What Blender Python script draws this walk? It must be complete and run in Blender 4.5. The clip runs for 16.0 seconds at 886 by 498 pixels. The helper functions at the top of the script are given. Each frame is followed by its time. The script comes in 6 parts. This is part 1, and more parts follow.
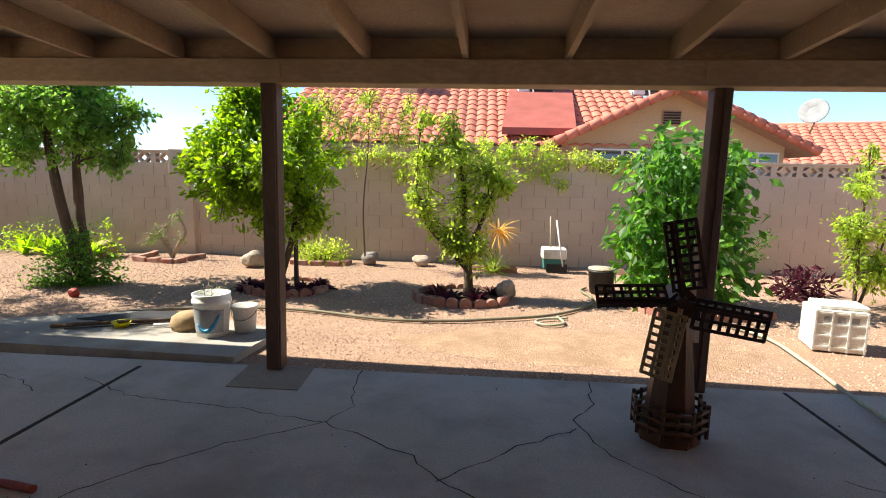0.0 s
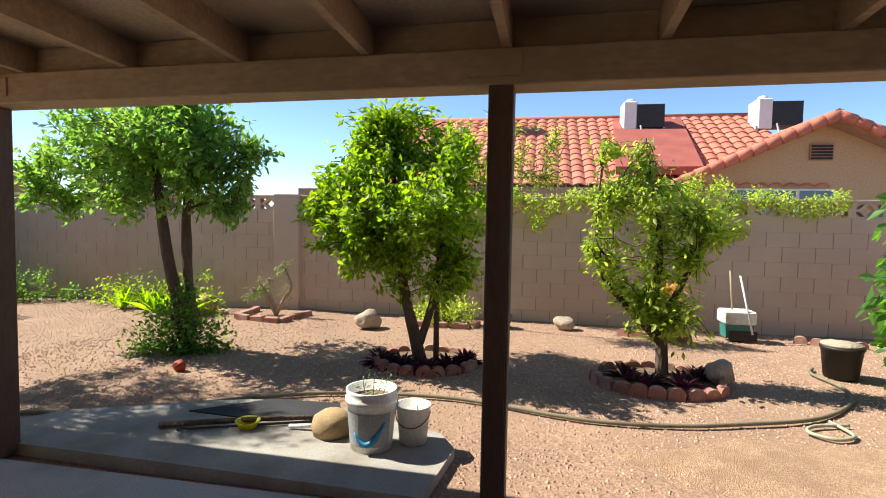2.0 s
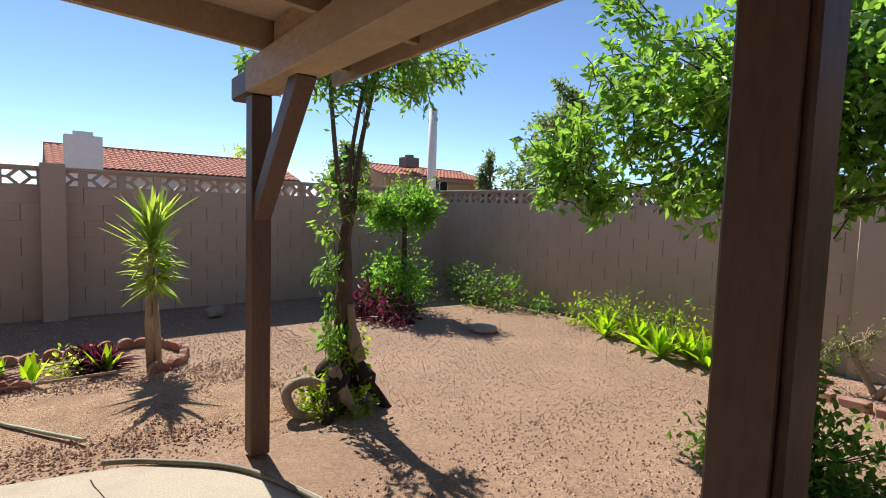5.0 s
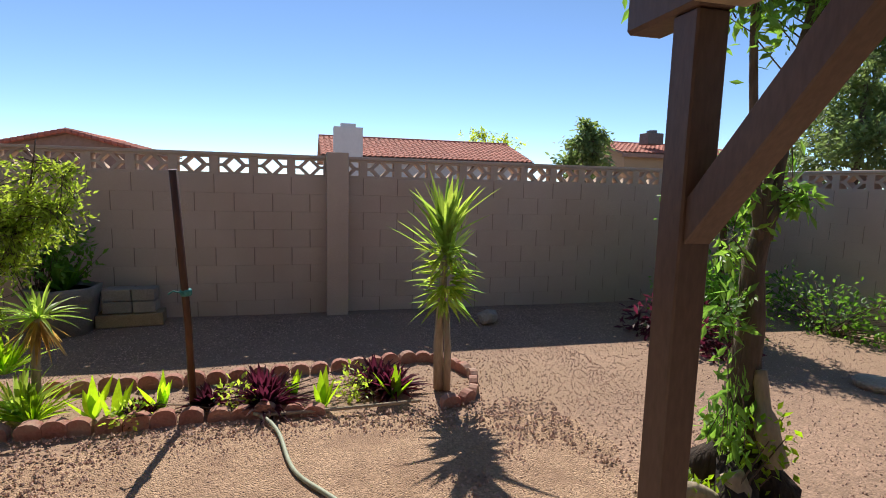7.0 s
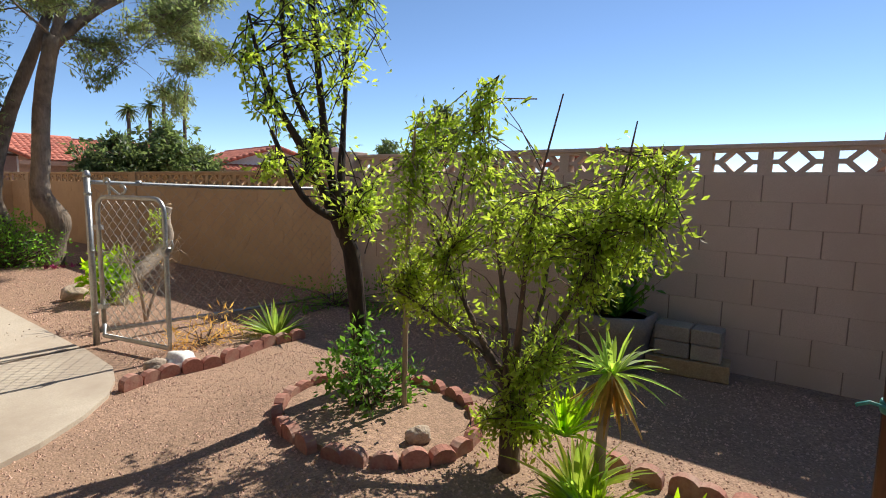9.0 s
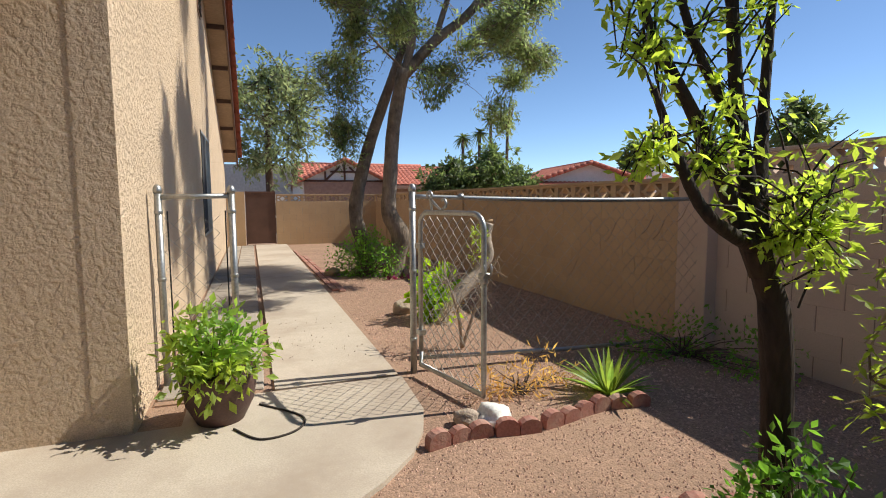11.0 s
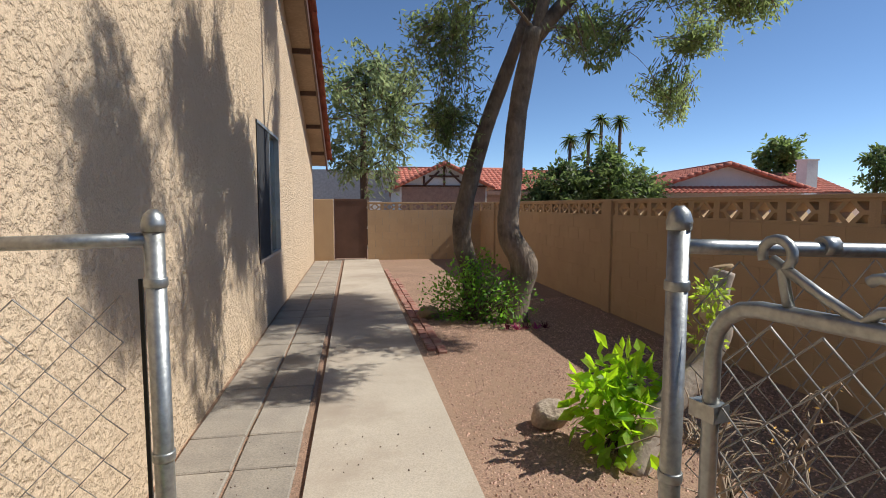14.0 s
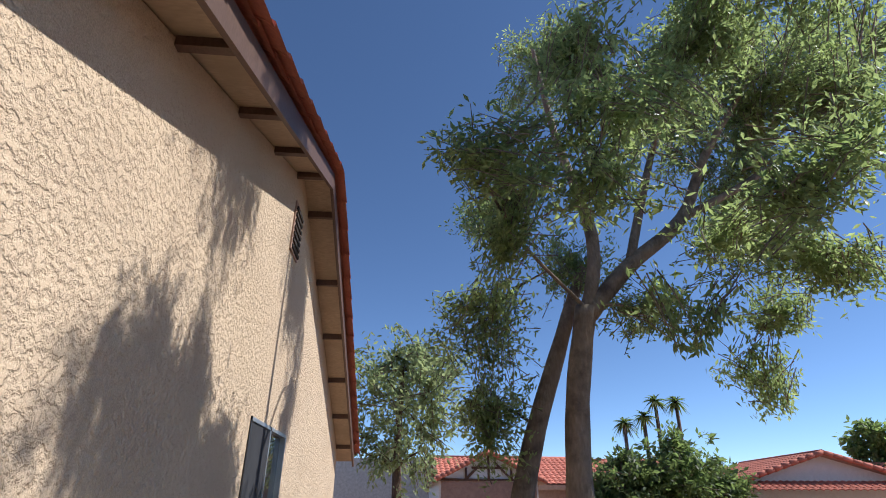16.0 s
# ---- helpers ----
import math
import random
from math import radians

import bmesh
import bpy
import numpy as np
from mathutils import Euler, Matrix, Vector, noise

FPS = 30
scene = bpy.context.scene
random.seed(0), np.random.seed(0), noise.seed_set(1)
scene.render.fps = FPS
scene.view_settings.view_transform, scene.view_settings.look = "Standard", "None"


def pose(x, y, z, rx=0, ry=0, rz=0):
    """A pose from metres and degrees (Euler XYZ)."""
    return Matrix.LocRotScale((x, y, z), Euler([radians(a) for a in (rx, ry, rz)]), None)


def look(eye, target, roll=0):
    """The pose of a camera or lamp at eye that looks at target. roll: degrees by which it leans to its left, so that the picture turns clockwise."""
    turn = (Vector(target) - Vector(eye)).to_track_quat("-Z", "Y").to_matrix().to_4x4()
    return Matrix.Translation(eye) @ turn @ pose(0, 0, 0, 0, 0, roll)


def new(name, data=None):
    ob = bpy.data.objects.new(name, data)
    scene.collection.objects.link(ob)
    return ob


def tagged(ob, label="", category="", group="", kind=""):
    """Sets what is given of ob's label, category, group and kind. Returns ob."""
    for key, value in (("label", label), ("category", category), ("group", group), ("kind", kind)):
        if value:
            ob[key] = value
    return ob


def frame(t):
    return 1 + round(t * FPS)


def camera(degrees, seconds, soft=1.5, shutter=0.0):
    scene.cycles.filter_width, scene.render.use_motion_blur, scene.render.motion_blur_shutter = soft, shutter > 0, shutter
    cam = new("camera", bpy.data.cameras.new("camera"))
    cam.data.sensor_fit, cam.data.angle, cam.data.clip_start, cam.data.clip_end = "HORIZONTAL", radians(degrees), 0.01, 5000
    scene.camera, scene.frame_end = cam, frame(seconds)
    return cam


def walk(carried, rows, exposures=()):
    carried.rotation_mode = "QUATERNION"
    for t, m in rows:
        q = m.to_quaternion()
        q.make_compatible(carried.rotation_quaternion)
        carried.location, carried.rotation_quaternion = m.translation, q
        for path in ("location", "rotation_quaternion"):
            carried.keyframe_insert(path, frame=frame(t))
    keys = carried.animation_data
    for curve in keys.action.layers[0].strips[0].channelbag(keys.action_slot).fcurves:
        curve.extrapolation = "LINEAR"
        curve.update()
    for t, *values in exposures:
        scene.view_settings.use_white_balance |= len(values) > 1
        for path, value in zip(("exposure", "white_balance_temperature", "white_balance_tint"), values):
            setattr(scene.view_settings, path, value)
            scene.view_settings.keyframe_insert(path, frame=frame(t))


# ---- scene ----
cam = camera(80.9, 16.0, soft=1.0)
PATH = [
    (0, (-0.097, 0.733, 1.423), (-0.232, 2.71, 1.151), 1.4),
    (0.5, (-0.336, 0.963, 1.446), (-0.371, 2.943, 1.168), 1.0),
    (1, (-0.615, 1.313, 1.438), (-0.632, 3.298, 1.196), 0.8),
    (1.5, (-0.91, 1.631, 1.443), (-1.004, 3.622, 1.277), 1.1),
    (2, (-1.353, 1.924, 1.424), (-1.722, 3.887, 1.316), 1.0),
    (2.2, (-1.548, 2.032, 1.437), (-2.064, 3.961, 1.319), 0.6),
    (2.5, (-1.838, 2.243, 1.451), (-2.565, 4.102, 1.324), 1.2),
    (3, (-2.199, 2.5, 1.38), (-3.189, 4.236, 1.296), 0.7),
    (3.5, (-2.662, 2.807, 1.407), (-3.805, 4.446, 1.32), 1.0),
    (4, (-3.064, 3.114, 1.41), (-4.398, 4.604, 1.369), 1.5),
    (4.2, (-3.265, 3.208, 1.401), (-4.653, 4.646, 1.339), 1.4),
    (6.3, (-5.125, 3.601, 1.521), (-6.907, 4.487, 1.327), 1.9),
    (6.4, (-5.168, 3.587, 1.521), (-6.968, 4.437, 1.33), 1.7),
    (6.5, (-5.257, 3.545, 1.526), (-7.076, 4.352, 1.332), 1.8),
    (7, (-5.698, 3.347, 1.51), (-7.615, 3.859, 1.26), 1.5),
    (7.5, (-6.11, 3.149, 1.508), (-8.09, 3.255, 1.248), 1.7),
    (8, (-6.472, 2.94, 1.493), (-8.425, 2.603, 1.227), 1.8),
    (8.5, (-6.834, 2.698, 1.488), (-8.666, 1.944, 1.212), 0.6),
    (8.8, (-6.998, 2.524, 1.438), (-8.712, 1.527, 1.176), 0.6),
    (9, (-7.186, 2.431, 1.421), (-8.78, 1.247, 1.181), 1.1),
    (9.3, (-7.357, 2.299, 1.39), (-8.74, 0.868, 1.188), 1.2),
    (9.5, (-7.401, 2.148, 1.38), (-8.666, 0.612, 1.174), 0.6),
    (10, (-7.537, 1.849, 1.381), (-8.522, 0.119, 1.183), -0.6),
    (10.2, (-7.577, 1.746, 1.363), (-8.49, -0.024, 1.176), -0.6),
    (12.3, (-7.983, 0.232, 1.377), (-8.397, -1.709, 1.136), -0.2),
    (12.5, (-8.006, 0.024, 1.371), (-8.389, -1.921, 1.106), -0.2),
    (13, (-8.059, -0.449, 1.41), (-8.42, -2.4, 1.16), -0.3),
    (13.5, (-8.123, -0.956, 1.441), (-8.502, -2.908, 1.223), 1.0),
    (14, (-8.142, -1.456, 1.501), (-8.476, -3.42, 1.333), -0.0),
    (14.5, (-8.208, -1.837, 1.564), (-8.523, -3.812, 1.551), -0.4),
    (15, (-8.259, -2.209, 1.662), (-8.545, -4.167, 1.957), 0.4),
    (15.3, (-8.288, -2.426, 1.705), (-8.549, -4.352, 2.178), -0.7),
    (15.5, (-8.314, -2.52, 1.763), (-8.557, -4.41, 2.371), 0.1),
    (16, (-8.36, -2.63, 1.82), (-8.518, -4.43, 2.681), 0.3),
]
walk(cam, [(t, look(eye, target, roll)) for t, eye, target, roll in PATH], [(0, 1.42, 6900, 4), (1.5, 1.22, 6850, 4), (3.5, 0.85, 6800, 6), (7, 0.48, 6500, 7), (9, 0.5, 6600, 7), (12.5, 0.24, 6500, 6), (14.5, 0.15, 6200, 7), (15.5, 0.3, 6050, 8), (16, 0.35, 6000, 9)])

# ---- sky and sun ----
SUN_DIR = Vector((-1.0, 0.10, 1.08)).normalized()
world = bpy.data.worlds.new("sky")
scene.world = world
world.use_nodes = True
wn = world.node_tree
sky = wn.nodes.new("ShaderNodeTexSky")
sky.sky_type = "NISHITA"
sky.sun_disc = False
sky.sun_elevation = math.asin(SUN_DIR.z)
sky.sun_rotation = math.atan2(SUN_DIR.x, SUN_DIR.y)
sky.altitude = 3000
sky.air_density = 0.85
sky.dust_density = 0.0
sky.ozone_density = 3.5
wn.nodes["Background"].inputs["Strength"].default_value = 0.125
wn.links.new(sky.outputs[0], wn.nodes["Background"].inputs["Color"])
sun = new("sun", bpy.data.lights.new("sun", "SUN"))
sun.data.energy = 4.8
sun.data.angle = radians(0.55)
sun.data.color = (1.0, 0.95, 0.87)
sun.matrix_world = look(SUN_DIR * 40, (0, 0, 0))


# ---- materials ----
def mat(name, a, b=None, rough=0.8, scale=6.0, fine=80.0, bump=0.3, metal=0.0, spread=0.0, dirt=None, dirt_scale=1.2,
        stretch=(1, 1, 1), depth=0.01, voronoi=0.0, spec=0.3, through_light=None):
    """A surface mottled between two colours, with fine grain, a stain colour and relief, in metres."""
    m = bpy.data.materials.new(name)
    m.use_nodes = True
    t = m.node_tree
    n, l = t.nodes, t.links
    p = n["Principled BSDF"]
    p.inputs["Roughness"].default_value = rough
    p.inputs["Metallic"].default_value = metal
    p.inputs["Specular IOR Level"].default_value = spec
    geo = n.new("ShaderNodeNewGeometry")
    mp = n.new("ShaderNodeMapping")
    mp.inputs["Scale"].default_value = stretch
    l.new(geo.outputs["Position"], mp.inputs["Vector"])
    big = n.new("ShaderNodeTexNoise")
    big.inputs["Scale"].default_value = scale
    big.inputs["Detail"].default_value = 5
    l.new(mp.outputs[0], big.inputs["Vector"])
    ramp = n.new("ShaderNodeMapRange")
    ramp.inputs[1].default_value, ramp.inputs[2].default_value = 0.3, 0.7
    l.new(big.outputs["Fac"], ramp.inputs[0])
    b = b or tuple(c * 0.75 for c in a)
    mix = n.new("ShaderNodeMix")
    mix.data_type = "RGBA"
    mix.inputs[6].default_value, mix.inputs[7].default_value = (*a, 1), (*b, 1)
    l.new(ramp.outputs[0], mix.inputs[0])
    col = mix.outputs[2]
    grain = n.new("ShaderNodeTexNoise")
    grain.inputs["Scale"].default_value = fine
    grain.inputs["Detail"].default_value = 4
    l.new(mp.outputs[0], grain.inputs["Vector"])
    hsv = n.new("ShaderNodeHueSaturation")
    mr = n.new("ShaderNodeMapRange")
    mr.inputs[1].default_value, mr.inputs[2].default_value = 0.25, 0.75
    mr.inputs[3].default_value, mr.inputs[4].default_value = 0.8, 1.2
    l.new(grain.outputs["Fac"], mr.inputs[0])
    value = mr.outputs[0]
    height = grain.outputs["Fac"]
    if voronoi:
        v = n.new("ShaderNodeTexVoronoi")
        v.inputs["Scale"].default_value = voronoi
        l.new(mp.outputs[0], v.inputs["Vector"])
        sep = n.new("ShaderNodeSeparateColor")
        l.new(v.outputs["Color"], sep.inputs[0])
        vr = n.new("ShaderNodeMapRange")
        vr.inputs[3].default_value, vr.inputs[4].default_value = 0.72, 1.25
        l.new(sep.outputs[0], vr.inputs[0])
        mul = n.new("ShaderNodeMath")
        mul.operation = "MULTIPLY"
        l.new(value, mul.inputs[0])
        l.new(vr.outputs[0], mul.inputs[1])
        value = mul.outputs[0]
        inv = n.new("ShaderNodeMath")
        inv.operation = "SUBTRACT"
        inv.inputs[0].default_value = 1.0
        l.new(v.outputs["Distance"], inv.inputs[1])
        height = inv.outputs[0]
    if spread:
        info = n.new("ShaderNodeObjectInfo")
        add = n.new("ShaderNodeMath")
        add.operation = "ADD"
        rnd = info.outputs["Random"]
        isl = n.new("ShaderNodeMath")
        isl.operation = "ADD"
        l.new(rnd, isl.inputs[0])
        l.new(geo.outputs["Random Per Island"], isl.inputs[1])
        sr = n.new("ShaderNodeMapRange")
        sr.inputs[1].default_value, sr.inputs[2].default_value = 0.2, 1.8
        sr.inputs[3].default_value, sr.inputs[4].default_value = -spread, spread
        l.new(isl.outputs[0], sr.inputs[0])
        l.new(value, add.inputs[0])
        l.new(sr.outputs[0], add.inputs[1])
        value = add.outputs[0]
    l.new(value, hsv.inputs["Value"])
    l.new(col, hsv.inputs["Color"])
    col = hsv.outputs[0]
    if dirt:
        st = n.new("ShaderNodeTexNoise")
        st.inputs["Scale"].default_value = dirt_scale
        st.inputs["Detail"].default_value = 7
        st.inputs["Roughness"].default_value = 0.65
        l.new(geo.outputs["Position"], st.inputs["Vector"])
        dr = n.new("ShaderNodeMapRange")
        dr.inputs[1].default_value, dr.inputs[2].default_value = 0.46, 0.66
        l.new(st.outputs["Fac"], dr.inputs[0])
        dm = n.new("ShaderNodeMix")
        dm.data_type = "RGBA"
        dm.inputs[7].default_value = (*dirt, 1)
        l.new(dr.outputs[0], dm.inputs[0])
        l.new(col, dm.inputs[6])
        col = dm.outputs[2]
    l.new(col, p.inputs["Base Color"])
    if bump:
        bp = n.new("ShaderNodeBump")
        bp.inputs["Strength"].default_value = bump
        bp.inputs["Distance"].default_value = depth
        l.new(height, bp.inputs["Height"])
        l.new(bp.outputs[0], p.inputs["Normal"])
    if through_light:
        tr = n.new("ShaderNodeBsdfTranslucent")
        hs2 = n.new("ShaderNodeHueSaturation")
        hs2.inputs["Value"].default_value = through_light[1]
        hs2.inputs["Hue"].default_value = 0.485
        hs2.inputs["Saturation"].default_value = 1.1
        l.new(col, hs2.inputs["Color"])
        l.new(hs2.outputs[0], tr.inputs[0])
        ms = n.new("ShaderNodeMixShader")
        ms.inputs[0].default_value = through_light[0]
        l.new(p.outputs[0], ms.inputs[1])
        l.new(tr.outputs[0], ms.inputs[2])
        l.new(ms.outputs[0], n["Material Output"].inputs["Surface"])
    return m


def leafmat(name, a, b):
    return mat(name, a, b, rough=0.45, scale=2.5, fine=30, bump=0, spread=0.4, spec=0.45, through_light=(0.55, 2.7))


M_GRAVEL = mat("gravel", (0.35, 0.222, 0.155), (0.26, 0.165, 0.115), rough=0.95, scale=1.3, fine=25, voronoi=88, bump=0.45, depth=0.007,
               dirt=(0.30, 0.195, 0.13), dirt_scale=0.45)
M_PEBBLE = mat("pebble", (0.46, 0.30, 0.225), (0.33, 0.205, 0.155), rough=0.9, scale=9, fine=60, bump=0.2, spread=0.55)
M_SOIL = mat("garden soil", (0.22, 0.145, 0.10), (0.15, 0.10, 0.07), rough=1, scale=6, fine=40, bump=1.0, depth=0.02)
M_CONC = mat("patio concrete", (0.50, 0.47, 0.43), (0.42, 0.395, 0.36), rough=0.85, scale=1.1, fine=90, bump=0.12, depth=0.004,
             dirt=(0.33, 0.305, 0.275), dirt_scale=1.3)
M_SLAB = mat("old grey concrete", (0.37, 0.345, 0.31), (0.29, 0.27, 0.245), rough=0.9, scale=1.6, fine=90, bump=0.2, depth=0.005,
             dirt=(0.23, 0.20, 0.17), dirt_scale=2.2)
M_WALK = mat("pale concrete", (0.50, 0.43, 0.345), (0.44, 0.37, 0.295), rough=0.9, scale=1.4, fine=110, bump=0.12, depth=0.004,
             dirt=(0.37, 0.30, 0.235), dirt_scale=1.1)
M_PAVER = mat("old paver", (0.36, 0.31, 0.25), (0.28, 0.24, 0.20), rough=0.95, scale=4, fine=90, bump=0.3, spread=0.2)
M_DARK = mat("dark joint", (0.055, 0.045, 0.038), rough=1, bump=0.2)
M_BLOCK = mat("tan painted block", (0.56, 0.43, 0.335), (0.52, 0.40, 0.31), rough=0.92, scale=2.2, fine=160, bump=0.35, depth=0.003, spread=0.05,
              dirt=(0.48, 0.36, 0.275), dirt_scale=0.7)
M_JOINT = mat("block mortar", (0.30, 0.22, 0.165), (0.25, 0.18, 0.13), rough=0.95, scale=3, fine=140, bump=0.3)
M_BLOCKG = mat("golden painted block", (0.47, 0.335, 0.20), (0.43, 0.30, 0.18), rough=0.92, scale=2, fine=150, bump=0.3, depth=0.003, spread=0.05)
M_STUCCO = mat("cream stucco", (0.64, 0.485, 0.335), (0.58, 0.435, 0.30), rough=0.95, scale=1.6, fine=120, bump=0.4, depth=0.004)


def lace_relief(m, scale, depth):
    """Troweled dabs with sharp rims and hollows between them, over the fine grain."""
    n, l = m.node_tree.nodes, m.node_tree.links
    geo = n.new("ShaderNodeNewGeometry")
    warp = n.new("ShaderNodeTexNoise")
    warp.inputs["Scale"].default_value = scale
    warp.inputs["Detail"].default_value = 4.0
    warp.inputs["Roughness"].default_value = 0.6
    warp.inputs["Distortion"].default_value = 0.2
    l.new(geo.outputs["Position"], warp.inputs["Vector"])
    step = n.new("ShaderNodeMapRange")
    step.interpolation_type = "SMOOTHSTEP"
    step.inputs[1].default_value, step.inputs[2].default_value = 0.34, 0.62
    l.new(warp.outputs["Fac"], step.inputs[0])
    bp = n.new("ShaderNodeBump")
    bp.inputs["Strength"].default_value = 1.0
    bp.inputs["Distance"].default_value = depth
    l.new(step.outputs[0], bp.inputs["Height"])
    grain = [k for k in n if k.type == "BUMP" and k is not bp][0]
    l.new(bp.outputs[0], grain.inputs["Normal"])


lace_relief(M_STUCCO, 26, 0.011)
M_TRIMW = mat("tan painted timber", (0.43, 0.31, 0.21), (0.38, 0.275, 0.185), rough=0.6, scale=5, fine=45, stretch=(0.35, 1, 1), bump=0.15, depth=0.004, dirt=(0.33, 0.235, 0.155))
M_DECK = mat("roof deck underside", (0.47, 0.36, 0.26), (0.42, 0.31, 0.22), rough=0.75, scale=2.5, fine=60, bump=0.1, dirt=(0.36, 0.26, 0.18))
M_POST = mat("brown painted post", (0.125, 0.073, 0.053), (0.105, 0.06, 0.044), rough=0.5, scale=5, fine=60, stretch=(1, 1, 0.3), bump=0.2, depth=0.004)
M_TILE = mat("clay roof tile", (0.52, 0.185, 0.125), (0.43, 0.145, 0.10), rough=0.85, scale=5, fine=40, bump=0.2, spread=0.22)
M_FLATROOF = mat("red roof felt", (0.36, 0.10, 0.08), rough=0.9, scale=2, bump=0.1)
M_NSTUCCO = mat("peach stucco", (0.50, 0.36, 0.22), (0.47, 0.335, 0.20), rough=0.95, scale=1, fine=30, bump=0.3)
M_NTRIM = mat("pinkish fascia", (0.40, 0.255, 0.19), rough=0.8, bump=0.1)
M_WHITE = mat("white paint", (0.75, 0.73, 0.69), (0.68, 0.66, 0.62), rough=0.7, bump=0.1)
M_GREYB = mat("grey panel", (0.36, 0.36, 0.36), rough=0.8, bump=0.1)
M_EDGER = mat("red scalloped concrete", (0.36, 0.165, 0.125), (0.30, 0.135, 0.105), rough=0.95, scale=6, fine=60, bump=0.4, spread=0.2, dirt=(0.40, 0.27, 0.21), dirt_scale=4)
M_ROCK = mat("pale rock", (0.46, 0.37, 0.29), (0.34, 0.26, 0.20), rough=0.95, scale=7, fine=40, bump=0.8, depth=0.02)
M_ROCKD = mat("grey rock", (0.22, 0.19, 0.17), (0.14, 0.12, 0.11), rough=0.95, scale=8, fine=40, bump=0.8, depth=0.02)
M_BARK = mat("brown bark", (0.16, 0.11, 0.08), (0.09, 0.06, 0.045), rough=0.95, scale=12, fine=50, stretch=(1, 1, 0.25), bump=0.9, depth=0.02)
M_BARKD = mat("dark bark", (0.022, 0.017, 0.015), (0.06, 0.04, 0.03), rough=0.95, scale=10, fine=40, stretch=(1, 1, 0.2), bump=0.9, depth=0.02)
M_OLIVEB = mat("olive bark", (0.27, 0.215, 0.165), (0.17, 0.13, 0.10), rough=0.95, scale=7, fine=40, stretch=(1, 1, 0.3), bump=0.8, depth=0.02, dirt=(0.09, 0.07, 0.055), dirt_scale=3)
M_BARE = mat("weathered wood", (0.42, 0.33, 0.24), (0.30, 0.22, 0.15), rough=0.9, scale=9, fine=60, stretch=(1, 1, 0.25), bump=0.6)
M_STUMPW = mat("peeled pale trunk", (0.47, 0.39, 0.31), (0.36, 0.29, 0.23), rough=0.9, scale=8, fine=40, bump=0.5)
M_CITRUS = leafmat("citrus leaf", (0.15, 0.27, 0.03), (0.23, 0.36, 0.04))
M_DKLEAF = leafmat("dark leaf", (0.07, 0.165, 0.03), (0.12, 0.24, 0.04))
M_GLOSSY = leafmat("glossy dark leaf", (0.042, 0.115, 0.022), (0.085, 0.19, 0.03))
M_ASH = leafmat("tree leaf", (0.08, 0.165, 0.035), (0.135, 0.235, 0.045))
M_LIME = leafmat("lime leaf", (0.30, 0.38, 0.07), (0.22, 0.31, 0.055))
M_OLIVE = leafmat("olive leaf", (0.165, 0.205, 0.09), (0.095, 0.13, 0.05))
M_PINE = leafmat("far foliage", (0.07, 0.105, 0.04), (0.105, 0.14, 0.05))
M_GREY = leafmat("far grey foliage", (0.17, 0.20, 0.10), (0.11, 0.14, 0.065))
M_PURPLE = leafmat("purple leaf", (0.06, 0.012, 0.018), (0.035, 0.01, 0.014))
M_YUCCA = leafmat("yucca leaf", (0.13, 0.24, 0.055), (0.24, 0.30, 0.06))
M_YUCDRY = leafmat("dry yucca leaf", (0.38, 0.28, 0.09), (0.30, 0.20, 0.07))
M_STEEL = mat("galvanised steel", (0.42, 0.42, 0.40), (0.33, 0.33, 0.32), rough=0.42, scale=14, fine=60, bump=0.1, metal=0.85)
M_WIRE = mat("weathered wire", (0.46, 0.44, 0.41), (0.30, 0.26, 0.22), rough=0.55, scale=20, bump=0, metal=0.6)
M_GATE = mat("brown steel gate", (0.115, 0.062, 0.045), rough=0.6, scale=3, bump=0.1)
M_MILL = mat("varnished wood", (0.12, 0.05, 0.024), (0.07, 0.028, 0.014), rough=0.45, scale=9, fine=60, stretch=(1, 1, 0.2), bump=0.3)
M_MILLD = mat("dark varnished wood", (0.055, 0.024, 0.02), (0.035, 0.016, 0.014), rough=0.5, scale=9, bump=0.2)
M_MILLL = mat("pale wood lattice", (0.36, 0.23, 0.12), rough=0.6, bump=0.2)
M_PLASTW = mat("white plastic", (0.82, 0.81, 0.78), (0.76, 0.75, 0.71), rough=0.4, scale=5, bump=0.05, spec=0.5, dirt=(0.55, 0.50, 0.42), dirt_scale=4)
M_PLASTB = mat("black plastic", (0.03, 0.03, 0.03), rough=0.5, bump=0.05)
M_BLUE = mat("blue print", (0.03, 0.22, 0.42), (0.05, 0.30, 0.50), rough=0.4, bump=0)
M_YELLOW = mat("yellow plastic", (0.80, 0.72, 0.02), rough=0.4, bump=0)
M_TEAL = mat("teal plastic", (0.05, 0.22, 0.20), rough=0.4, bump=0)
M_HOSE = mat("pale green hose", (0.40, 0.42, 0.31), (0.30, 0.31, 0.22), rough=0.6, bump=0.05)
M_HOSEB = mat("olive hose", (0.22, 0.20, 0.13), (0.15, 0.13, 0.09), rough=0.6, bump=0.05)
M_RED = mat("red rubber", (0.33, 0.05, 0.03), rough=0.5, bump=0)
M_TERRA = mat("brown glazed pot", (0.12, 0.065, 0.055), (0.08, 0.045, 0.04), rough=0.5, scale=5, bump=0.2)
M_STRAW = mat("straw", (0.42, 0.30, 0.17), (0.33, 0.22, 0.12), rough=0.9, scale=15, bump=0.4)
M_FRAMEB = mat("dark window frame", (0.03, 0.028, 0.026), rough=0.4, bump=0)
M_SILVER = mat("aluminium frame", (0.55, 0.55, 0.54), rough=0.35, metal=0.7, bump=0)
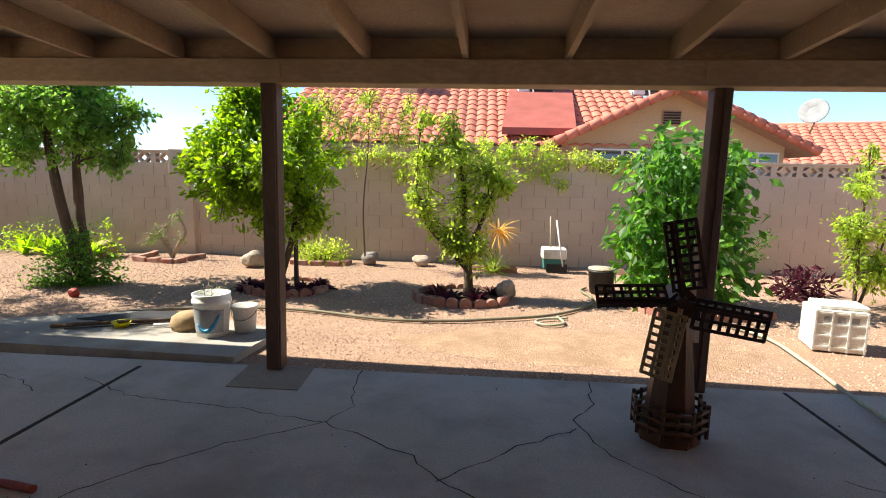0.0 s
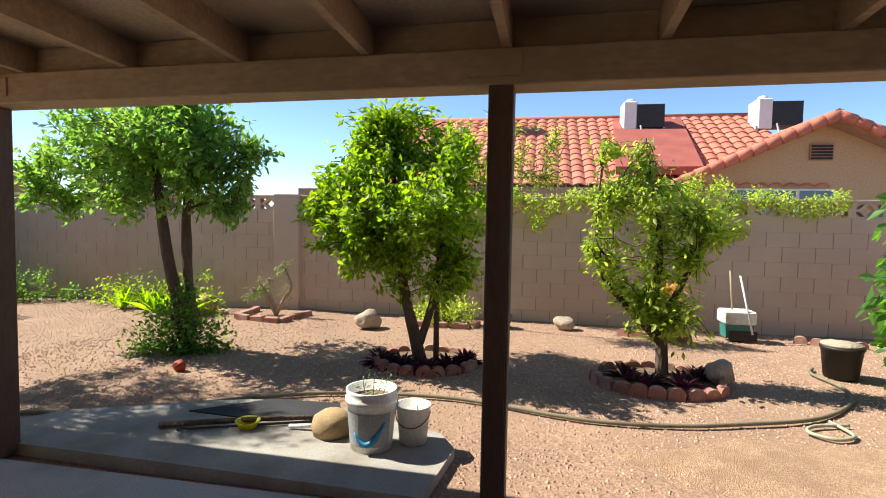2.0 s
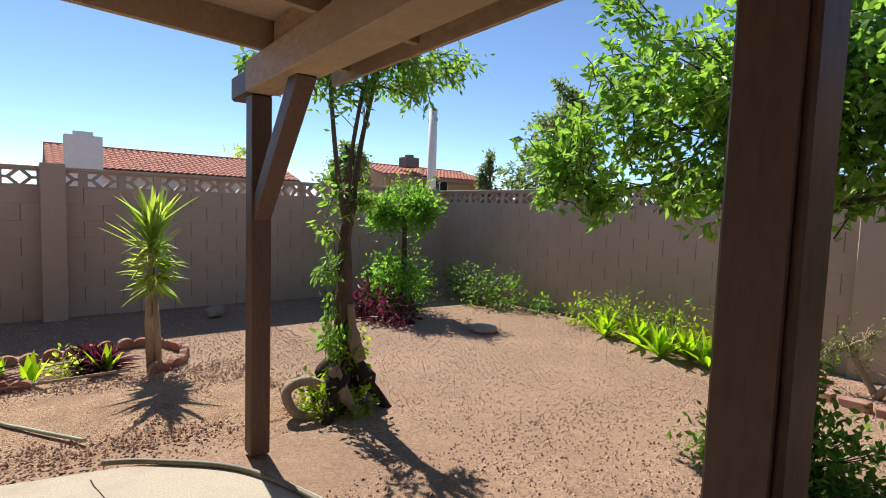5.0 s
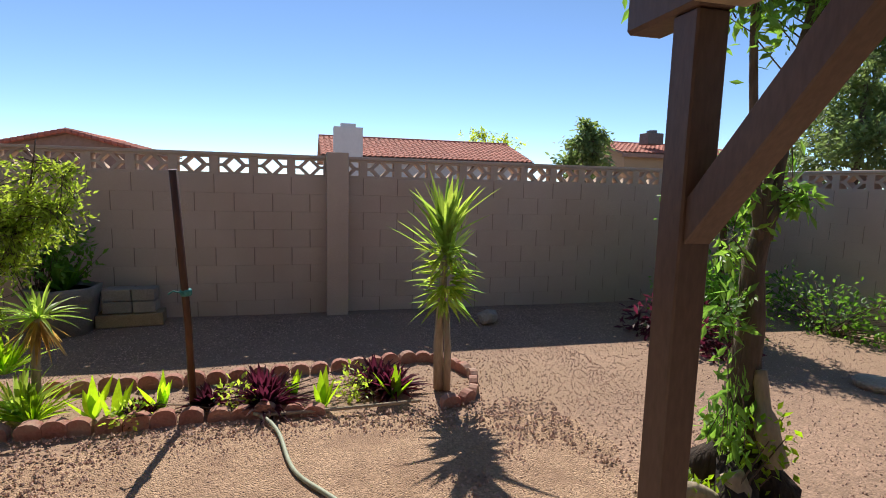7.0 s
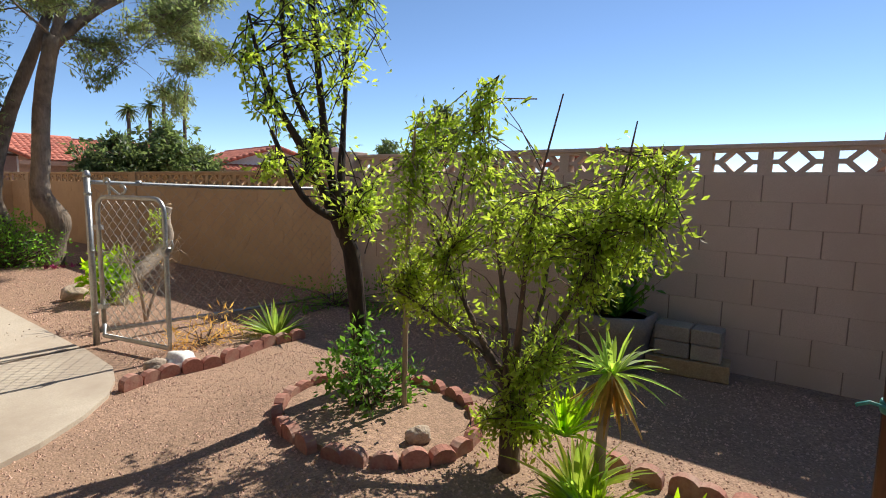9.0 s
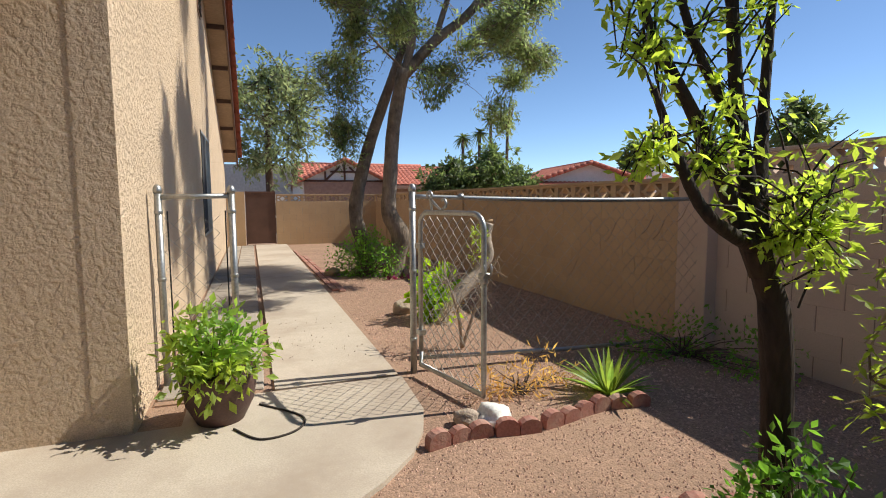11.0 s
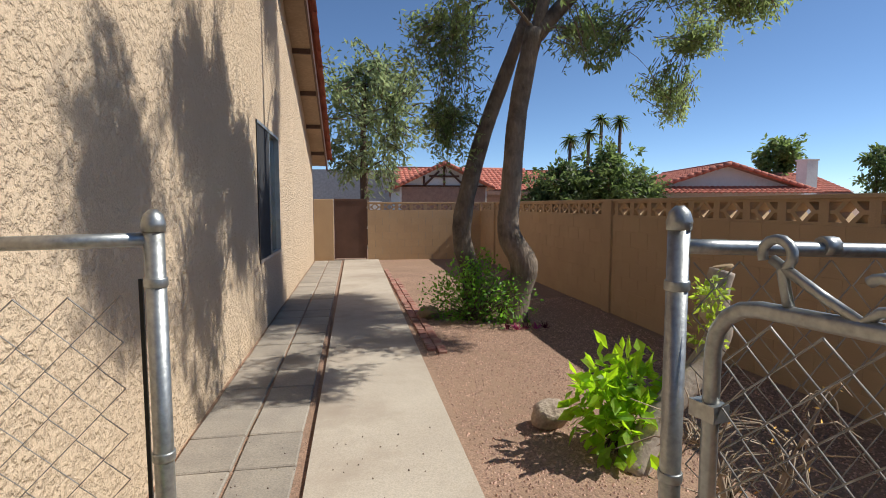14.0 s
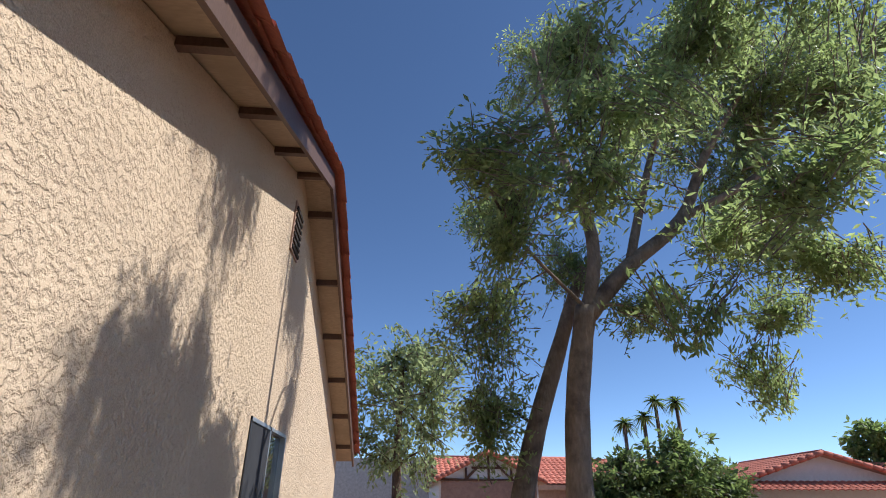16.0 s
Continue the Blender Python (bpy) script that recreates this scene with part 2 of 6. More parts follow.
M_FELT = mat("black felt", (0.045, 0.045, 0.05), rough=1, bump=0.2)
M_PINK = mat("pink petal", (0.45, 0.06, 0.20), rough=0.6, bump=0)
M_STONEP = mat("grey stone planter", (0.28, 0.25, 0.22), (0.22, 0.195, 0.17), rough=0.95, scale=6, bump=0.4)


def glassmat():
    m = bpy.data.materials.new("window glass")
    m.use_nodes = True
    p = m.node_tree.nodes["Principled BSDF"]
    p.inputs["Base Color"].default_value = (0.02, 0.025, 0.03, 1)
    p.inputs["Roughness"].default_value = 0.03
    p.inputs["Specular IOR Level"].default_value = 0.9
    return m


M_GLASS = glassmat()
M_DIRT = mat("bare dirt", (0.50, 0.325, 0.215), (0.38, 0.24, 0.155), rough=1.0, scale=3.0, fine=60, bump=0.9, depth=0.012, voronoi=120, dirt=(0.34, 0.21, 0.14), dirt_scale=4)


# ---- mesh helpers ----
def mesh_ob(name, bm, material, parent=None, label=""):
    me = bpy.data.meshes.new(name)
    bm.to_mesh(me)
    bm.free()
    me.materials.append(material)
    ob = new(name, me)
    if parent:
        ob.parent = parent
        ob.matrix_parent_inverse = parent.matrix_world.inverted()
    if label:
        tagged(ob, label)
    return ob


def part(name, bm, material, parent, label=""):
    """One mesh object under a thing; its coordinates are the thing's own."""
    me = bpy.data.meshes.new(name)
    bm.to_mesh(me)
    bm.free()
    me.materials.append(material)
    ob = new(name, me)
    ob.parent = parent
    if label:
        tagged(ob, label)
    return ob


def thing(name, m, label, category, group="", kind=""):
    ob = new(name)
    ob.empty_display_size = 0.1
    ob.matrix_world = m
    return tagged(ob, label, category, group, kind)


def structure(name, bm, material, label="", category=""):
    return tagged(mesh_ob(name, bm, material), label, category, "", "structure")


def raw(name, verts, faces, material, parent=None, smooth=False):
    me = bpy.data.meshes.new(name)
    me.from_pydata([tuple(map(float, v)) for v in verts], [], faces)
    me.materials.append(material)
    if smooth:
        me.polygons.foreach_set("use_smooth", [True] * len(me.polygons))
    ob = new(name, me)
    if parent:
        ob.parent = parent
    return ob


def box(bm, x0, x1, y0, y1, z0, z1, m=None, bevel=0.0):
    c = Matrix.Translation(((x0 + x1) / 2, (y0 + y1) / 2, (z0 + z1) / 2)) @ Matrix.Diagonal((abs(x1 - x0), abs(y1 - y0), abs(z1 - z0), 1))
    r = bmesh.ops.create_cube(bm, size=1, matrix=(m @ c) if m else c)
    if bevel:
        edges = list({e for v in r["verts"] for e in v.link_edges})
        bmesh.ops.bevel(bm, geom=edges, offset=bevel, segments=1, affect="EDGES")
    return bm


def bx(*a, m=None, bevel=0.0):
    return box(bmesh.new(), *a, m=m, bevel=bevel)


def tube(bm, pts, radii, n=8, cap=True):
    """A tube along points; radii one number or one for each point."""
    pts = [Vector(p) for p in pts]
    if not hasattr(radii, "__len__"):
        radii = [radii] * len(pts)
    if len(radii) != len(pts):
        radii = list(np.interp(np.linspace(0, 1, len(pts)), np.linspace(0, 1, len(radii)), radii))
    rings = []
    side = None
    for i, p in enumerate(pts):
        d = (pts[min(i + 1, len(pts) - 1)] - pts[max(i - 1, 0)]).normalized()
        if side is None:
            side = d.orthogonal().normalized()
        side = (side - d * side.dot(d)).normalized()
        up = d.cross(side)
        rings.append([bm.verts.new(p + (side * math.cos(k * math.tau / n) + up * math.sin(k * math.tau / n)) * radii[i]) for k in range(n)])
    for a, b in zip(rings, rings[1:]):
        for k in range(n):
            f = bm.faces.new((a[k], a[(k + 1) % n], b[(k + 1) % n], b[k]))
            f.smooth = True
    if cap:
        bm.faces.new(rings[0][::-1])
        bm.faces.new(rings[-1])
    return bm


def tb(pts, radii, n=8):
    return tube(bmesh.new(), pts, radii, n)


def smooth_path(pts, steps=6):
    """A Catmull-Rom line through points."""
    pts = [Vector(p) for p in pts]
    out = []
    for i in range(len(pts) - 1):
        p0, p1, p2, p3 = pts[max(i - 1, 0)], pts[i], pts[i + 1], pts[min(i + 2, len(pts) - 1)]
        for k in range(steps):
            t = k / steps
            out.append(0.5 * ((2 * p1) + (p2 - p0) * t + (2 * p0 - 5 * p1 + 4 * p2 - p3) * t * t + (3 * p1 - p0 - 3 * p2 + p3) * t ** 3))
    return out + [pts[-1]]


def lathe(bm, profile, n=24, m=None):
    rings = []
    for r, z in profile:
        ring = []
        for k in range(n):
            v = Vector((r * math.cos(k * math.tau / n), r * math.sin(k * math.tau / n), z))
            ring.append(bm.verts.new(m @ v if m else v))
        rings.append(ring)
    for a, b in zip(rings, rings[1:]):
        for k in range(n):
            f = bm.faces.new((a[k], a[(k + 1) % n], b[(k + 1) % n], b[k]))
            f.smooth = True
    bm.faces.new(rings[0][::-1])
    bm.faces.new(rings[-1])
    return bm


def prism(bm, outline, z0, z1):
    """A slab with the given outline in plan."""
    lo = [bm.verts.new((x, y, z0)) for x, y in outline]
    hi = [bm.verts.new((x, y, z1)) for x, y in outline]
    bm.faces.new(lo[::-1])
    bm.faces.new(hi)
    for i in range(len(lo)):
        j = (i + 1) % len(lo)
        bm.faces.new((lo[i], lo[j], hi[j], hi[i]))
    bmesh.ops.recalc_face_normals(bm, faces=bm.faces)
    return bm


def rock(name, x, y, z, r, squash, material, label, seed=0):
    bm = bmesh.new()
    bmesh.ops.create_icosphere(bm, subdivisions=3, radius=1)
    for v in bm.verts:
        k = 1 + 0.35 * noise.noise(v.co * 1.3 + Vector((seed * 7.1, 0, 0))) + 0.12 * noise.noise(v.co * 4 + Vector((seed, 3, 0)))
        v.co = Vector((v.co.x * r * k, v.co.y * r * 0.8 * k, v.co.z * r * squash * k))
    for f in bm.faces:
        f.smooth = True
    ob = mesh_ob(name, bm, material)
    ob.matrix_world = pose(x, y, z + r * squash * 0.7, 0, 0, seed * 47)
    return tagged(ob, label, "rock")


# ---- ground ----
def in_poly(x, y, poly):
    c = False
    for (x0, y0), (x1, y1) in zip(poly, poly[1:] + poly[:1]):
        if (y0 > y) != (y1 > y) and x < (x1 - x0) * (y - y0) / (y1 - y0) + x0:
            c = not c
    return c


bm = bmesh.new()
GX = [-900, -200, -60] + [-16 + 0.4 * i for i in range(61)] + [60, 200, 900]
GY = [-900, -200, -60] + [-18 + 0.4 * i for i in range(81)] + [60, 200, 900]


def ground_z(x, y):
    near = 1.0 if -16 < x < 9 and -18 < y < 14 else 0.0
    return -0.015 + near * 0.02 * noise.noise(Vector((x * 0.7, y * 0.7, 0)))


gv = [[bm.verts.new((x, y, ground_z(x, y))) for y in GY] for x in GX]
for i in range(len(GX) - 1):
    for j in range(len(GY) - 1):
        bm.faces.new((gv[i][j], gv[i + 1][j], gv[i + 1][j + 1], gv[i][j + 1]))
structure("ground", bm, M_GRAVEL, "tan and pink gravel yard with bare dirt patches", "ground")

# trodden bare earth: a low mound whose rim sinks under the gravel
def dirt_patch(cx, cy, rx, ry, seed):
    bm = bmesh.new()
    n, rings = 36, 7
    c = bm.verts.new((cx, cy, ground_z(cx, cy) + 0.03))
    prev = None
    for r in range(1, rings + 1):
        t = r / rings
        ring = []
        for k in range(n):
            a = k * math.tau / n
            w = 1 + 0.28 * noise.noise(Vector((math.cos(a) * 1.6, math.sin(a) * 1.6, seed)))
            x, yy = cx + rx * t * w * math.cos(a), cy + ry * t * w * math.sin(a)
            ring.append(bm.verts.new((x, yy, ground_z(x, yy) + 0.032 * (1 - t ** 3) + 0.006 * noise.noise(Vector((x * 3, yy * 3, seed))) - 0.004)))
        for k in range(n):
            if prev:
                bm.faces.new((prev[k], prev[(k + 1) % n], ring[(k + 1) % n], ring[k])[::-1])
            else:
                bm.faces.new((c, ring[k], ring[(k + 1) % n]))
        prev = ring
    bmesh.ops.recalc_face_normals(bm, faces=bm.faces)
    for f in bm.faces:
        f.smooth = True
    structure("bare_earth", bm, M_DIRT, "patch of bare trodden brown earth among gravel", "ground")


dirt_patch(0.9, 5.2, 1.7, 0.55, 1)
dirt_patch(-8.3, 3.3, 0.75, 1.7, 2)
dirt_patch(-7.9, 4.6, 0.7, 0.5, 3)
# patio slab with its rounded west side, and the walk beside the house
PATIO = [(5.5, -2.12), (5.5, 4.33), (-4.55, 4.33), (-4.9, 4.45), (-5.4, 4.55), (-5.95, 4.6), (-6.4, 4.57), (-6.75, 4.45), (-7.05, 4.2), (-7.25, 3.9),
         (-7.4, 3.3), (-7.5, 2.4), (-7.5, 1.2), (-7.5, 0.2), (-7.55, -0.45), (-7.67, -0.69), (-8.03, -0.87), (-8.3, -1.07), (-8.52, -1.3), (-8.66, -1.55),
         (-8.76, -1.85), (-8.82, -2.53), (-7.25, -2.53), (-7.25, -2.12)]
patio = structure("patio", prism(bmesh.new(), [p for p in PATIO[:1]] + [(5.5, 4.33), (-4.6, 4.33), (-4.6, -2.12)], -0.1, 0.012), M_CONC, "grey cracked concrete patio slab", "floor")
structure("patio_apron", prism(bmesh.new(), [(-4.62, -2.12), (-4.62, 4.35)] + PATIO[3:21] + [(-8.8, -2.53), (-7.3, -2.53), (-7.3, -2.12)], -0.1, 0.008), M_WALK,
          "pale concrete apron with a rounded edge", "pavement")
structure("walkway", bx(-8.78, -7.86, -15.85, -2.56, -0.08, 0.012), M_WALK, "pale concrete walk beside the house", "pavement")


def crack(pts, seed, width=0.006, z=0.012):
    """A jagged crack: a dark sliver a little proud of the slab."""
    rnd = random.Random(seed)
    line = []
    for (x0, y0), (x1, y1) in zip(pts, pts[1:]):
        n = max(2, int(math.hypot(x1 - x0, y1 - y0) / 0.07))
        for k in range(n):
            t = k / n
            line.append((x0 + (x1 - x0) * t + rnd.uniform(-0.016, 0.016), y0 + (y1 - y0) * t + rnd.uniform(-0.016, 0.016)))
    line.append(pts[-1])
    bm = bmesh.new()
    prev = None
    for i, (x, y) in enumerate(line):
        a, b = line[max(i - 1, 0)], line[min(i + 1, len(line) - 1)]
        d = Vector((b[0] - a[0], b[1] - a[1])).normalized()
        w = width * rnd.uniform(0.4, 1.1)
        now = (bm.verts.new((x - d.y * w, y + d.x * w, z + 0.0025)), bm.verts.new((x + d.y * w, y - d.x * w, z + 0.0025)))
        if prev:
            bm.faces.new((prev[0], prev[1], now[1], now[0]))
        prev = now
    return bm


CRACKS = [[(-0.92, 4.32), (-0.9, 4.0), (-0.84, 3.72), (-0.95, 3.5), (-0.4, 3.2), (-0.25, 3.0), (0.1, 2.75), (0.15, 2.5)],
          [(-0.95, 3.5), (-1.5, 3.62), (-2.3, 3.72), (-2.75, 3.95)], [(-0.95, 3.5), (-1.4, 3.2), (-1.75, 2.85), (-2.1, 2.4)],
          [(0.72, 4.3), (0.66, 3.95), (0.5, 3.7), (0.62, 3.3), (0.95, 3.0), (0.9, 2.7)], [(-0.25, 3.0), (0.15, 3.35), (0.5, 3.6)], [(-3.6, 4.0), (-3.1, 3.85), (-2.9, 3.7)],
          [(1.7, 3.2), (2.0, 3.05)]]
for i, c in enumerate(CRACKS):
    part("crack", crack(c, i, 0.004), M_DARK, patio)
part("joint", bx(-2.535, -2.505, -1.9, 4.2, 0.0, 0.0145), M_DARK, patio)
part("joint", bx(2.02, 2.045, -1.9, 4.3, 0.0, 0.0145), M_DARK, patio)
part("joint", bx(-4.63, -4.59, -1.9, 4.33, 0.0, 0.0145), M_DARK, patio)
part("post_pad", prism(bmesh.new(), [(-1.74, 3.92), (-1.25, 3.92), (-1.27, 4.34), (-1.76, 4.34)], 0.0, 0.018), M_PAVER, patio, "rough square concrete footing")
slab = structure("raised_slab", prism(bmesh.new(), [(-1.9, 4.36), (-1.83, 4.95), (-1.95, 5.15), (-2.9, 5.5), (-3.5, 5.45), (-4.6, 4.95), (-4.75, 4.75), (-4.6, 4.44), (-3.5, 4.42)], -0.05, 0.055),
                 M_SLAB, "separate grey concrete slab with chipped edge", "pavement")
for a in ([(-7.2, 3.7), (-6.6, 3.75), (-6.2, 4.0), (-5.7, 4.15)], [(-6.3, 3.95), (-6.2, 3.4), (-5.9, 2.9)], [(-5.3, 4.5), (-5.1, 4.1), (-4.7, 3.9)]):
    part("crack", crack(a, len(a), 0.004, 0.008), M_DARK, slab)
# pavers between walk and house
pv = structure("paver_strip", bx(-7.82, -7.08, -15.8, -2.56, -0.08, -0.004), M_GRAVEL, "strip of old square pavers along the wall", "pavement")
pvm = bpy.data.meshes.new("paver")
b2 = bx(-0.17, 0.17, -0.22, 0.22, 0, 0.03, bevel=0.008)
b2.to_mesh(pvm)
b2.free()
pvm.materials.append(M_PAVER)
for i in range(29):
    for j in range(2):
        o = new("paver", pvm)
        o.parent = pv
        o.matrix_local = pose(-7.62 + 0.36 * j, -2.85 - 0.45 * i, -0.016 + 0.006 * ((i * 7 + j * 3) % 3) / 2, 0, 0, ((i * 37 + j * 11) % 5 - 2) * 0.5)

# ---- block walls ----
BLK_BM = bx(-0.196, 0.196, -0.07, 0.07, -0.0996, 0.0996, bevel=0.003)
BLK = bpy.data.meshes.new("block")
BLK_BM.to_mesh(BLK)
BLK_BM.free()
BLK.materials.append(M_BLOCK)


def breeze_mesh(material):
    """A pierced block: a frame with a diamond in it, tied to the sides by short bars."""
    bm = bmesh.new()
    box(bm, -0.2, -0.155, -0.065, 0.065, -0.1, 0.1)
    box(bm, 0.155, 0.2, -0.065, 0.065, -0.1, 0.1)
    box(bm, -0.155, 0.155, -0.065, 0.065, -0.1, -0.078)
    box(bm, -0.155, 0.155, -0.065, 0.065, 0.078, 0.1)
    for sx in (-1, 1):
        box(bm, sx * 0.1, sx * 0.158, -0.055, 0.055, -0.016, 0.016)
        for sz in (-1, 1):
            a, b = Vector((sx * 0.105, 0, 0)), Vector((sx * 0.015, 0, sz * 0.088))
            d = b - a
            ang = math.degrees(math.atan2(-d.z, d.x))
            mm = Matrix.Translation((a + b) / 2) @ pose(0, 0, 0, 0, ang, 0)
            box(bm, -d.length / 2, d.length / 2, -0.055, 0.055, -0.018, 0.018, m=mm)
    me = bpy.data.meshes.new("breeze_block")
    bm.to_mesh(me)
    bm.free()
    me.materials.append(material)
    return me


BREEZE = breeze_mesh(M_BLOCK)
BREEZEG = breeze_mesh(M_BLOCKG)


def block_wall(name, p0, p1, courses, label, z0=-0.05, deco=True, material=M_BLOCK, limit=300, near=(0, 1), core=M_JOINT):
    """A wall of running-bond blocks on a mortar core, with a row of pierced blocks and a cap on top."""
    a, b = Vector((*p0, 0)), Vector((*p1, 0))
    d = (b - a).normalized()
    length = (b - a).length
    ang = math.degrees(math.atan2(d.y, d.x))
    m = pose(a.x, a.y, 0, 0, 0, ang)
    top = z0 + courses * 0.2
    bm = bmesh.new()
    box(bm, 0, length, -0.0665, 0.0665, z0 - 0.2, top - 0.004)
    wall = structure(name, bm, core, label, "wall")
    wall.matrix_world = m
    mesh = BLK
    if material is not M_BLOCK:
        mesh = BLK.copy()
        mesh.materials.clear()
        mesh.materials.append(material)
    rest = bmesh.new()
    count = 0
    for c in range(courses):
        n = int(length / 0.4)
        off = 0.2 if c % 2 else 0.4
        zc = z0 + 0.1 + 0.2 * c
        last = off + 0.4 * (n - 1)
        while last > length - 0.18:
            last -= 0.4
        if off > 0.3:
            box(rest, 0.0, 0.2 - 0.004, -0.07, 0.07, zc - 0.0996, zc + 0.0996)
        if length - last - 0.2 > 0.02:
            box(rest, last + 0.204, length, -0.07, 0.07, zc - 0.0996, zc + 0.0996)
        for i in range(n):
            x = off + 0.4 * i
            if x > length - 0.18:
                continue
            z = z0 + 0.1 + 0.2 * c
            if near[0] <= x <= near[1] and count < limit:
                o = new("block", mesh)
                o.parent = wall
                o.location = (x, 0, z)
                count += 1
            else:
                box(rest, x - 0.196, x + 0.196, -0.07, 0.07, z - 0.0996, z + 0.0996)
    if len(rest.verts):
        r = part("block_rest", rest, material, wall)
        r["kind"] = "stuff"
    else:
        rest.free()
    if deco:
        for i in range(int(length / 0.4)):
            o = new("breeze_block", BREEZEG if material is M_BLOCKG else BREEZE)
            o.parent = wall
            o.location = (0.2 + 0.4 * i, 0, top + 0.1)
        part("wall_cap", bx(0, length, -0.085, 0.085, top + 0.2, top + 0.235, bevel=0.004), material, wall)
    return wall


NY = 9.6
WX = -11.85
block_wall("wall_north", (-11.8, NY), (9.0, NY), 8, "tan painted concrete block wall topped with pierced blocks", near=(6.0, 14.4))
block_wall("wall_west", (WX, 9.6), (WX, -2.5), 8, "tan painted concrete block wall topped with pierced blocks", near=(3.0, 11.4))
block_wall("wall_side", (WX + 0.1, -2.5), (WX + 0.1, -15.9), 7, "lower golden block wall of the side yard", material=M_BLOCKG, near=(0, 8), core=M_BLOCKG)
block_wall("wall_south", (-8.5, -15.95), (-11.75, -15.95), 7, "golden block wall beside the side gate", material=M_BLOCKG, near=(0, 4), core=M_PAVER)
structure("wall_east", bx(9.0, 9.15, -2.11, 9.6, -0.1, 1.8), M_BLOCK, "plain block wall", "wall")


def pilaster(x, y, w, d, h, material=M_BLOCK):
    structure("pilaster", bx(x - w / 2, x + w / 2, y - d / 2, y + d / 2, -0.1, h, bevel=0.006), material, "plain block pilaster in the wall", "pilaster")


pilaster(-5.27, NY - 0.03, 0.42, 0.24, 1.8)
pilaster(WX + 0.03, 3.7, 0.42, 0.24, 1.82)
pilaster(WX + 0.05, -2.5, 0.3, 0.36, 1.82)
pilaster(WX + 0.1, -8.3, 0.2, 0.22, 1.58, M_BLOCKG)
pilaster(WX + 0.12, -14.4, 0.2, 0.22, 1.58, M_BLOCKG)
structure("gate_pier", bx(-7.58, -7.06, -16.05, -15.8, -0.1, 1.66, bevel=0.006), M_BLOCKG, "plain rendered pier beside the gate", "pier")
g = thing("side_gate", pose(-8.04, -15.92, 0), "brown painted sheet-steel garden gate, closed", "gate")
part("panel", bx(-0.42, 0.42, -0.015, 0.015, 0.05, 1.66), M_GATE, g)
for sx in (-0.42, 0.42):
    part("stile", bx(sx - 0.02, sx + 0.02, -0.025, 0.03, 0.03, 1.68), M_GATE, g)
part("rail", bx(-0.4, 0.4, -0.02, 0.028, 1.62, 1.67), M_GATE, g)
for z in (0.3, 0.85, 1.4):
    part("hinge", bx(-0.47, -0.43, 0.0, 0.03, z, z + 0.07), M_STEEL, g)

# ---- the house ----
HX, HY = -7.05, -2.11
HS = -15.8
RIDGE_Y, RIDGE_Z, EAVE_Z = -8.55, 5.55, 2.75


def rake(y):
    return RIDGE_Z - abs(y - RIDGE_Y) * (RIDGE_Z - EAVE_Z) / (RIDGE_Y - HS)


bm = bmesh.new()
WIN = (-9.45, -7.72, 0.82, 2.48)
ys = [HY, WIN[1], RIDGE_Y, WIN[0], HS]


def side_panel(bm, y0, y1, z0, z1a, z1b):
    vs = [(HX, y0, z0), (HX, y1, z0), (HX, y1, z1b), (HX, y0, z1a)]
    front = [bm.verts.new(v) for v in vs]
    back = [bm.verts.new((HX + 0.2, v[1], v[2])) for v in vs]
    bm.faces.new(front)
    bm.faces.new(back[::-1])
    for i in range(4):
        j = (i + 1) % 4
        bm.faces.new((front[j], front[i], back[i], back[j]))


side_panel(bm, HY, WIN[1], -0.1, rake(HY), rake(WIN[1]))
side_panel(bm, WIN[0], HS, -0.1, rake(WIN[0]), rake(HS))
side_panel(bm, WIN[1], WIN[0], -0.1, WIN[2], WIN[2])
side_panel(bm, WIN[1], RIDGE_Y, WIN[3], rake(WIN[1]), RIDGE_Z)
side_panel(bm, RIDGE_Y, WIN[0], WIN[3], RIDGE_Z, rake(WIN[0]))
bmesh.ops.recalc_face_normals(bm, faces=bm.faces)
structure("wall_house_side", bm, M_STUCCO, "cream textured stucco gable wall", "wall")
structure("wall_house_back", bx(HX + 0.2, 9.0, HY - 0.2, HY, -0.1, 2.75), M_STUCCO, "cream stucco house wall behind the patio", "wall")
structure("wall_house_corner", bx(HX, HX + 0.2, HY - 0.2, HY + 0.003, -0.1, 2.75), M_STUCCO, "cream stucco corner", "wall")
structure("wall_house_front", bx(HX + 0.2, 9.0, HS, HS + 0.2, -0.1, 2.75), M_STUCCO, "cream stucco wall", "wall")
w = thing("window_1", pose(HX, (WIN[0] + WIN[1]) / 2, 0), "dark-screened sliding window in the stucco wall", "window", kind="structure")
hw = (WIN[1] - WIN[0]) / 2
part("pane", bx(0.05, 0.058, -hw + 0.03, -0.02, WIN[2] + 0.03, WIN[3] - 0.03), M_GLASS, w)
part("insect_screen", bx(0.0, 0.008, 0.0, hw - 0.03, WIN[2] + 0.03, WIN[3] - 0.03), M_FELT, w, "dark insect screen")
for a, b, c, e in ((-hw, hw, WIN[2], WIN[2] + 0.035), (-hw, hw, WIN[3] - 0.035, WIN[3]), (-hw, -hw + 0.035, WIN[2], WIN[3]), (hw - 0.035, hw, WIN[2], WIN[3]), (-0.02, 0.02, WIN[2], WIN[3])):
    part("window_frame", bx(-0.012, 0.09, a, b, c, e), M_SILVER if (a < 0.01) else M_FRAMEB, w)

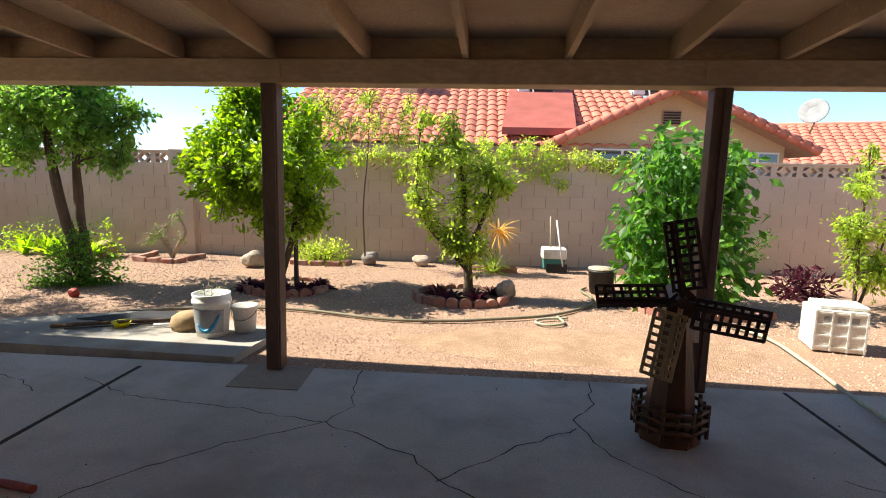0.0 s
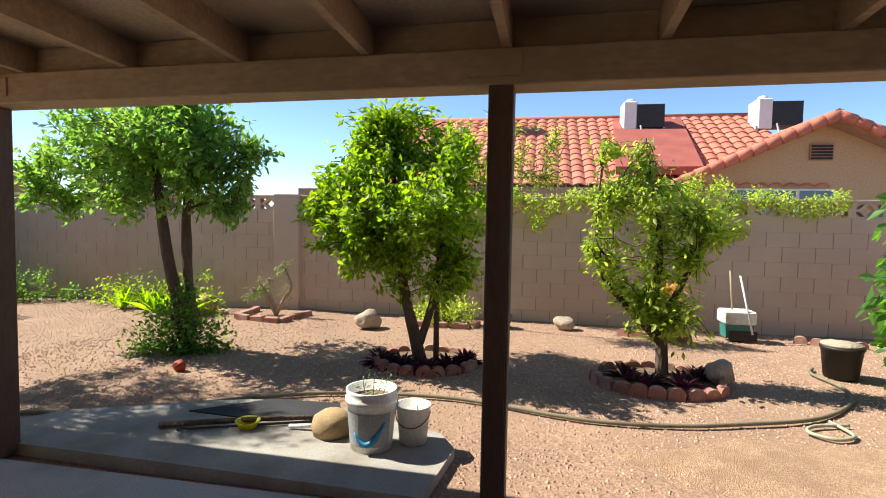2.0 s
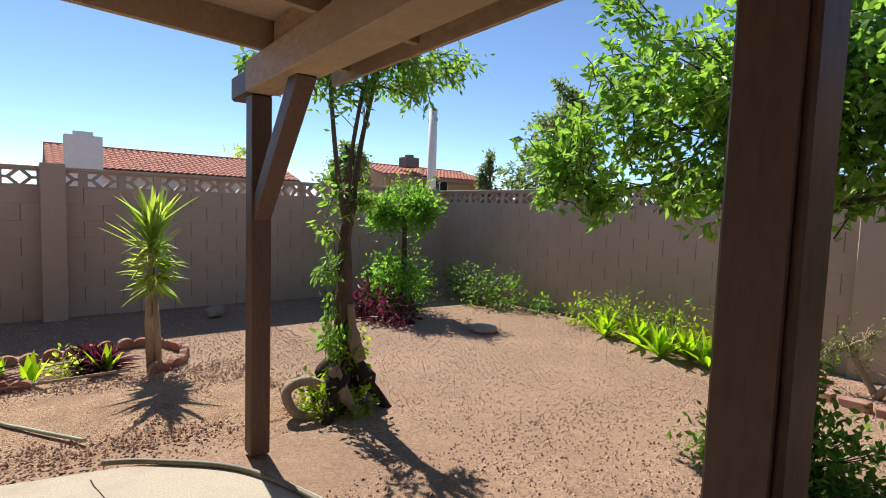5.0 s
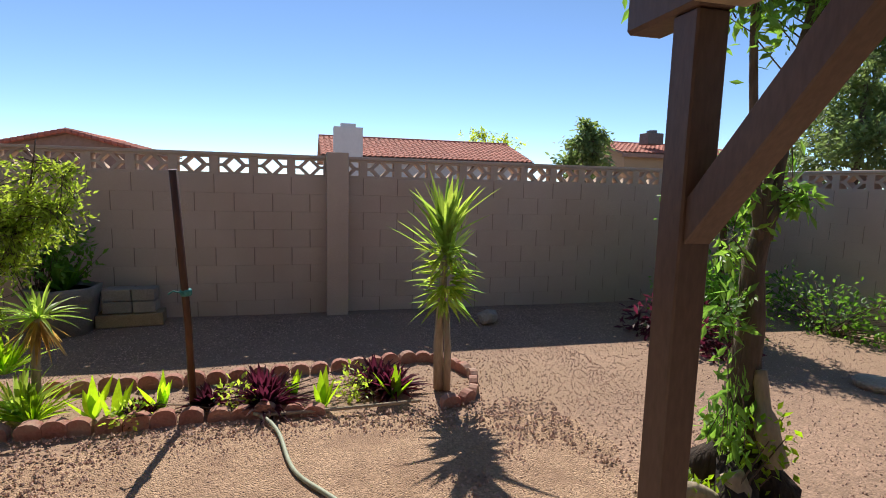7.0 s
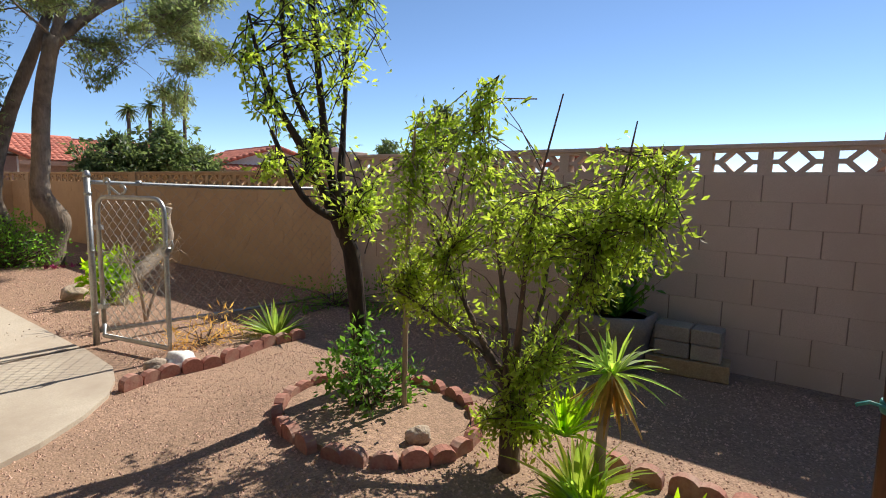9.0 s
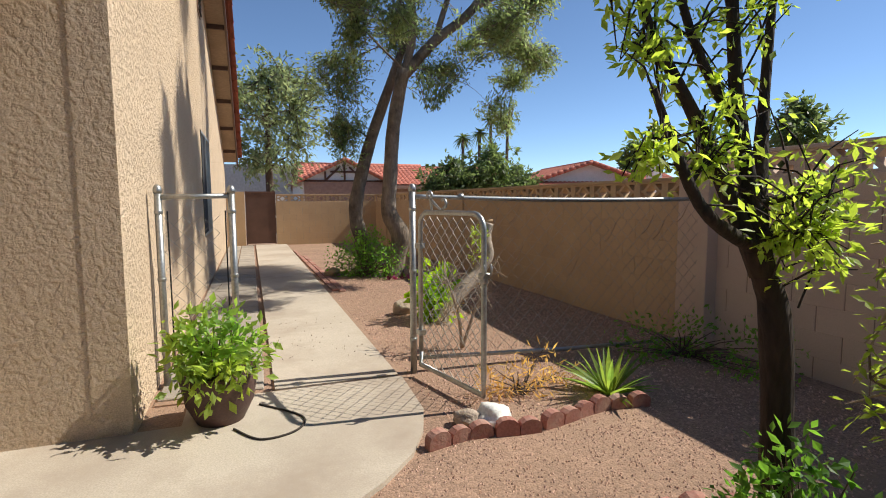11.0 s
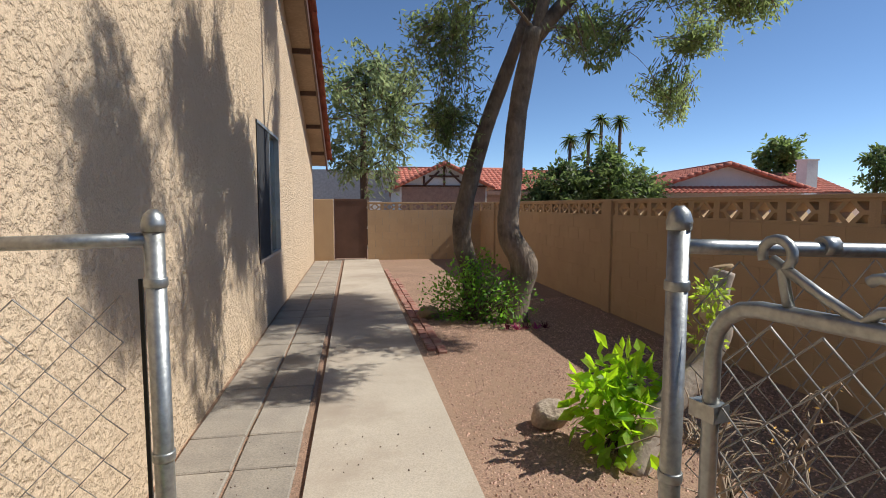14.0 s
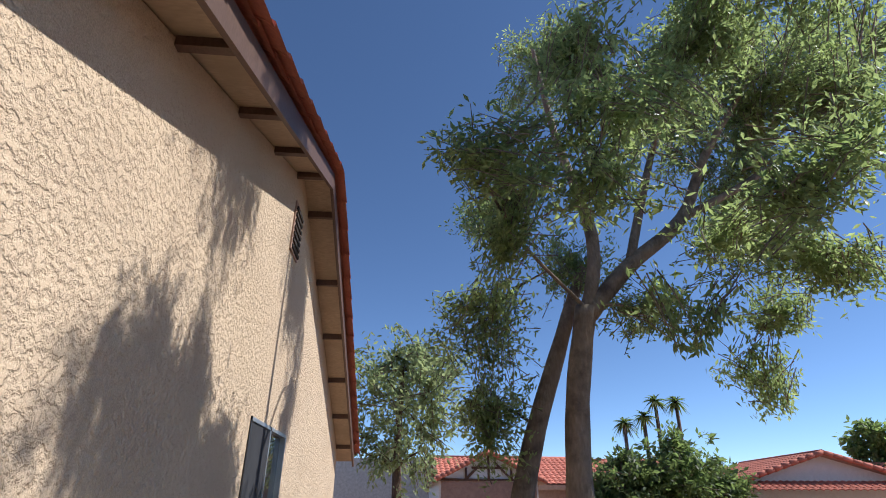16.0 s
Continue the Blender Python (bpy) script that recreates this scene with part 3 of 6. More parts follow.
# gable vent
vent = thing("gable_vent", pose(HX, RIDGE_Y + 0.1, 4.75), "tan louvred gable vent high on the wall", "vent")
part("frame", bx(-0.02, -0.003, -0.22, 0.22, -0.32, 0.32), M_NTRIM, vent)
for i in range(7):
    part("slat", bx(-0.04, -0.02, -0.19, 0.19, -0.29 + i * 0.085, -0.25 + i * 0.085), M_DARK, vent)


def tiled_slope(parent, origin, along, up, width, rise_len, cols, rows, material=M_TILE, drop=0.0):
    """Barrel tiles in rows up a slope, joined into one part with real relief."""
    along, up = Vector(along).normalized(), Vector(up).normalized()
    nrm = along.cross(up).normalized()
    if nrm.z < 0:
        nrm = -nrm
    o = Vector(origin)
    verts, faces = [], []
    cw, rl = width / cols, rise_len / rows
    seg = 5
    for r in range(rows):
        for c in range(cols):
            base = len(verts)
            for e in (0, 1):
                for k in range(seg + 1):
                    t = k / seg
                    h = 0.035 + 0.06 * math.sin(math.pi * t) if t < 1 else 0.035
                    lift = 0.03 if e == 0 else 0.0
                    s = 1.0 if e == 0 else 0.94
                    verts.append(o + along * (cw * (c + 0.5 + (t - 0.5) * s)) + up * (rl * (r + e * 1.08)) + nrm * (h + lift))
            for k in range(seg):
                faces.append((base + k, base + k + 1, base + seg + 2 + k, base + seg + 1 + k))
            low = len(verts)
            for k in range(seg + 1):
                verts.append(verts[base + k] - nrm * 0.035)
            for k in range(seg):
                faces.append((low + k, low + k + 1, base + k + 1, base + k))
    ob = raw("roof_tiles", verts, faces, material, parent)
    ob["kind"] = "stuff"
    return ob


roof = thing("roof_house", pose(0, 0, 0), "gable roof with red barrel tiles and brown rake boards", "roof", kind="structure")
OVER = 0.36
for sgn, y_end in ((1, HY + 0.0), (-1, HS - 0.5)):
    z_end = rake(HY) - 0.0 if sgn > 0 else rake(HS - 0.5)
    bm = bmesh.new()
    x0, x1 = HX - OVER, 9.0
    pts = [(x0, RIDGE_Y, RIDGE_Z + 0.12), (x0, y_end, z_end + 0.12), (x1, y_end, z_end + 0.12), (x1, RIDGE_Y, RIDGE_Z + 0.12)]
    lo = [bm.verts.new((a, b, c - 0.1)) for a, b, c in pts]
    hi = [bm.verts.new(p) for p in pts]
    bm.faces.new(hi)
    bm.faces.new(lo[::-1])
    for i in range(4):
        j = (i + 1) % 4
        bm.faces.new((lo[i], lo[j], hi[j], hi[i]))
    bmesh.ops.recalc_face_normals(bm, faces=bm.faces)
    part("roof_deck", bm, M_TRIMW, roof)
    # rake board and the look-out blocks under it
    bm = bmesh.new()
    a, b = Vector((x0 - 0.02, RIDGE_Y, RIDGE_Z)), Vector((x0 - 0.02, y_end, z_end))
    for zz0, zz1, th in ((-0.1, 0.13, 0.04),):
        q = [bm.verts.new(p + Vector((dx, 0, dz))) for p in (a, b) for dx in (0, th) for dz in (zz0, zz1)]
        for f in ((0, 1, 5, 4), (2, 6, 7, 3), (1, 3, 7, 5), (0, 4, 6, 2), (0, 2, 3, 1), (4, 5, 7, 6)):
            bm.faces.new([q[i] for i in f])
    part("rake_board", bm, M_POST, roof)
    nblk = 6
    for i in range(nblk):
        t = (i + 0.4) / nblk
        p = a.lerp(b, t)
        part("lookout", bx(HX - OVER + 0.03, HX - 0.001, p.y - 0.03, p.y + 0.03, p.z - 0.06, p.z + 0.03), M_POST, roof)
    n_rows = 16
    length = (b - a).length
    up = (a - b).normalized()
    tiled_slope(roof, Vector((x0 - 0.06, y_end, z_end + 0.13)), (1, 0, 0), up, 3.4, length, 14, n_rows)
    tiled_slope(roof, Vector((x0 - 0.15, y_end, z_end + 0.14)), (1, 0, 0), up, 0.28, length, 1, n_rows)

# ---- patio cover ----
cover = thing("patio_cover", Matrix.Translation((-1.54, 4.33, 0)) @ pose(0, 0, 0, 0, 0, -1.45) @ Matrix.Translation((1.54, -4.33, 0)), "tan painted timber patio cover on brown posts", "patio cover", kind="structure")
BY0, BY1 = 4.24, 4.42
part("beam", bx(-6.98, 5.5, BY0, BY1, 2.025, 2.185, bevel=0.006), M_TRIMW, cover)
part("beam_end", bx(-7.34, -6.982, BY0 + 0.025, BY1 - 0.015, 2.027, 2.165, bevel=0.012), M_POST, cover, "dark brown beam end")
SLOPE = 0.045
RZ = 2.186
raf_x = [-2.845 + 0.652 * i for i in range(-6, 13)]


def raf_z(y):
    return RZ + (BY0 - y) * SLOPE


for x in raf_x:
    bm = bmesh.new()
    y0, y1 = HY + 0.0, 4.72
    q = [bm.verts.new((x + dx, y, raf_z(y) + dz)) for y in (y0, y1) for dx in (0, 0.04) for dz in (0, 0.145)]
    for f in ((0, 1, 5, 4), (2, 6, 7, 3), (1, 3, 7, 5), (0, 4, 6, 2), (0, 2, 3, 1), (4, 5, 7, 6)):
        bm.faces.new([q[i] for i in f])
    bmesh.ops.recalc_face_normals(bm, faces=bm.faces)
    part("rafter", bm, M_TRIMW, cover)
for x0, x1 in zip(raf_x, raf_x[1:]):
    part("blocking", bx(x0 + 0.042, x1 - 0.002, BY0 + 0.06, BY0 + 0.1, RZ + 0.002, RZ + 0.14), M_TRIMW, cover)
bm = bmesh.new()
xs = (-6.95, 5.6)
q = [bm.verts.new((x, y, raf_z(y) + dz)) for y in (HY, 4.74) for x in xs for dz in (0.147, 0.2)]
for f in ((0, 1, 5, 4), (2, 6, 7, 3), (1, 3, 7, 5), (0, 4, 6, 2), (0, 2, 3, 1), (4, 5, 7, 6)):
    bm.faces.new([q[i] for i in f])
bmesh.ops.recalc_face_normals(bm, faces=bm.faces)
part("roof_deck", bm, M_DECK, cover)
part("fascia", bx(-6.96, 5.6, 4.722, 4.745, RZ - 0.06, RZ + 0.2), M_TRIMW, cover)
for x, pat in ((-1.42, 1), (-4.2, 1), (1.55, 0)):
    part("mending_plate", bx(x - 0.27, x - 0.03, BY0 - 0.012, BY0, 2.06, 2.16), M_TRIMW, cover)
POSTS = [(-1.54, 4.3, 0.056), (-4.45, 4.33, 0.06), (-7.06, 4.34, 0.055), (1.42, 4.36, 0.058)]
for x, y, h in POSTS:
    p = part("post", bx(x - h, x + h, y - h, y + h, 0.0, 2.026, bevel=0.006), M_POST, cover, "dark brown square post")
    if x > -6:
        part("cover_board", bx(x + 0.005, x + 0.045, y - h - 0.014, y - h - 0.0005, 0.03, 2.02), M_POST, p)
bm = bmesh.new()
a, b = Vector((-7.04, 4.35, 1.38)), Vector((-6.43, 4.34, 2.05))
d = b - a
mm = Matrix.Translation((a + b) / 2) @ pose(0, 0, 0, 0, math.degrees(math.atan2(-d.z, d.x)), 0)
part("brace", box(bm, -d.length / 2, d.length / 2, -0.046, 0.046, -0.05, 0.05, m=mm, bevel=0.005), M_POST, cover, "diagonal brown brace")


# ---- plants ----
def leaf_cloud(name, places, size, material, parent, aspect=0.42, droop=0.3, seed=1, fold=0.25):
    """Folded leaves, each two triangles, at given places (x, y, z) with outward directions."""
    rng = np.random.default_rng(seed)
    pos = np.array([p[0] for p in places], float)
    out = np.array([p[1] for p in places], float)
    n = len(pos)
    d = out + rng.normal(0, 0.75, (n, 3))
    d[:, 2] -= droop
    d /= np.linalg.norm(d, axis=1)[:, None] + 1e-9
    r = rng.normal(0, 1, (n, 3)) + np.array([0, 0, 0.9])
    s = np.cross(d, r)
    s /= np.linalg.norm(s, axis=1)[:, None] + 1e-9
    nrm = np.cross(s, d)
    L = (size * rng.uniform(0.6, 1.25, n))[:, None]
    w = L * aspect * 0.5
    v = np.empty((n * 4, 3))
    v[0::4] = pos
    v[1::4] = pos + d * L * 0.5 + s * w + nrm * w * fold
    v[2::4] = pos + d * L
    v[3::4] = pos + d * L * 0.5 - s * w + nrm * w * fold
    me = bpy.data.meshes.new(name)
    faces = np.empty((n * 2, 3), int)
    b = np.arange(n) * 4
    faces[0::2] = np.stack([b, b + 1, b + 2], 1)
    faces[1::2] = np.stack([b, b + 2, b + 3], 1)
    me.from_pydata(v.tolist(), [], faces.tolist())
    me.materials.append(material)
    ob = new(name, me)
    ob.parent = parent
    return ob


def in_blob(rnd, b, shell=0.55):
    while True:
        v = Vector((rnd.uniform(-1, 1), rnd.uniform(-1, 1), rnd.uniform(-1, 1)))
        if shell * rnd.random() < v.length <= 1:
            return Vector(b[:3]) + v * b[3] * rnd.uniform(0.6, 1.4), v


def tree(name, label, trunks, blobs, twigs, per, size, leafm, bark, category="tree", seed=1, spread_y=1.0, reach=0.3, aspect=0.42, droop=0.3, twig_r=0.006, limbs=True,
         bare=0.0, hang=False, tufts=0):
    """A tree: tapered trunks as lists of (x, y, z, r), limbs to every clump, twigs and leaves."""
    rnd = random.Random(seed)
    base = trunks[0][0]
    root = Vector(base[:3])
    ob = thing(name, Matrix.Translation(root), label, category)
    nodes = []
    for t in trunks:
        pts = smooth_path([Vector(p[:3]) - root for p in t], 5)
        m = len(t) - 1
        radii = []
        for i in range(len(pts)):
            f = i / (len(pts) - 1) * m
            k = min(int(f), m - 1)
            radii.append((t[k][3] + (t[k + 1][3] - t[k][3]) * (f - k)) * (1 + 0.12 * noise.noise(Vector((i * 0.7, seed, len(nodes))))))
        part("trunk", tb(pts, radii, 10), bark, ob)
        nodes += [(p, r) for p, r in zip(pts, radii)][len(pts) // 3:]
    wood = bmesh.new()
    clumps = []
    for b in blobs:
        c = Vector((b[0], b[1] + rnd.uniform(-0.35, 0.35) * spread_y * b[3], b[2])) - root
        clumps.append((*c, b[3]))
        low = nodes if hang else ([q for q in nodes if q[0].z < c.z + 0.1] or nodes)
        p, r = min(low, key=lambda q: (q[0] - c).length)
        if limbs and (p - c).length > 0.1:
            mid = p.lerp(c, 0.5) + Vector((rnd.uniform(-1, 1), rnd.uniform(-1, 1), rnd.uniform(0, 1))) * (p - c).length * 0.12
            line = smooth_path([p, mid, c], 5)
            r0 = min(r * 0.6, 0.012 + 0.035 * b[3])
            rr = [r0 + (0.35 * r0 - r0) * i / (len(line) - 1) for i in range(len(line))]
            tube(wood, line, rr, 6)
            nodes += [(q, s) for q, s in zip(line, rr)][2:]
    places = []
    if tufts:
        small = []
        for b in clumps:
            for k in range(tufts):
                v = Vector((rnd.gauss(0, 1), rnd.gauss(0, 1), rnd.gauss(0, 0.8)))
                v = v.normalized() * rnd.uniform(0.5, 1.15) * b[3]
                small.append((b[0] + v.x, b[1] + v.y, b[2] + v.z, b[3] * rnd.uniform(0.25, 0.5)))
        clumps = small + [(*b[:3], b[3] * 0.8) for b in clumps]
    weights = [b[3] ** 1.7 for b in clumps]
    for i in range(twigs):
        b = rnd.choices(clumps, weights)[0]
        tip, v = in_blob(rnd, b)
        tip.y += (tip.y - b[1]) * (spread_y - 1)
        near = min(rnd.sample(nodes, min(len(nodes), 14)), key=lambda q: (q[0] - tip).length)[0]
        d = tip - near
        start = tip - d.normalized() * min(d.length, reach * rnd.uniform(0.7, 1.6)) if d.length > 0 else near
        bend = start.lerp(tip, 0.5) + Vector((0, 0, 0.04))
        if twig_r and i % 2 == 0:
            tube(wood, [start, bend, tip], [twig_r, twig_r * 0.8, twig_r * 0.4], 3, cap=False)
        if rnd.random() < bare:
            continue
        od = (tip - start).normalized() if (tip - start).length > 1e-4 else Vector((0, 0, 1))
        for k in range(per):
            t = rnd.random()
            q = start.lerp(tip, t) + Vector((rnd.gauss(0, 1), rnd.gauss(0, 1), rnd.gauss(0, 1))) * size * 0.35
            places.append((q, od))
    part("branchwork", wood, bark, ob)
    leaf_cloud("crown", places, size, leafm, ob, aspect, droop, seed)
    return ob


def bush(name, label, blobs, n, size, leafm, category="shrub", seed=1, aspect=0.5, stems=True, droop=0.1):
    """A low plant: stems from the root and leaves in clumps."""
    rnd = random.Random(seed)
    root = Vector((blobs[0][0], blobs[0][1], 0))
    ob = thing(name, Matrix.Translation(root), label, category)
    places = []
    wood = bmesh.new()
    w = [b[3] ** 2 for b in blobs]
    for i in range(n):
        b = rnd.choices(blobs, w)[0]
        p, v = in_blob(rnd, b, 0.75)
        p -= root
        if p.z < 0.01:
            p.z = rnd.uniform(0.01, 0.06)
        places.append((p, v))
        if stems and i % 25 == 0:
            tube(wood, [(rnd.uniform(-0.08, 0.08), rnd.uniform(-0.08, 0.08), 0), (p.x * 0.5, p.y * 0.5, p.z * 0.6), p], [0.006, 0.005, 0.002], 4, cap=False)
    if stems:
        part("stem", wood, M_BARK, ob)
    else:
        wood.free()
    leaf_cloud("leaves", places, size, leafm, ob, aspect, droop, seed)
    return ob


def blade_leaves(count, length, width, seed, elev=(20, 80), curve=0.25, base_h=0.0, base_r=0.02):
    """Long folded sword leaves fanning from a stem."""
    rnd = random.Random(seed)
    verts, faces = [], []
    for i in range(count):
        az = rnd.uniform(0, math.tau)
        el = radians(rnd.uniform(*elev))
        L = length * rnd.uniform(0.7, 1.15)
        h = base_h * rnd.random()
        d = Vector((math.cos(az) * math.cos(el), math.sin(az) * math.cos(el), math.sin(el)))
        s = Vector((-math.sin(az), math.cos(az), 0))
        p0 = Vector((math.cos(az) * base_r, math.sin(az) * base_r, h))
        b = len(verts)
        for k in range(5):
            t = k / 4
            c = p0 + d * L * t - Vector((0, 0, 1)) * curve * L * t * t
            w = width * (0.6 + 0.8 * t if t < 0.4 else (1 - t) / 0.6 * 0.92 + 0.02)
            verts += [c - s * w / 2, c + Vector((0, 0, -w * 0.3)), c + s * w / 2]
        for k in range(4):
            q = b + 3 * k
            faces += [(q, q + 1, q + 4, q + 3), (q + 1, q + 2, q + 5, q + 4)]
    return verts, faces


def rosette(name, label, x, y, count, length, width, material, seed=1, elev=(20, 80), curve=0.25, category="plant", z=0.0):
    ob = thing(name, pose(x, y, z), label, category)
    v, f = blade_leaves(count, length, width, seed, elev, curve)
    raw("leaves", v, f, material, ob)
    return ob


# trees along the north side
tree("shade_tree", "young twin-trunk tree with a broad green crown",
     [[(-5.08, 6.9, -0.02, 0.09), (-5.15, 6.9, 0.35, 0.075), (-5.27, 6.88, 0.8, 0.06), (-5.35, 6.85, 1.4, 0.055), (-5.4, 6.8, 2.2, 0.03)],
      [(-5.08, 7.0, 0.2, 0.06), (-5.15, 7.0, 0.7, 0.05), (-5.17, 7.0, 1.15, 0.055), (-5.12, 6.95, 1.6, 0.04), (-4.95, 6.9, 2.2, 0.02)]],
     [(-6.1, 6.8, 2.42, 0.42), (-5.4, 6.9, 2.5, 0.48), (-4.8, 6.8, 2.19, 0.42), (-4.5, 6.8, 1.94, 0.32), (-6.3, 6.8, 1.95, 0.35), (-5.6, 6.6, 1.92, 0.46), (-4.9, 6.9, 1.76, 0.38),
      (-6.5, 6.8, 1.58, 0.22), (-4.45, 6.8, 1.5, 0.16), (-5.2, 6.8, 2.75, 0.34), (-5.0, 6.8, 2.45, 0.4), (-6.75, 6.6, 1.95, 0.25), (-6.8, 6.6, 1.6, 0.18), (-4.25, 6.8, 2.15, 0.16), (-5.5, 7.3, 2.2, 0.5), (-5.3, 6.3, 2.2, 0.42), (-5.9, 6.9, 1.55, 0.2)],
     1500, 9, 0.083, M_ASH, M_BARK, seed=3, spread_y=1.3, aspect=0.5, reach=0.2, tufts=9)
bush("ivy_clump", "ivy and weeds round the foot of a tree", [(-5.06, 6.75, 0.2, 0.3), (-4.85, 6.85, 0.1, 0.28), (-5.2, 6.8, 0.38, 0.2), (-5.35, 6.75, 0.06, 0.28), (-5.1, 6.88, 0.6, 0.13)], 2200, 0.06, M_DKLEAF, seed=5)
tree("citrus_tree", "rounded citrus tree with glossy yellow-green leaves",
     [[(-2.5, 6.95, -0.02, 0.07), (-2.58, 6.95, 0.3, 0.06), (-2.68, 6.95, 0.7, 0.05), (-2.75, 6.9, 1.3, 0.035), (-2.8, 6.9, 1.9, 0.02)],
      [(-2.36, 7.0, -0.02, 0.03), (-2.36, 7.0, 0.5, 0.028), (-2.34, 6.95, 1.0, 0.02), (-2.2, 6.9, 1.6, 0.015)], [(-2.52, 6.95, 0.2, 0.045), (-2.4, 6.95, 0.6, 0.035), (-2.3, 6.9, 1.2, 0.02)]],
     [(-3.3, 6.9, 1.83, 0.4), (-2.8, 6.9, 2.1, 0.43), (-2.25, 6.9, 2.0, 0.42), (-3.4, 6.9, 1.54, 0.38), (-2.9, 6.8, 1.55, 0.55), (-2.25, 6.9, 1.5, 0.5), (-3.15, 6.9, 1.1, 0.33), (-2.6, 6.9, 1.02, 0.48),
      (-2.1, 6.9, 1.02, 0.28), (-2.8, 6.9, 2.4, 0.22), (-3.0, 6.9, 2.18, 0.28), (-2.6, 6.4, 1.5, 0.45), (-2.6, 7.4, 1.5, 0.45), (-3.0, 6.5, 1.3, 0.3)],
     2300, 10, 0.076, M_CITRUS, M_BARK, seed=7, aspect=0.5, reach=0.2, tufts=10)
tree("wispy_tree", "thin tree with sparse small leaves against the wall", [[(-1.9, 8.9, 0, 0.014), (-1.92, 8.8, 0.9, 0.013), (-1.85, 8.8, 1.8, 0.01), (-1.8, 8.7, 2.6, 0.006)]],
     [(-2.2, 8.7, 2.1, 0.4), (-1.6, 8.7, 2.2, 0.45), (-1.9, 8.7, 2.6, 0.3), (-1.3, 8.8, 2.0, 0.3), (-2.5, 8.7, 2.5, 0.3), (-1.2, 8.7, 2.5, 0.2)], 420, 8, 0.05, M_LIME, M_BARK, seed=8)
tree("young_citrus_tree", "open multi-stemmed citrus tree in a scalloped ring",
     [[(-0.2, 7.05, -0.02, 0.065), (-0.22, 7.05, 0.35, 0.055), (-0.3, 7.0, 0.7, 0.04), (-0.28, 6.95, 1.2, 0.03), (-0.4, 6.9, 1.9, 0.012), (-0.45, 6.9, 2.2, 0.006)],
      [(-0.2, 7.05, 0.3, 0.045), (-0.5, 7.0, 0.62, 0.035), (-0.78, 6.95, 0.95, 0.025), (-0.85, 6.9, 1.4, 0.012), (-0.8, 6.9, 2.2, 0.005)], [(-0.25, 7.05, 0.5, 0.035), (-0.05, 6.95, 0.95, 0.025), (0.1, 6.9, 1.4, 0.012)]],
     [(-0.7, 6.9, 1.65, 0.24), (-0.4, 6.9, 1.65, 0.28), (0.0, 6.9, 1.49, 0.27), (0.22, 6.9, 1.32, 0.18), (-0.82, 6.9, 1.13, 0.2), (-0.3, 6.9, 1.14, 0.3), (0.0, 6.9, 1.09, 0.2), (-0.42, 6.9, 0.68, 0.26),
      (-0.12, 6.9, 0.58, 0.24), (-0.5, 6.9, 2.0, 0.14), (-0.7, 6.9, 0.96, 0.18), (-0.8, 6.9, 2.1, 0.1)], 620, 10, 0.078, M_LIME, M_BARK, seed=11, aspect=0.4)
bush("climbing_shrub", "dense tall shrub with large glossy dark green leaves",
     [(2.3, 6.95, 1.02, 0.5), (1.95, 6.9, 1.58, 0.36), (2.4, 7.0, 1.65, 0.4), (2.65, 7.0, 1.5, 0.36), (1.85, 6.9, 1.02, 0.36), (2.62, 7.0, 0.93, 0.42), (1.9, 6.85, 0.45, 0.34), (2.3, 6.8, 0.42, 0.5),
      (2.68, 6.9, 0.35, 0.36), (2.05, 6.75, 0.18, 0.28), (2.5, 6.7, 0.14, 0.28), (1.92, 6.9, 1.9, 0.14), (2.7, 7.0, 1.8, 0.16), (1.62, 6.85, 0.75, 0.18)], 3600, 0.15, M_GLOSSY, seed=13, aspect=0.52, droop=0.9)
tree("slender_shrub", "slender upright shrub with pale green leaves", [[(4.45, 7.2, 0, 0.025), (4.42, 7.2, 0.9, 0.02), (4.4, 7.2, 1.9, 0.008)], [(4.5, 7.2, 0, 0.02), (4.65, 7.2, 0.6, 0.012), (4.75, 7.2, 1.1, 0.006)]],
     [(4.4, 7.2, 1.8, 0.14), (4.33, 7.2, 1.44, 0.2), (4.22, 7.2, 0.97, 0.22), (4.5, 7.2, 0.85, 0.26), (4.5, 7.2, 0.44, 0.3), (4.75, 7.2, 0.4, 0.3), (4.9, 7.2, 1.0, 0.25)], 420, 10, 0.07, M_LIME, M_BARK, "shrub", 15)
vine = [(-2.1 + 0.3 * i, 9.5, 1.74 + 0.06 * math.sin(i * 1.7), 0.15) for i in range(16)] + [(-0.4 + 0.35 * i, 9.55, 1.92 + 0.06 * (i % 2), 0.15) for i in range(5)] + \
       [(-1.4, 9.45, 1.45, 0.13), (0.1, 9.45, 1.45, 0.15), (0.3, 9.45, 1.25, 0.1), (1.0, 9.45, 1.5, 0.12), (1.25, 9.45, 1.35, 0.1), (0.7, 9.45, 1.5, 0.1)]
bush("wall_vine", "small-leaved vine draped over the wall top", vine, 6200, 0.055, M_LIME, "vine", 17, 0.55, False, 0.6)
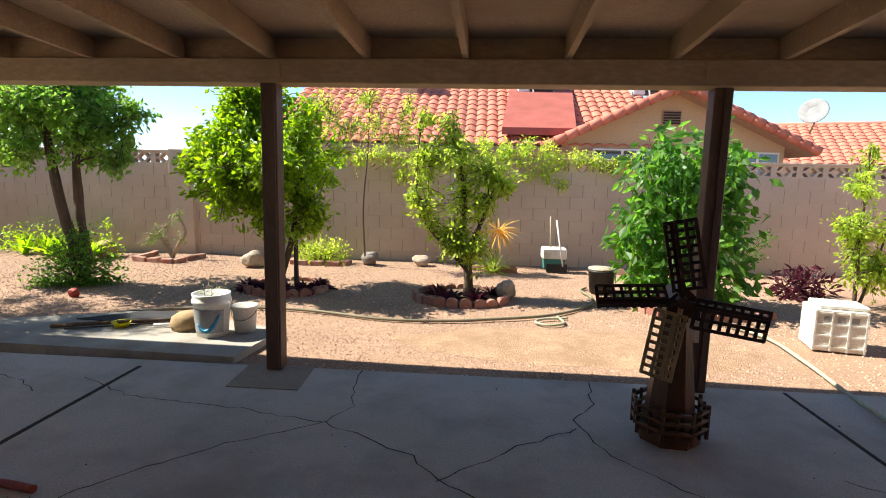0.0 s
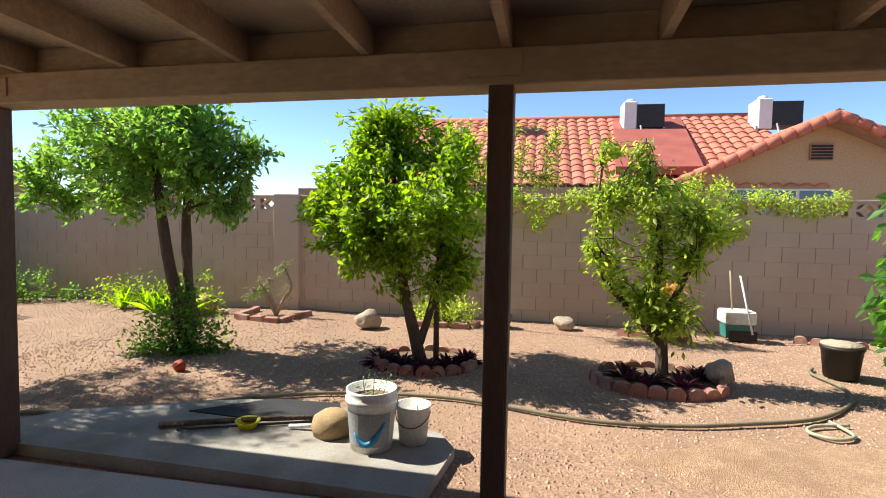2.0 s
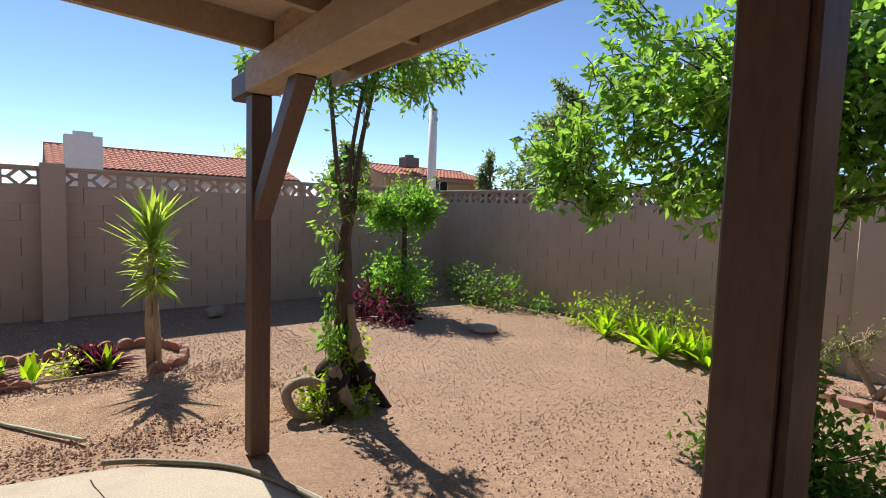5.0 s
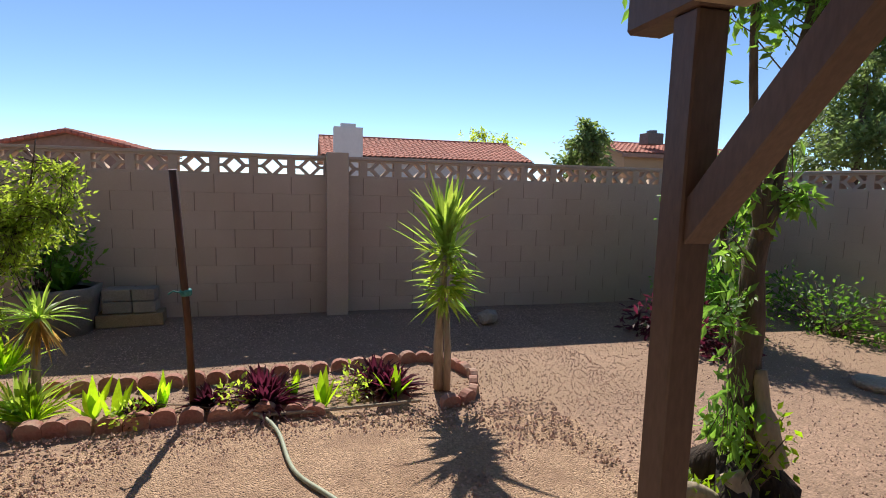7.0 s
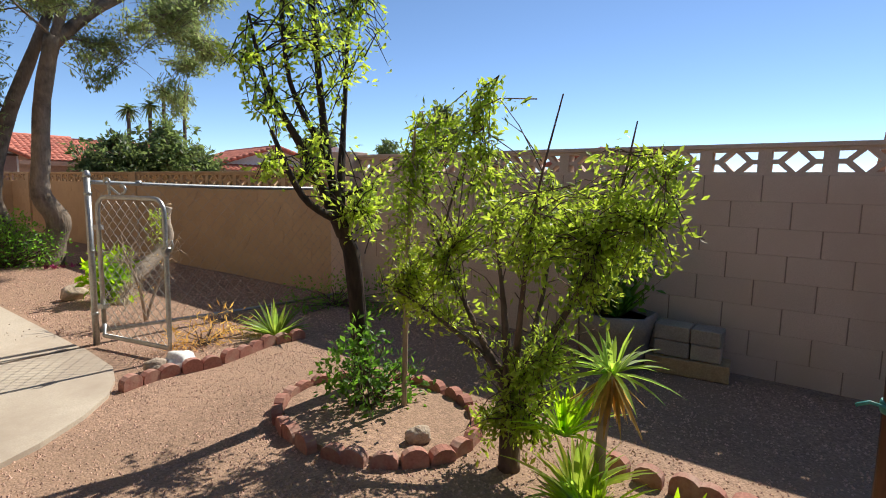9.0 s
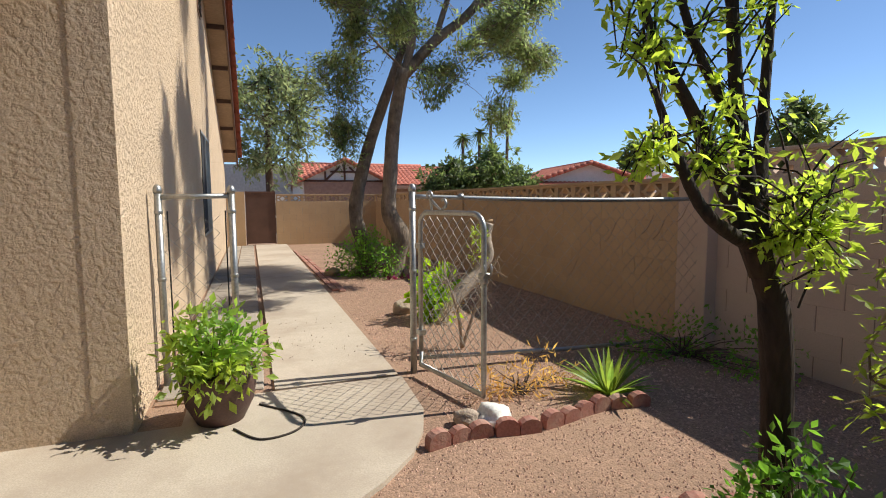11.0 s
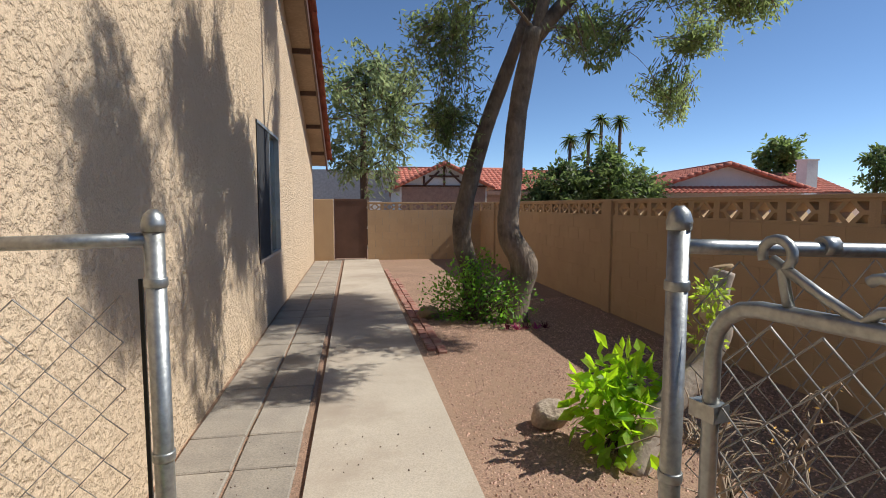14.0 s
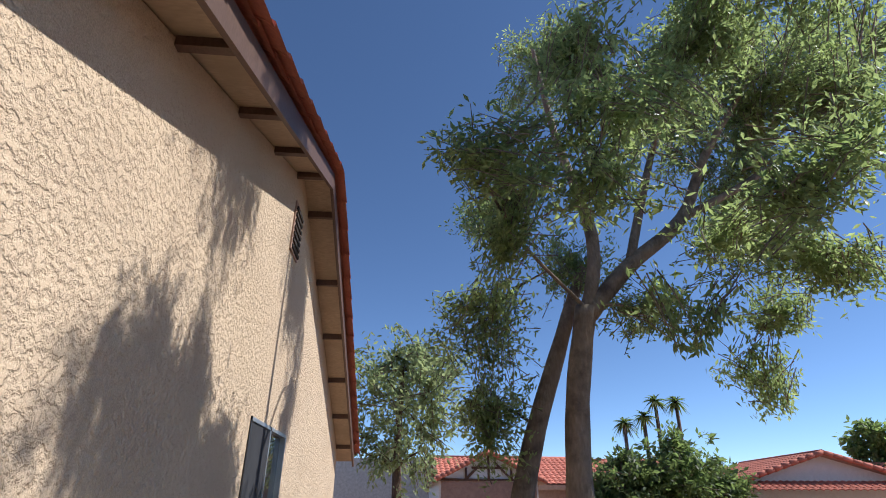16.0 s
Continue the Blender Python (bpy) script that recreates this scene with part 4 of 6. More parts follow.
# dragon plant by the north wall
rosette("spiky_plant", "yellow-green spiky plant by the wall", 0.15, 8.75, 46, 0.55, 0.035, M_YUCCA, 3, (0, 85), 0.4)
rosette("spiky_plant", "yellow-green spiky plant by the wall", 0.2, 8.72, 60, 0.4, 0.03, M_YUCDRY, 4, (-50, 60), 0.3, z=0.65)
bush("low_succulent", "bright green rounded low plant in a brick bed", [(-2.65, 8.95, 0.18, 0.24), (-2.4, 8.95, 0.16, 0.2), (-2.9, 8.95, 0.14, 0.2)], 1300, 0.055, M_LIME, "plant", 19)
bush("weeds", "weeds at the foot of the wall", [(4.0, 9.2, 0.15, 0.22), (4.2, 9.2, 0.35, 0.18), (4.4, 9.2, 0.6, 0.12), (3.7, 9.2, 0.1, 0.2)], 700, 0.06, M_DKLEAF, "plant", 20)
bush("purple_heart", "dark purple low plant", [(4.1, 7.7, 0.1, 0.26), (3.9, 7.6, 0.12, 0.2), (4.3, 7.8, 0.14, 0.22)], 420, 0.14, M_PURPLE, "plant", 21, 0.3, False)
for i, (x, y) in enumerate(((-2.9, 6.85), (-2.65, 6.75), (-2.2, 6.8), (-2.05, 7.0), (-2.4, 6.65), (-0.55, 6.85), (-0.1, 6.7), (0.1, 7.0), (-0.4, 6.65))):
    rosette("purple_heart", "dark purple trailing plant in a ring bed", x, y, 70, 0.27, 0.045, M_PURPLE, 30 + i, (5, 75), 0.45)
# bonsai-like bare shrub
tree("gnarled_shrub", "nearly leafless gnarled shrub in a brick bed", [[(-5.15, 8.9, 0.00, 0.035), (-5.0, 8.85, 0.22, 0.03), (-4.9, 8.9, 0.43, 0.022), (-4.98, 8.9, 0.65, 0.012), (-5.05, 8.9, 0.72, 0.008)],
     [(-5.15, 8.9, 0.03, 0.03), (-5.3, 8.9, 0.29, 0.022), (-5.42, 8.9, 0.51, 0.012)]],
     [(-5.0, 8.9, 0.75, 0.1), (-5.4, 8.9, 0.43, 0.14), (-5.3, 8.9, 0.32, 0.14), (-5.0, 8.9, 0.29, 0.15), (-5.5, 8.85, 0.3, 0.16), (-5.2, 8.85, 0.5, 0.16), (-5.05, 8.9, 0.62, 0.12)], 260, 6, 0.035, M_ASH, M_BARE, "shrub", 23, twig_r=0.005, bare=0.5)
# plants by the north-west corner
for i, (x, y) in enumerate(((-6.35, 8.6), (-6.6, 8.7), (-6.85, 8.6), (-7.2, 8.8), (-7.7, 8.85))):
    rosette("strap_leaf_plant", "bright green strap-leaved clump", x, y, 22, 0.5, 0.085, M_CITRUS, 40 + i, (35, 85), 0.25)
bush("weeds", "leafy weeds at the foot of the wall", [(-6.9, 8.95, 0.2, 0.3), (-6.2, 8.8, 0.12, 0.25), (-7.6, 9.0, 0.2, 0.3), (-8.2, 9.1, 0.15, 0.25), (-6.5, 9.2, 0.5, 0.1)], 1300, 0.06, M_CITRUS, "plant", 25)
bush("weeds", "dark leafy weeds in the corner", [(-10.0, 8.9, 0.22, 0.35), (-9.5, 9.0, 0.2, 0.3), (-10.6, 9.0, 0.3, 0.3), (-9.6, 9.25, 0.4, 0.12), (-9.0, 9.2, 0.1, 0.18)], 1300, 0.065, M_DKLEAF, "plant", 26)
tree("round_topiary_tree", "small dark green tree with a round crown over a round shrub", [[(-10.3, 7.7, 0, 0.045), (-10.3, 7.7, 0.6, 0.04), (-10.32, 7.7, 1.3, 0.03)]],
     [(-10.3, 7.7, 1.5, 0.46), (-10.7, 7.7, 1.36, 0.34), (-9.95, 7.7, 1.4, 0.32), (-10.3, 7.4, 1.35, 0.3)], 700, 10, 0.07, M_DKLEAF, M_BARK, seed=27)
bush("round_shrub", "round green shrub under a small tree", [(-10.3, 7.6, 0.5, 0.42), (-10.65, 7.6, 0.38, 0.36), (-9.95, 7.55, 0.36, 0.34), (-10.2, 7.4, 0.35, 0.35)], 2800, 0.065, M_DKLEAF, seed=28)
bush("purple_heart", "dark purple bed of plants", [(-9.9, 7.0, 0.1, 0.3), (-10.3, 6.9, 0.12, 0.28), (-9.5, 7.1, 0.1, 0.25)], 700, 0.12, M_PURPLE, "plant", 29, 0.3, False)
# old stump with a young tree growing out of it
CX, CY = -7.55, 5.29
stump_tree = tree("stump_tree", "old hollow stump with young feathery shoots growing from it",
     [[(CX, CY, -0.03, 0.17), (CX - 0.03, CY + 0.05, 0.22, 0.095), (CX - 0.02, CY, 0.6, 0.07), (CX, CY, 0.9, 0.058), (CX - 0.02, CY, 1.2, 0.048), (CX, CY + 0.05, 1.45, 0.035)],
      [(CX, CY + 0.03, 1.3, 0.03), (CX, CY + 0.1, 1.85, 0.02), (CX - 0.02, CY + 0.24, 2.5, 0.016), (CX - 0.1, CY + 0.35, 3.5, 0.008)], [(CX, CY, 1.3, 0.025), (CX, CY - 0.08, 1.7, 0.018), (CX, CY - 0.15, 2.5, 0.016), (CX + 0.15, CY - 0.2, 3.6, 0.008)],
      [(CX, CY, 1.3, 0.025), (CX + 0.02, CY + 0.02, 1.8, 0.016), (CX + 0.1, CY + 0.1, 2.45, 0.016), (CX + 0.35, CY + 0.25, 3.7, 0.008)]],
     [(CX, 5.28, 2.42, 0.26), (CX, 4.95, 2.4, 0.22), (CX, 5.6, 2.55, 0.28), (CX, 4.6, 2.32, 0.13), (CX, 5.85, 2.3, 0.18), (CX + 0.1, 6.25, 2.6, 0.25), (CX + 0.3, 5.6, 2.5, 0.25), (CX - 0.3, 5.4, 2.6, 0.25),
      (CX + 0.2, 5.0, 3.0, 0.4), (CX - 0.3, 5.4, 3.3, 0.45), (CX + 0.5, 5.6, 3.1, 0.4), (CX + 0.3, 5.2, 3.6, 0.5), (CX - 0.2, 5.9, 3.7, 0.45), (CX + 0.6, 5.4, 3.9, 0.45), (CX, 5.0, 3.9, 0.4),
      (CX + 0.7, 6.0, 3.4, 0.4), (CX + 0.1, 5.5, 4.2, 0.4), (CX, 5.15, 1.55, 0.13), (CX, 5.42, 1.5, 0.1), (CX, 5.12, 1.25, 0.12), (CX, 5.1, 0.95, 0.1), (CX + 0.1, 5.2, 0.42, 0.15)],
     1500, 10, 0.075, M_ASH, M_BARK, seed=31, aspect=0.34, droop=0.6, twig_r=0.004, tufts=4)
part("bare_root", tb(smooth_path([(0.15, -0.1, 0.1), (0.1, -0.32, 0.25), (0.1, -0.48, 0.2), (0.15, -0.42, 0.05), (0.2, -0.25, 0.02)]), [0.035] * 25, 8), M_BARE, stump_tree, "pale curled dead root")
part("bare_root", tb(smooth_path([(0.12, -0.15, 0.32), (0.24, -0.1, 0.12), (0.36, -0.02, -0.02)]), [0.05] * 7 + [0.035] * 6, 8), M_BARE, stump_tree, "pale split wood")
part("bare_root", tb(smooth_path([(0.05, 0.02, 0.75), (0.12, 0.02, 0.5), (0.16, 0.05, 0.35)]), [0.03] * 5 + [0.05] * 8, 8), M_BARE, stump_tree, "pale split wood")
for i, (dx, dy) in enumerate(((0.2, 0.15), (-0.05, 0.22), (0.22, -0.2), (-0.2, -0.1))):
    part("root", tb(smooth_path([(dx * 0.2, dy * 0.2, 0.3), (dx * 0.9, dy * 0.9, 0.15), (dx * 1.5, dy * 1.5, -0.03)]), [0.09] * 6 + [0.04] * 7, 8), M_BARKD, stump_tree)
bush("weeds", "weeds round the old stump", [(-7.4, 5.05, 0.06, 0.16), (-7.3, 5.25, 0.04, 0.15), (-7.5, 5.0, 0.15, 0.12), (-7.45, 5.3, 0.4, 0.14)], 700, 0.05, M_CITRUS, "plant", 33)

# yucca in the west bed
y = thing("yucca", pose(-9.28, 4.3, 0), "tall yucca with a spiky head on a bare stem", "plant")
part("stem", tb([(0, 0, 0), (0.02, -0.02, 0.35), (0.03, 0, 0.75), (0.03, 0.02, 1.3)], [0.042, 0.034, 0.03, 0.026], 10), M_BARE, y)
part("stem", tb([(0.03, 0.05, 0), (0.07, 0.04, 0.3), (0.07, 0.02, 0.6)], [0.03, 0.026, 0.022], 8), M_BARE, y)
v, f = blade_leaves(80, 0.42, 0.05, 5, (30, 88), 0.1, 0.28, 0.03)
raw("leaves", [p + Vector((0.03, 0.02, 0.98)) for p in v], f, M_YUCCA, y)
v, f = blade_leaves(120, 0.23, 0.042, 6, (-30, 35), 0.25, 0.42, 0.05)
raw("dry_leaves", [p + Vector((0.03, 0.02, 0.66)) for p in v], f, M_YUCCA, y)
for i, (x, yy) in enumerate(((-9.12, 3.45), (-9.15, 2.2), (-9.3, 2.42), (-9.35, 3.25), (-9.2, 3.95), (-9.25, 2.05))):
    rosette("canna", "bright green broad-leaved shoot", x, yy, 6, 0.27 if i != 3 else 0.18, 0.075, M_CITRUS, 60 + i, (50, 88), 0.1)
for i, (x, yy, s) in enumerate(((-9.2, 3.1, 0.3), (-9.35, 3.05, 0.28), (-9.3, 3.95, 0.26), (-9.45, 3.85, 0.26), (-9.3, 2.72, 0.18), (-9.2, 2.35, 0.15))):
    rosette("purple_plant", "dark red-purple spiky leaved plant", x, yy, 90, s * 1.15, 0.045, M_PURPLE, 70 + i, (15, 85), 0.35)
bush("weeds", "small weeds in the bed", [(-9.2, 2.9, 0.08, 0.12), (-9.1, 2.3, 0.05, 0.12), (-9.3, 3.7, 0.03, 0.15)], 350, 0.045, M_LIME, "plant", 36)
# fruit trees in the west
tree("peach_tree", "fruit tree with a black split trunk and sparse upright shoots",
     [[(-9.68, -0.1, 0, 0.075), (-9.62, -0.08, 0.5, 0.06), (-9.53, -0.05, 0.95, 0.055), (-9.45, -0.05, 1.15, 0.042), (-9.35, -0.1, 1.75, 0.025), (-9.25, -0.1, 2.7, 0.01)],
      [(-9.45, -0.05, 1.1, 0.04), (-9.2, -0.1, 1.6, 0.025), (-8.95, -0.1, 1.95, 0.015), (-8.85, -0.1, 2.3, 0.006)], [(-9.42, -0.05, 1.2, 0.04), (-9.55, -0.15, 1.75, 0.02), (-9.65, -0.2, 2.5, 0.008)],
      [(-9.4, -0.05, 1.2, 0.03), (-9.1, 0.0, 1.35, 0.02), (-8.9, 0.0, 1.7, 0.01)], [(-9.35, -0.08, 1.6, 0.02), (-9.1, -0.1, 2.0, 0.014), (-9.05, -0.1, 2.6, 0.006)]],
     [(-9.3, -0.1, 2.17, 0.26), (-9.6, -0.1, 2.4, 0.28), (-9.15, -0.1, 2.4, 0.25), (-8.92, -0.1, 1.8, 0.14), (-8.8, -0.1, 2.05, 0.14), (-9.3, -0.1, 1.65, 0.16), (-9.72, 0.0, 1.38, 0.22), (-9.5, 0.05, 1.25, 0.2),
      (-9.2, 0, 1.5, 0.15), (-8.85, 0.0, 1.5, 0.12), (-9.4, -0.1, 2.8, 0.3), (-9.8, -0.1, 2.8, 0.25), (-9.05, -0.1, 2.75, 0.2)],
     780, 11, 0.046, M_LIME, M_BARKD, droop=0.0, seed=37, aspect=0.42, bare=0.25, twig_r=0.005)
bush("ring_plants", "leafy low growth at the foot of a fruit tree", [(-9.45, 0.15, 0.2, 0.24), (-9.3, 0.1, 0.3, 0.15), (-9.65, 0.25, 0.12, 0.2), (-9.5, 0.1, 0.45, 0.12)], 900, 0.055, M_DKLEAF, "plant", 38)
tree("thin_sapling", "thin sapling stems in the ring bed", [[(-9.6, 0.35, 0, 0.02), (-9.6, 0.36, 0.6, 0.016), (-9.58, 0.4, 1.3, 0.012), (-9.5, 0.5, 1.75, 0.006)]],
     [(-9.6, 0.4, 1.18, 0.2), (-9.55, 0.5, 1.5, 0.2), (-9.6, 0.45, 0.8, 0.2), (-9.5, 0.65, 1.75, 0.16)], 190, 10, 0.042, M_LIME, M_BARE, droop=0.0, seed=39, aspect=0.42)
tree("almond_tree", "wide airy fruit tree with many thin stems and lime-green leaves",
     [[(-9.42, 1.22, -0.02, 0.06), (-9.45, 1.2, 0.25, 0.05), (-9.5, 1.15, 0.5, 0.03), (-9.58, 1.05, 0.9, 0.012), (-9.62, 0.92, 1.5, 0.005), (-9.6, 0.85, 2.0, 0.002)],
      [(-9.46, 1.19, 0.35, 0.028), (-9.55, 0.85, 0.75, 0.014), (-9.6, 0.55, 1.2, 0.008), (-9.58, 0.4, 1.75, 0.003)], [(-9.48, 1.2, 0.4, 0.028), (-9.55, 1.45, 0.85, 0.014), (-9.6, 1.62, 1.3, 0.008), (-9.55, 1.72, 1.72, 0.003)],
      [(-9.48, 1.2, 0.45, 0.022), (-9.35, 1.3, 0.95, 0.012), (-9.3, 1.38, 1.4, 0.006), (-9.3, 1.48, 1.82, 0.003)], [(-9.5, 1.15, 0.45, 0.02), (-9.45, 0.7, 0.7, 0.01), (-9.4, 0.35, 0.85, 0.004)],
      [(-9.5, 1.2, 0.4, 0.02), (-9.8, 1.2, 0.9, 0.01), (-9.95, 1.15, 1.5, 0.004)], [(-9.62, 0.6, 1.1, 0.008), (-9.65, 0.75, 1.6, 0.005), (-9.6, 0.98, 2.0, 0.002)]],
     [(-9.6, 0.85, 1.72, 0.16), (-9.58, 0.5, 1.5, 0.17), (-9.6, 1.05, 1.35, 0.2), (-9.6, 1.35, 1.2, 0.22), (-9.58, 1.6, 1.35, 0.2), (-9.6, 1.8, 1.25, 0.2), (-9.6, 1.85, 1.5, 0.12), (-9.55, 1.5, 0.95, 0.2),
      (-9.6, 0.8, 1.1, 0.2), (-9.5, 0.45, 0.9, 0.18), (-9.5, 0.75, 0.75, 0.18), (-9.6, 1.6, 1.05, 0.18), (-9.3, 1.3, 1.15, 0.18), (-9.95, 1.2, 1.25, 0.22), (-9.4, 1.25, 0.5, 0.2), (-9.38, 1.3, 0.28, 0.18),
      (-9.42, 1.42, 0.62, 0.18), (-9.4, 1.1, 0.2, 0.14), (-9.6, 0.9, 1.9, 0.08)],
     1000, 15, 0.045, M_LIME, M_BARK, droop=-0.1, seed=41, aspect=0.4, twig_r=0.004, bare=0.08, reach=0.38)
# spiky plants at the foot
for i, (x, yy, z, L) in enumerate(((-9.38, 1.6, 0.0, 0.4), (-9.25, 1.72, 0.0, 0.35), (-9.45, 1.5, 0.25, 0.35))):
    rosette("spiky_plant", "spiky strap-leaved plant under a tree", x, yy, 40, L, 0.035, M_CITRUS if i else M_YUCCA, 80 + i, (25, 85), 0.3, z=z)
d = thing("dracaena", pose(-9.42, 1.68, 0), "dracaena with dry leaves hanging under a green tuft", "plant")
part("stem", tb([(0, 0, 0), (-0.02, 0.0, 0.3), (-0.05, 0.02, 0.62)], [0.03, 0.026, 0.022], 8), M_BARE, d)
v, f = blade_leaves(44, 0.34, 0.03, 9, (5, 80), 0.35)
raw("leaves", [p + Vector((-0.05, 0.02, 0.6)) for p in v], f, M_YUCCA, d)
v, f = blade_leaves(40, 0.26, 0.03, 10, (-85, -40), 0.0)
raw("dry_leaves", [p + Vector((-0.05, 0.02, 0.58)) for p in v], f, M_YUCDRY, d)
rosette("agave", "spiky green agave by the fence", -10.08, -1.66, 40, 0.42, 0.05, M_YUCCA, 90, (15, 80), 0.2)
bush("dry_weeds", "dry orange weeds by the fence", [(-9.5, -1.9, 0.06, 0.2), (-9.8, -2.0, 0.05, 0.2), (-9.3, -1.95, 0.05, 0.15)], 420, 0.08, M_YUCDRY, "plant", 91, 0.15)
bush("weeds", "dark weeds at the foot of the wall", [(-11.3, -2.2, 0.1, 0.3), (-11.4, -1.6, 0.12, 0.3), (-10.9, -2.3, 0.08, 0.25)], 900, 0.05, M_DKLEAF, "plant", 92)

# olive tree in the side yard: the crown's clumps lie at several depths
def deepen(blobs):
    out = []
    for i, (x, y, z, r) in enumerate(blobs):
        k = (0.52, 0.72, 0.95, 1.1)[i % 4] if z > 3.2 else 1.0
        out.append((-8.36 + (x + 8.36) * k, -2.63 + (y + 2.63) * k, 1.82 + (z - 1.82) * k, r * k))
    return out


# the clumps after deepen() are added, mostly unseen, to shade the wall and walk
tree("olive_tree", "large olive tree with two trunks and a silvery crown",
     [[(-10.15, -7.9, -0.03, 0.195), (-10.25, -7.9, 0.4, 0.159), (-10.3, -7.9, 0.75, 0.183), (-10.1, -7.92, 1.15, 0.146), (-10.12, -7.9, 1.7, 0.128), (-10.2, -7.9, 2.7, 0.122), (-10.4, -7.9, 3.7, 0.116)],
      [(-9.82, -8.5, -0.03, 0.183), (-9.75, -8.5, 0.5, 0.146), (-9.6, -8.5, 1.2, 0.134), (-9.85, -8.5, 2.3, 0.116), (-10.2, -8.45, 3.3, 0.098), (-10.6, -8.4, 4.4, 0.061)],
      [(-10.4, -7.9, 3.6, 0.104), (-11.0, -7.95, 4.25, 0.091), (-11.8, -8.0, 4.95, 0.079), (-12.3, -8.0, 5.9, 0.055), (-13.2, -8.0, 7.2, 0.030)], [(-10.4, -7.9, 3.6, 0.085), (-10.6, -7.95, 4.6, 0.073), (-10.3, -8.0, 6.1, 0.049), (-10.1, -8.0, 7.7, 0.024)],
      [(-11.0, -7.95, 4.25, 0.061), (-11.5, -8.1, 5.6, 0.049), (-12.2, -8.2, 7.4, 0.024)], [(-11.8, -8.0, 4.95, 0.055), (-12.9, -8.0, 5.6, 0.043), (-14.2, -8.1, 6.6, 0.024), (-15.2, -8.1, 8.2, 0.012)]],
     deepen([(-9.2, -8.2, 6.27, 0.62), (-9.8, -8.2, 5.42, 0.55), (-9.35, -8.2, 3.66, 0.48), (-10.3, -8.2, 7.6, 0.7), (-11.3, -8.2, 6.74, 0.8), (-12.5, -8.2, 8.0, 0.9), (-13.8, -8.2, 7.7, 1.0), (-12.7, -8.2, 5.7, 0.6),
      (-14.0, -8.2, 5.75, 0.75), (-14.1, -8.2, 4.4, 0.45), (-11.3, -8.2, 3.78, 0.36), (-10.4, -8.2, 4.3, 0.36), (-11.8, -8.2, 3.5, 0.26), (-12.55, -8.2, 2.95, 0.32), (-9.45, -8.4, 2.7, 0.34), (-15.1, -8.2, 8.0, 0.9),
      (-11.1, -8.2, 8.4, 0.7), (-9.6, -8.2, 4.5, 0.42), (-9.35, -8.4, 2.4, 0.26), (-13.2, -8.2, 6.6, 0.6), (-15.0, -8.2, 6.6, 0.6), (-11.9, -7.6, 4.4, 0.3), (-12.9, -8.2, 3.9, 0.35), (-9.3, -8.6, 5.2, 0.4), (-10.8, -8.2, 5.3, 0.5), (-11.9, -8.2, 7.1, 0.7), (-14.6, -8.2, 7.2, 0.8), (-12.0, -8.2, 6.2, 0.6)]) + [(-11.0, -3.6, 5.9, 0.42), (-11.3, -4.7, 5.3, 0.45), (-12.0, -3.6, 6.6, 0.45), (-11.6, -5.1, 7.0, 0.5), (-10.6, -4.8, 6.3, 0.45), (-12.2, -5.7, 7.6, 0.5), (-11.5, -6.2, 6.2, 0.45), (-11.0, -5.2, 8.7, 0.5), (-10.6, -5.8, 8.1, 0.5), (-12.0, -6.6, 4.0, 0.4), (-12.3, -7.4, 4.4, 0.45)],
     9200, 14, 0.078, M_OLIVE, M_OLIVEB, seed=43, spread_y=1.2, aspect=0.34, reach=0.35, twig_r=0.006, droop=0.35, hang=True, tufts=9)
bush("low_shrub", "leafy shrub at the foot of the olive tree", [(-9.65, -8.05, 0.35, 0.42), (-10.0, -7.8, 0.3, 0.36), (-9.4, -8.2, 0.25, 0.35), (-9.8, -8.3, 0.6, 0.25)], 2600, 0.06, M_DKLEAF, seed=45)
for i in range(5):
    rosette("pink_flowers", "small pink flowering plants at the foot of the olive", -9.95 - 0.12 * i, -7.45 + 0.03 * (i % 2), 18, 0.1, 0.02, M_PINK if i % 2 else M_PURPLE, 95 + i, (20, 85), 0.2)
bush("leafy_shrub", "broad-leaved light green shrub beside the side walk", [(-9.7, -4.35, 0.25, 0.22), (-9.85, -4.4, 0.4, 0.18), (-9.6, -4.3, 0.4, 0.16), (-9.75, -4.3, 0.12, 0.2)], 420, 0.13, M_CITRUS, seed=47, aspect=0.5)
# pale sawn trunk
s = thing("sawn_trunk", pose(-9.9, -4.2, 0), "pale bent trunk sawn off at the top, with sprouts", "tree stump")
part("trunk", tb(smooth_path([(0.2, 0.1, -0.05), (0, 0, 0.22), (-0.32, -0.08, 0.5), (-0.47, -0.1, 0.72), (-0.42, -0.1, 0.9), (-0.47, -0.1, 1.1)]), [0.085] * 10 + [0.075] * 8 + [0.09] * 4 + [0.075] * 4, 10), M_STUMPW, s)
part("sawn_end", lathe(bmesh.new(), [(0.06, 0), (0.062, 0.02), (0.055, 0.028)], 12, pose(-0.475, -0.1, 1.105, 8, 10, 0)), M_STRAW, s)
bush("sprouts", "green sprouts on a sawn trunk", [(-10.22, -4.2, 0.95, 0.1), (-10.2, -4.2, 0.72, 0.1), (-10.18, -4.15, 1.02, 0.08)], 150, 0.055, M_LIME, "plant", 48, 0.5, False)
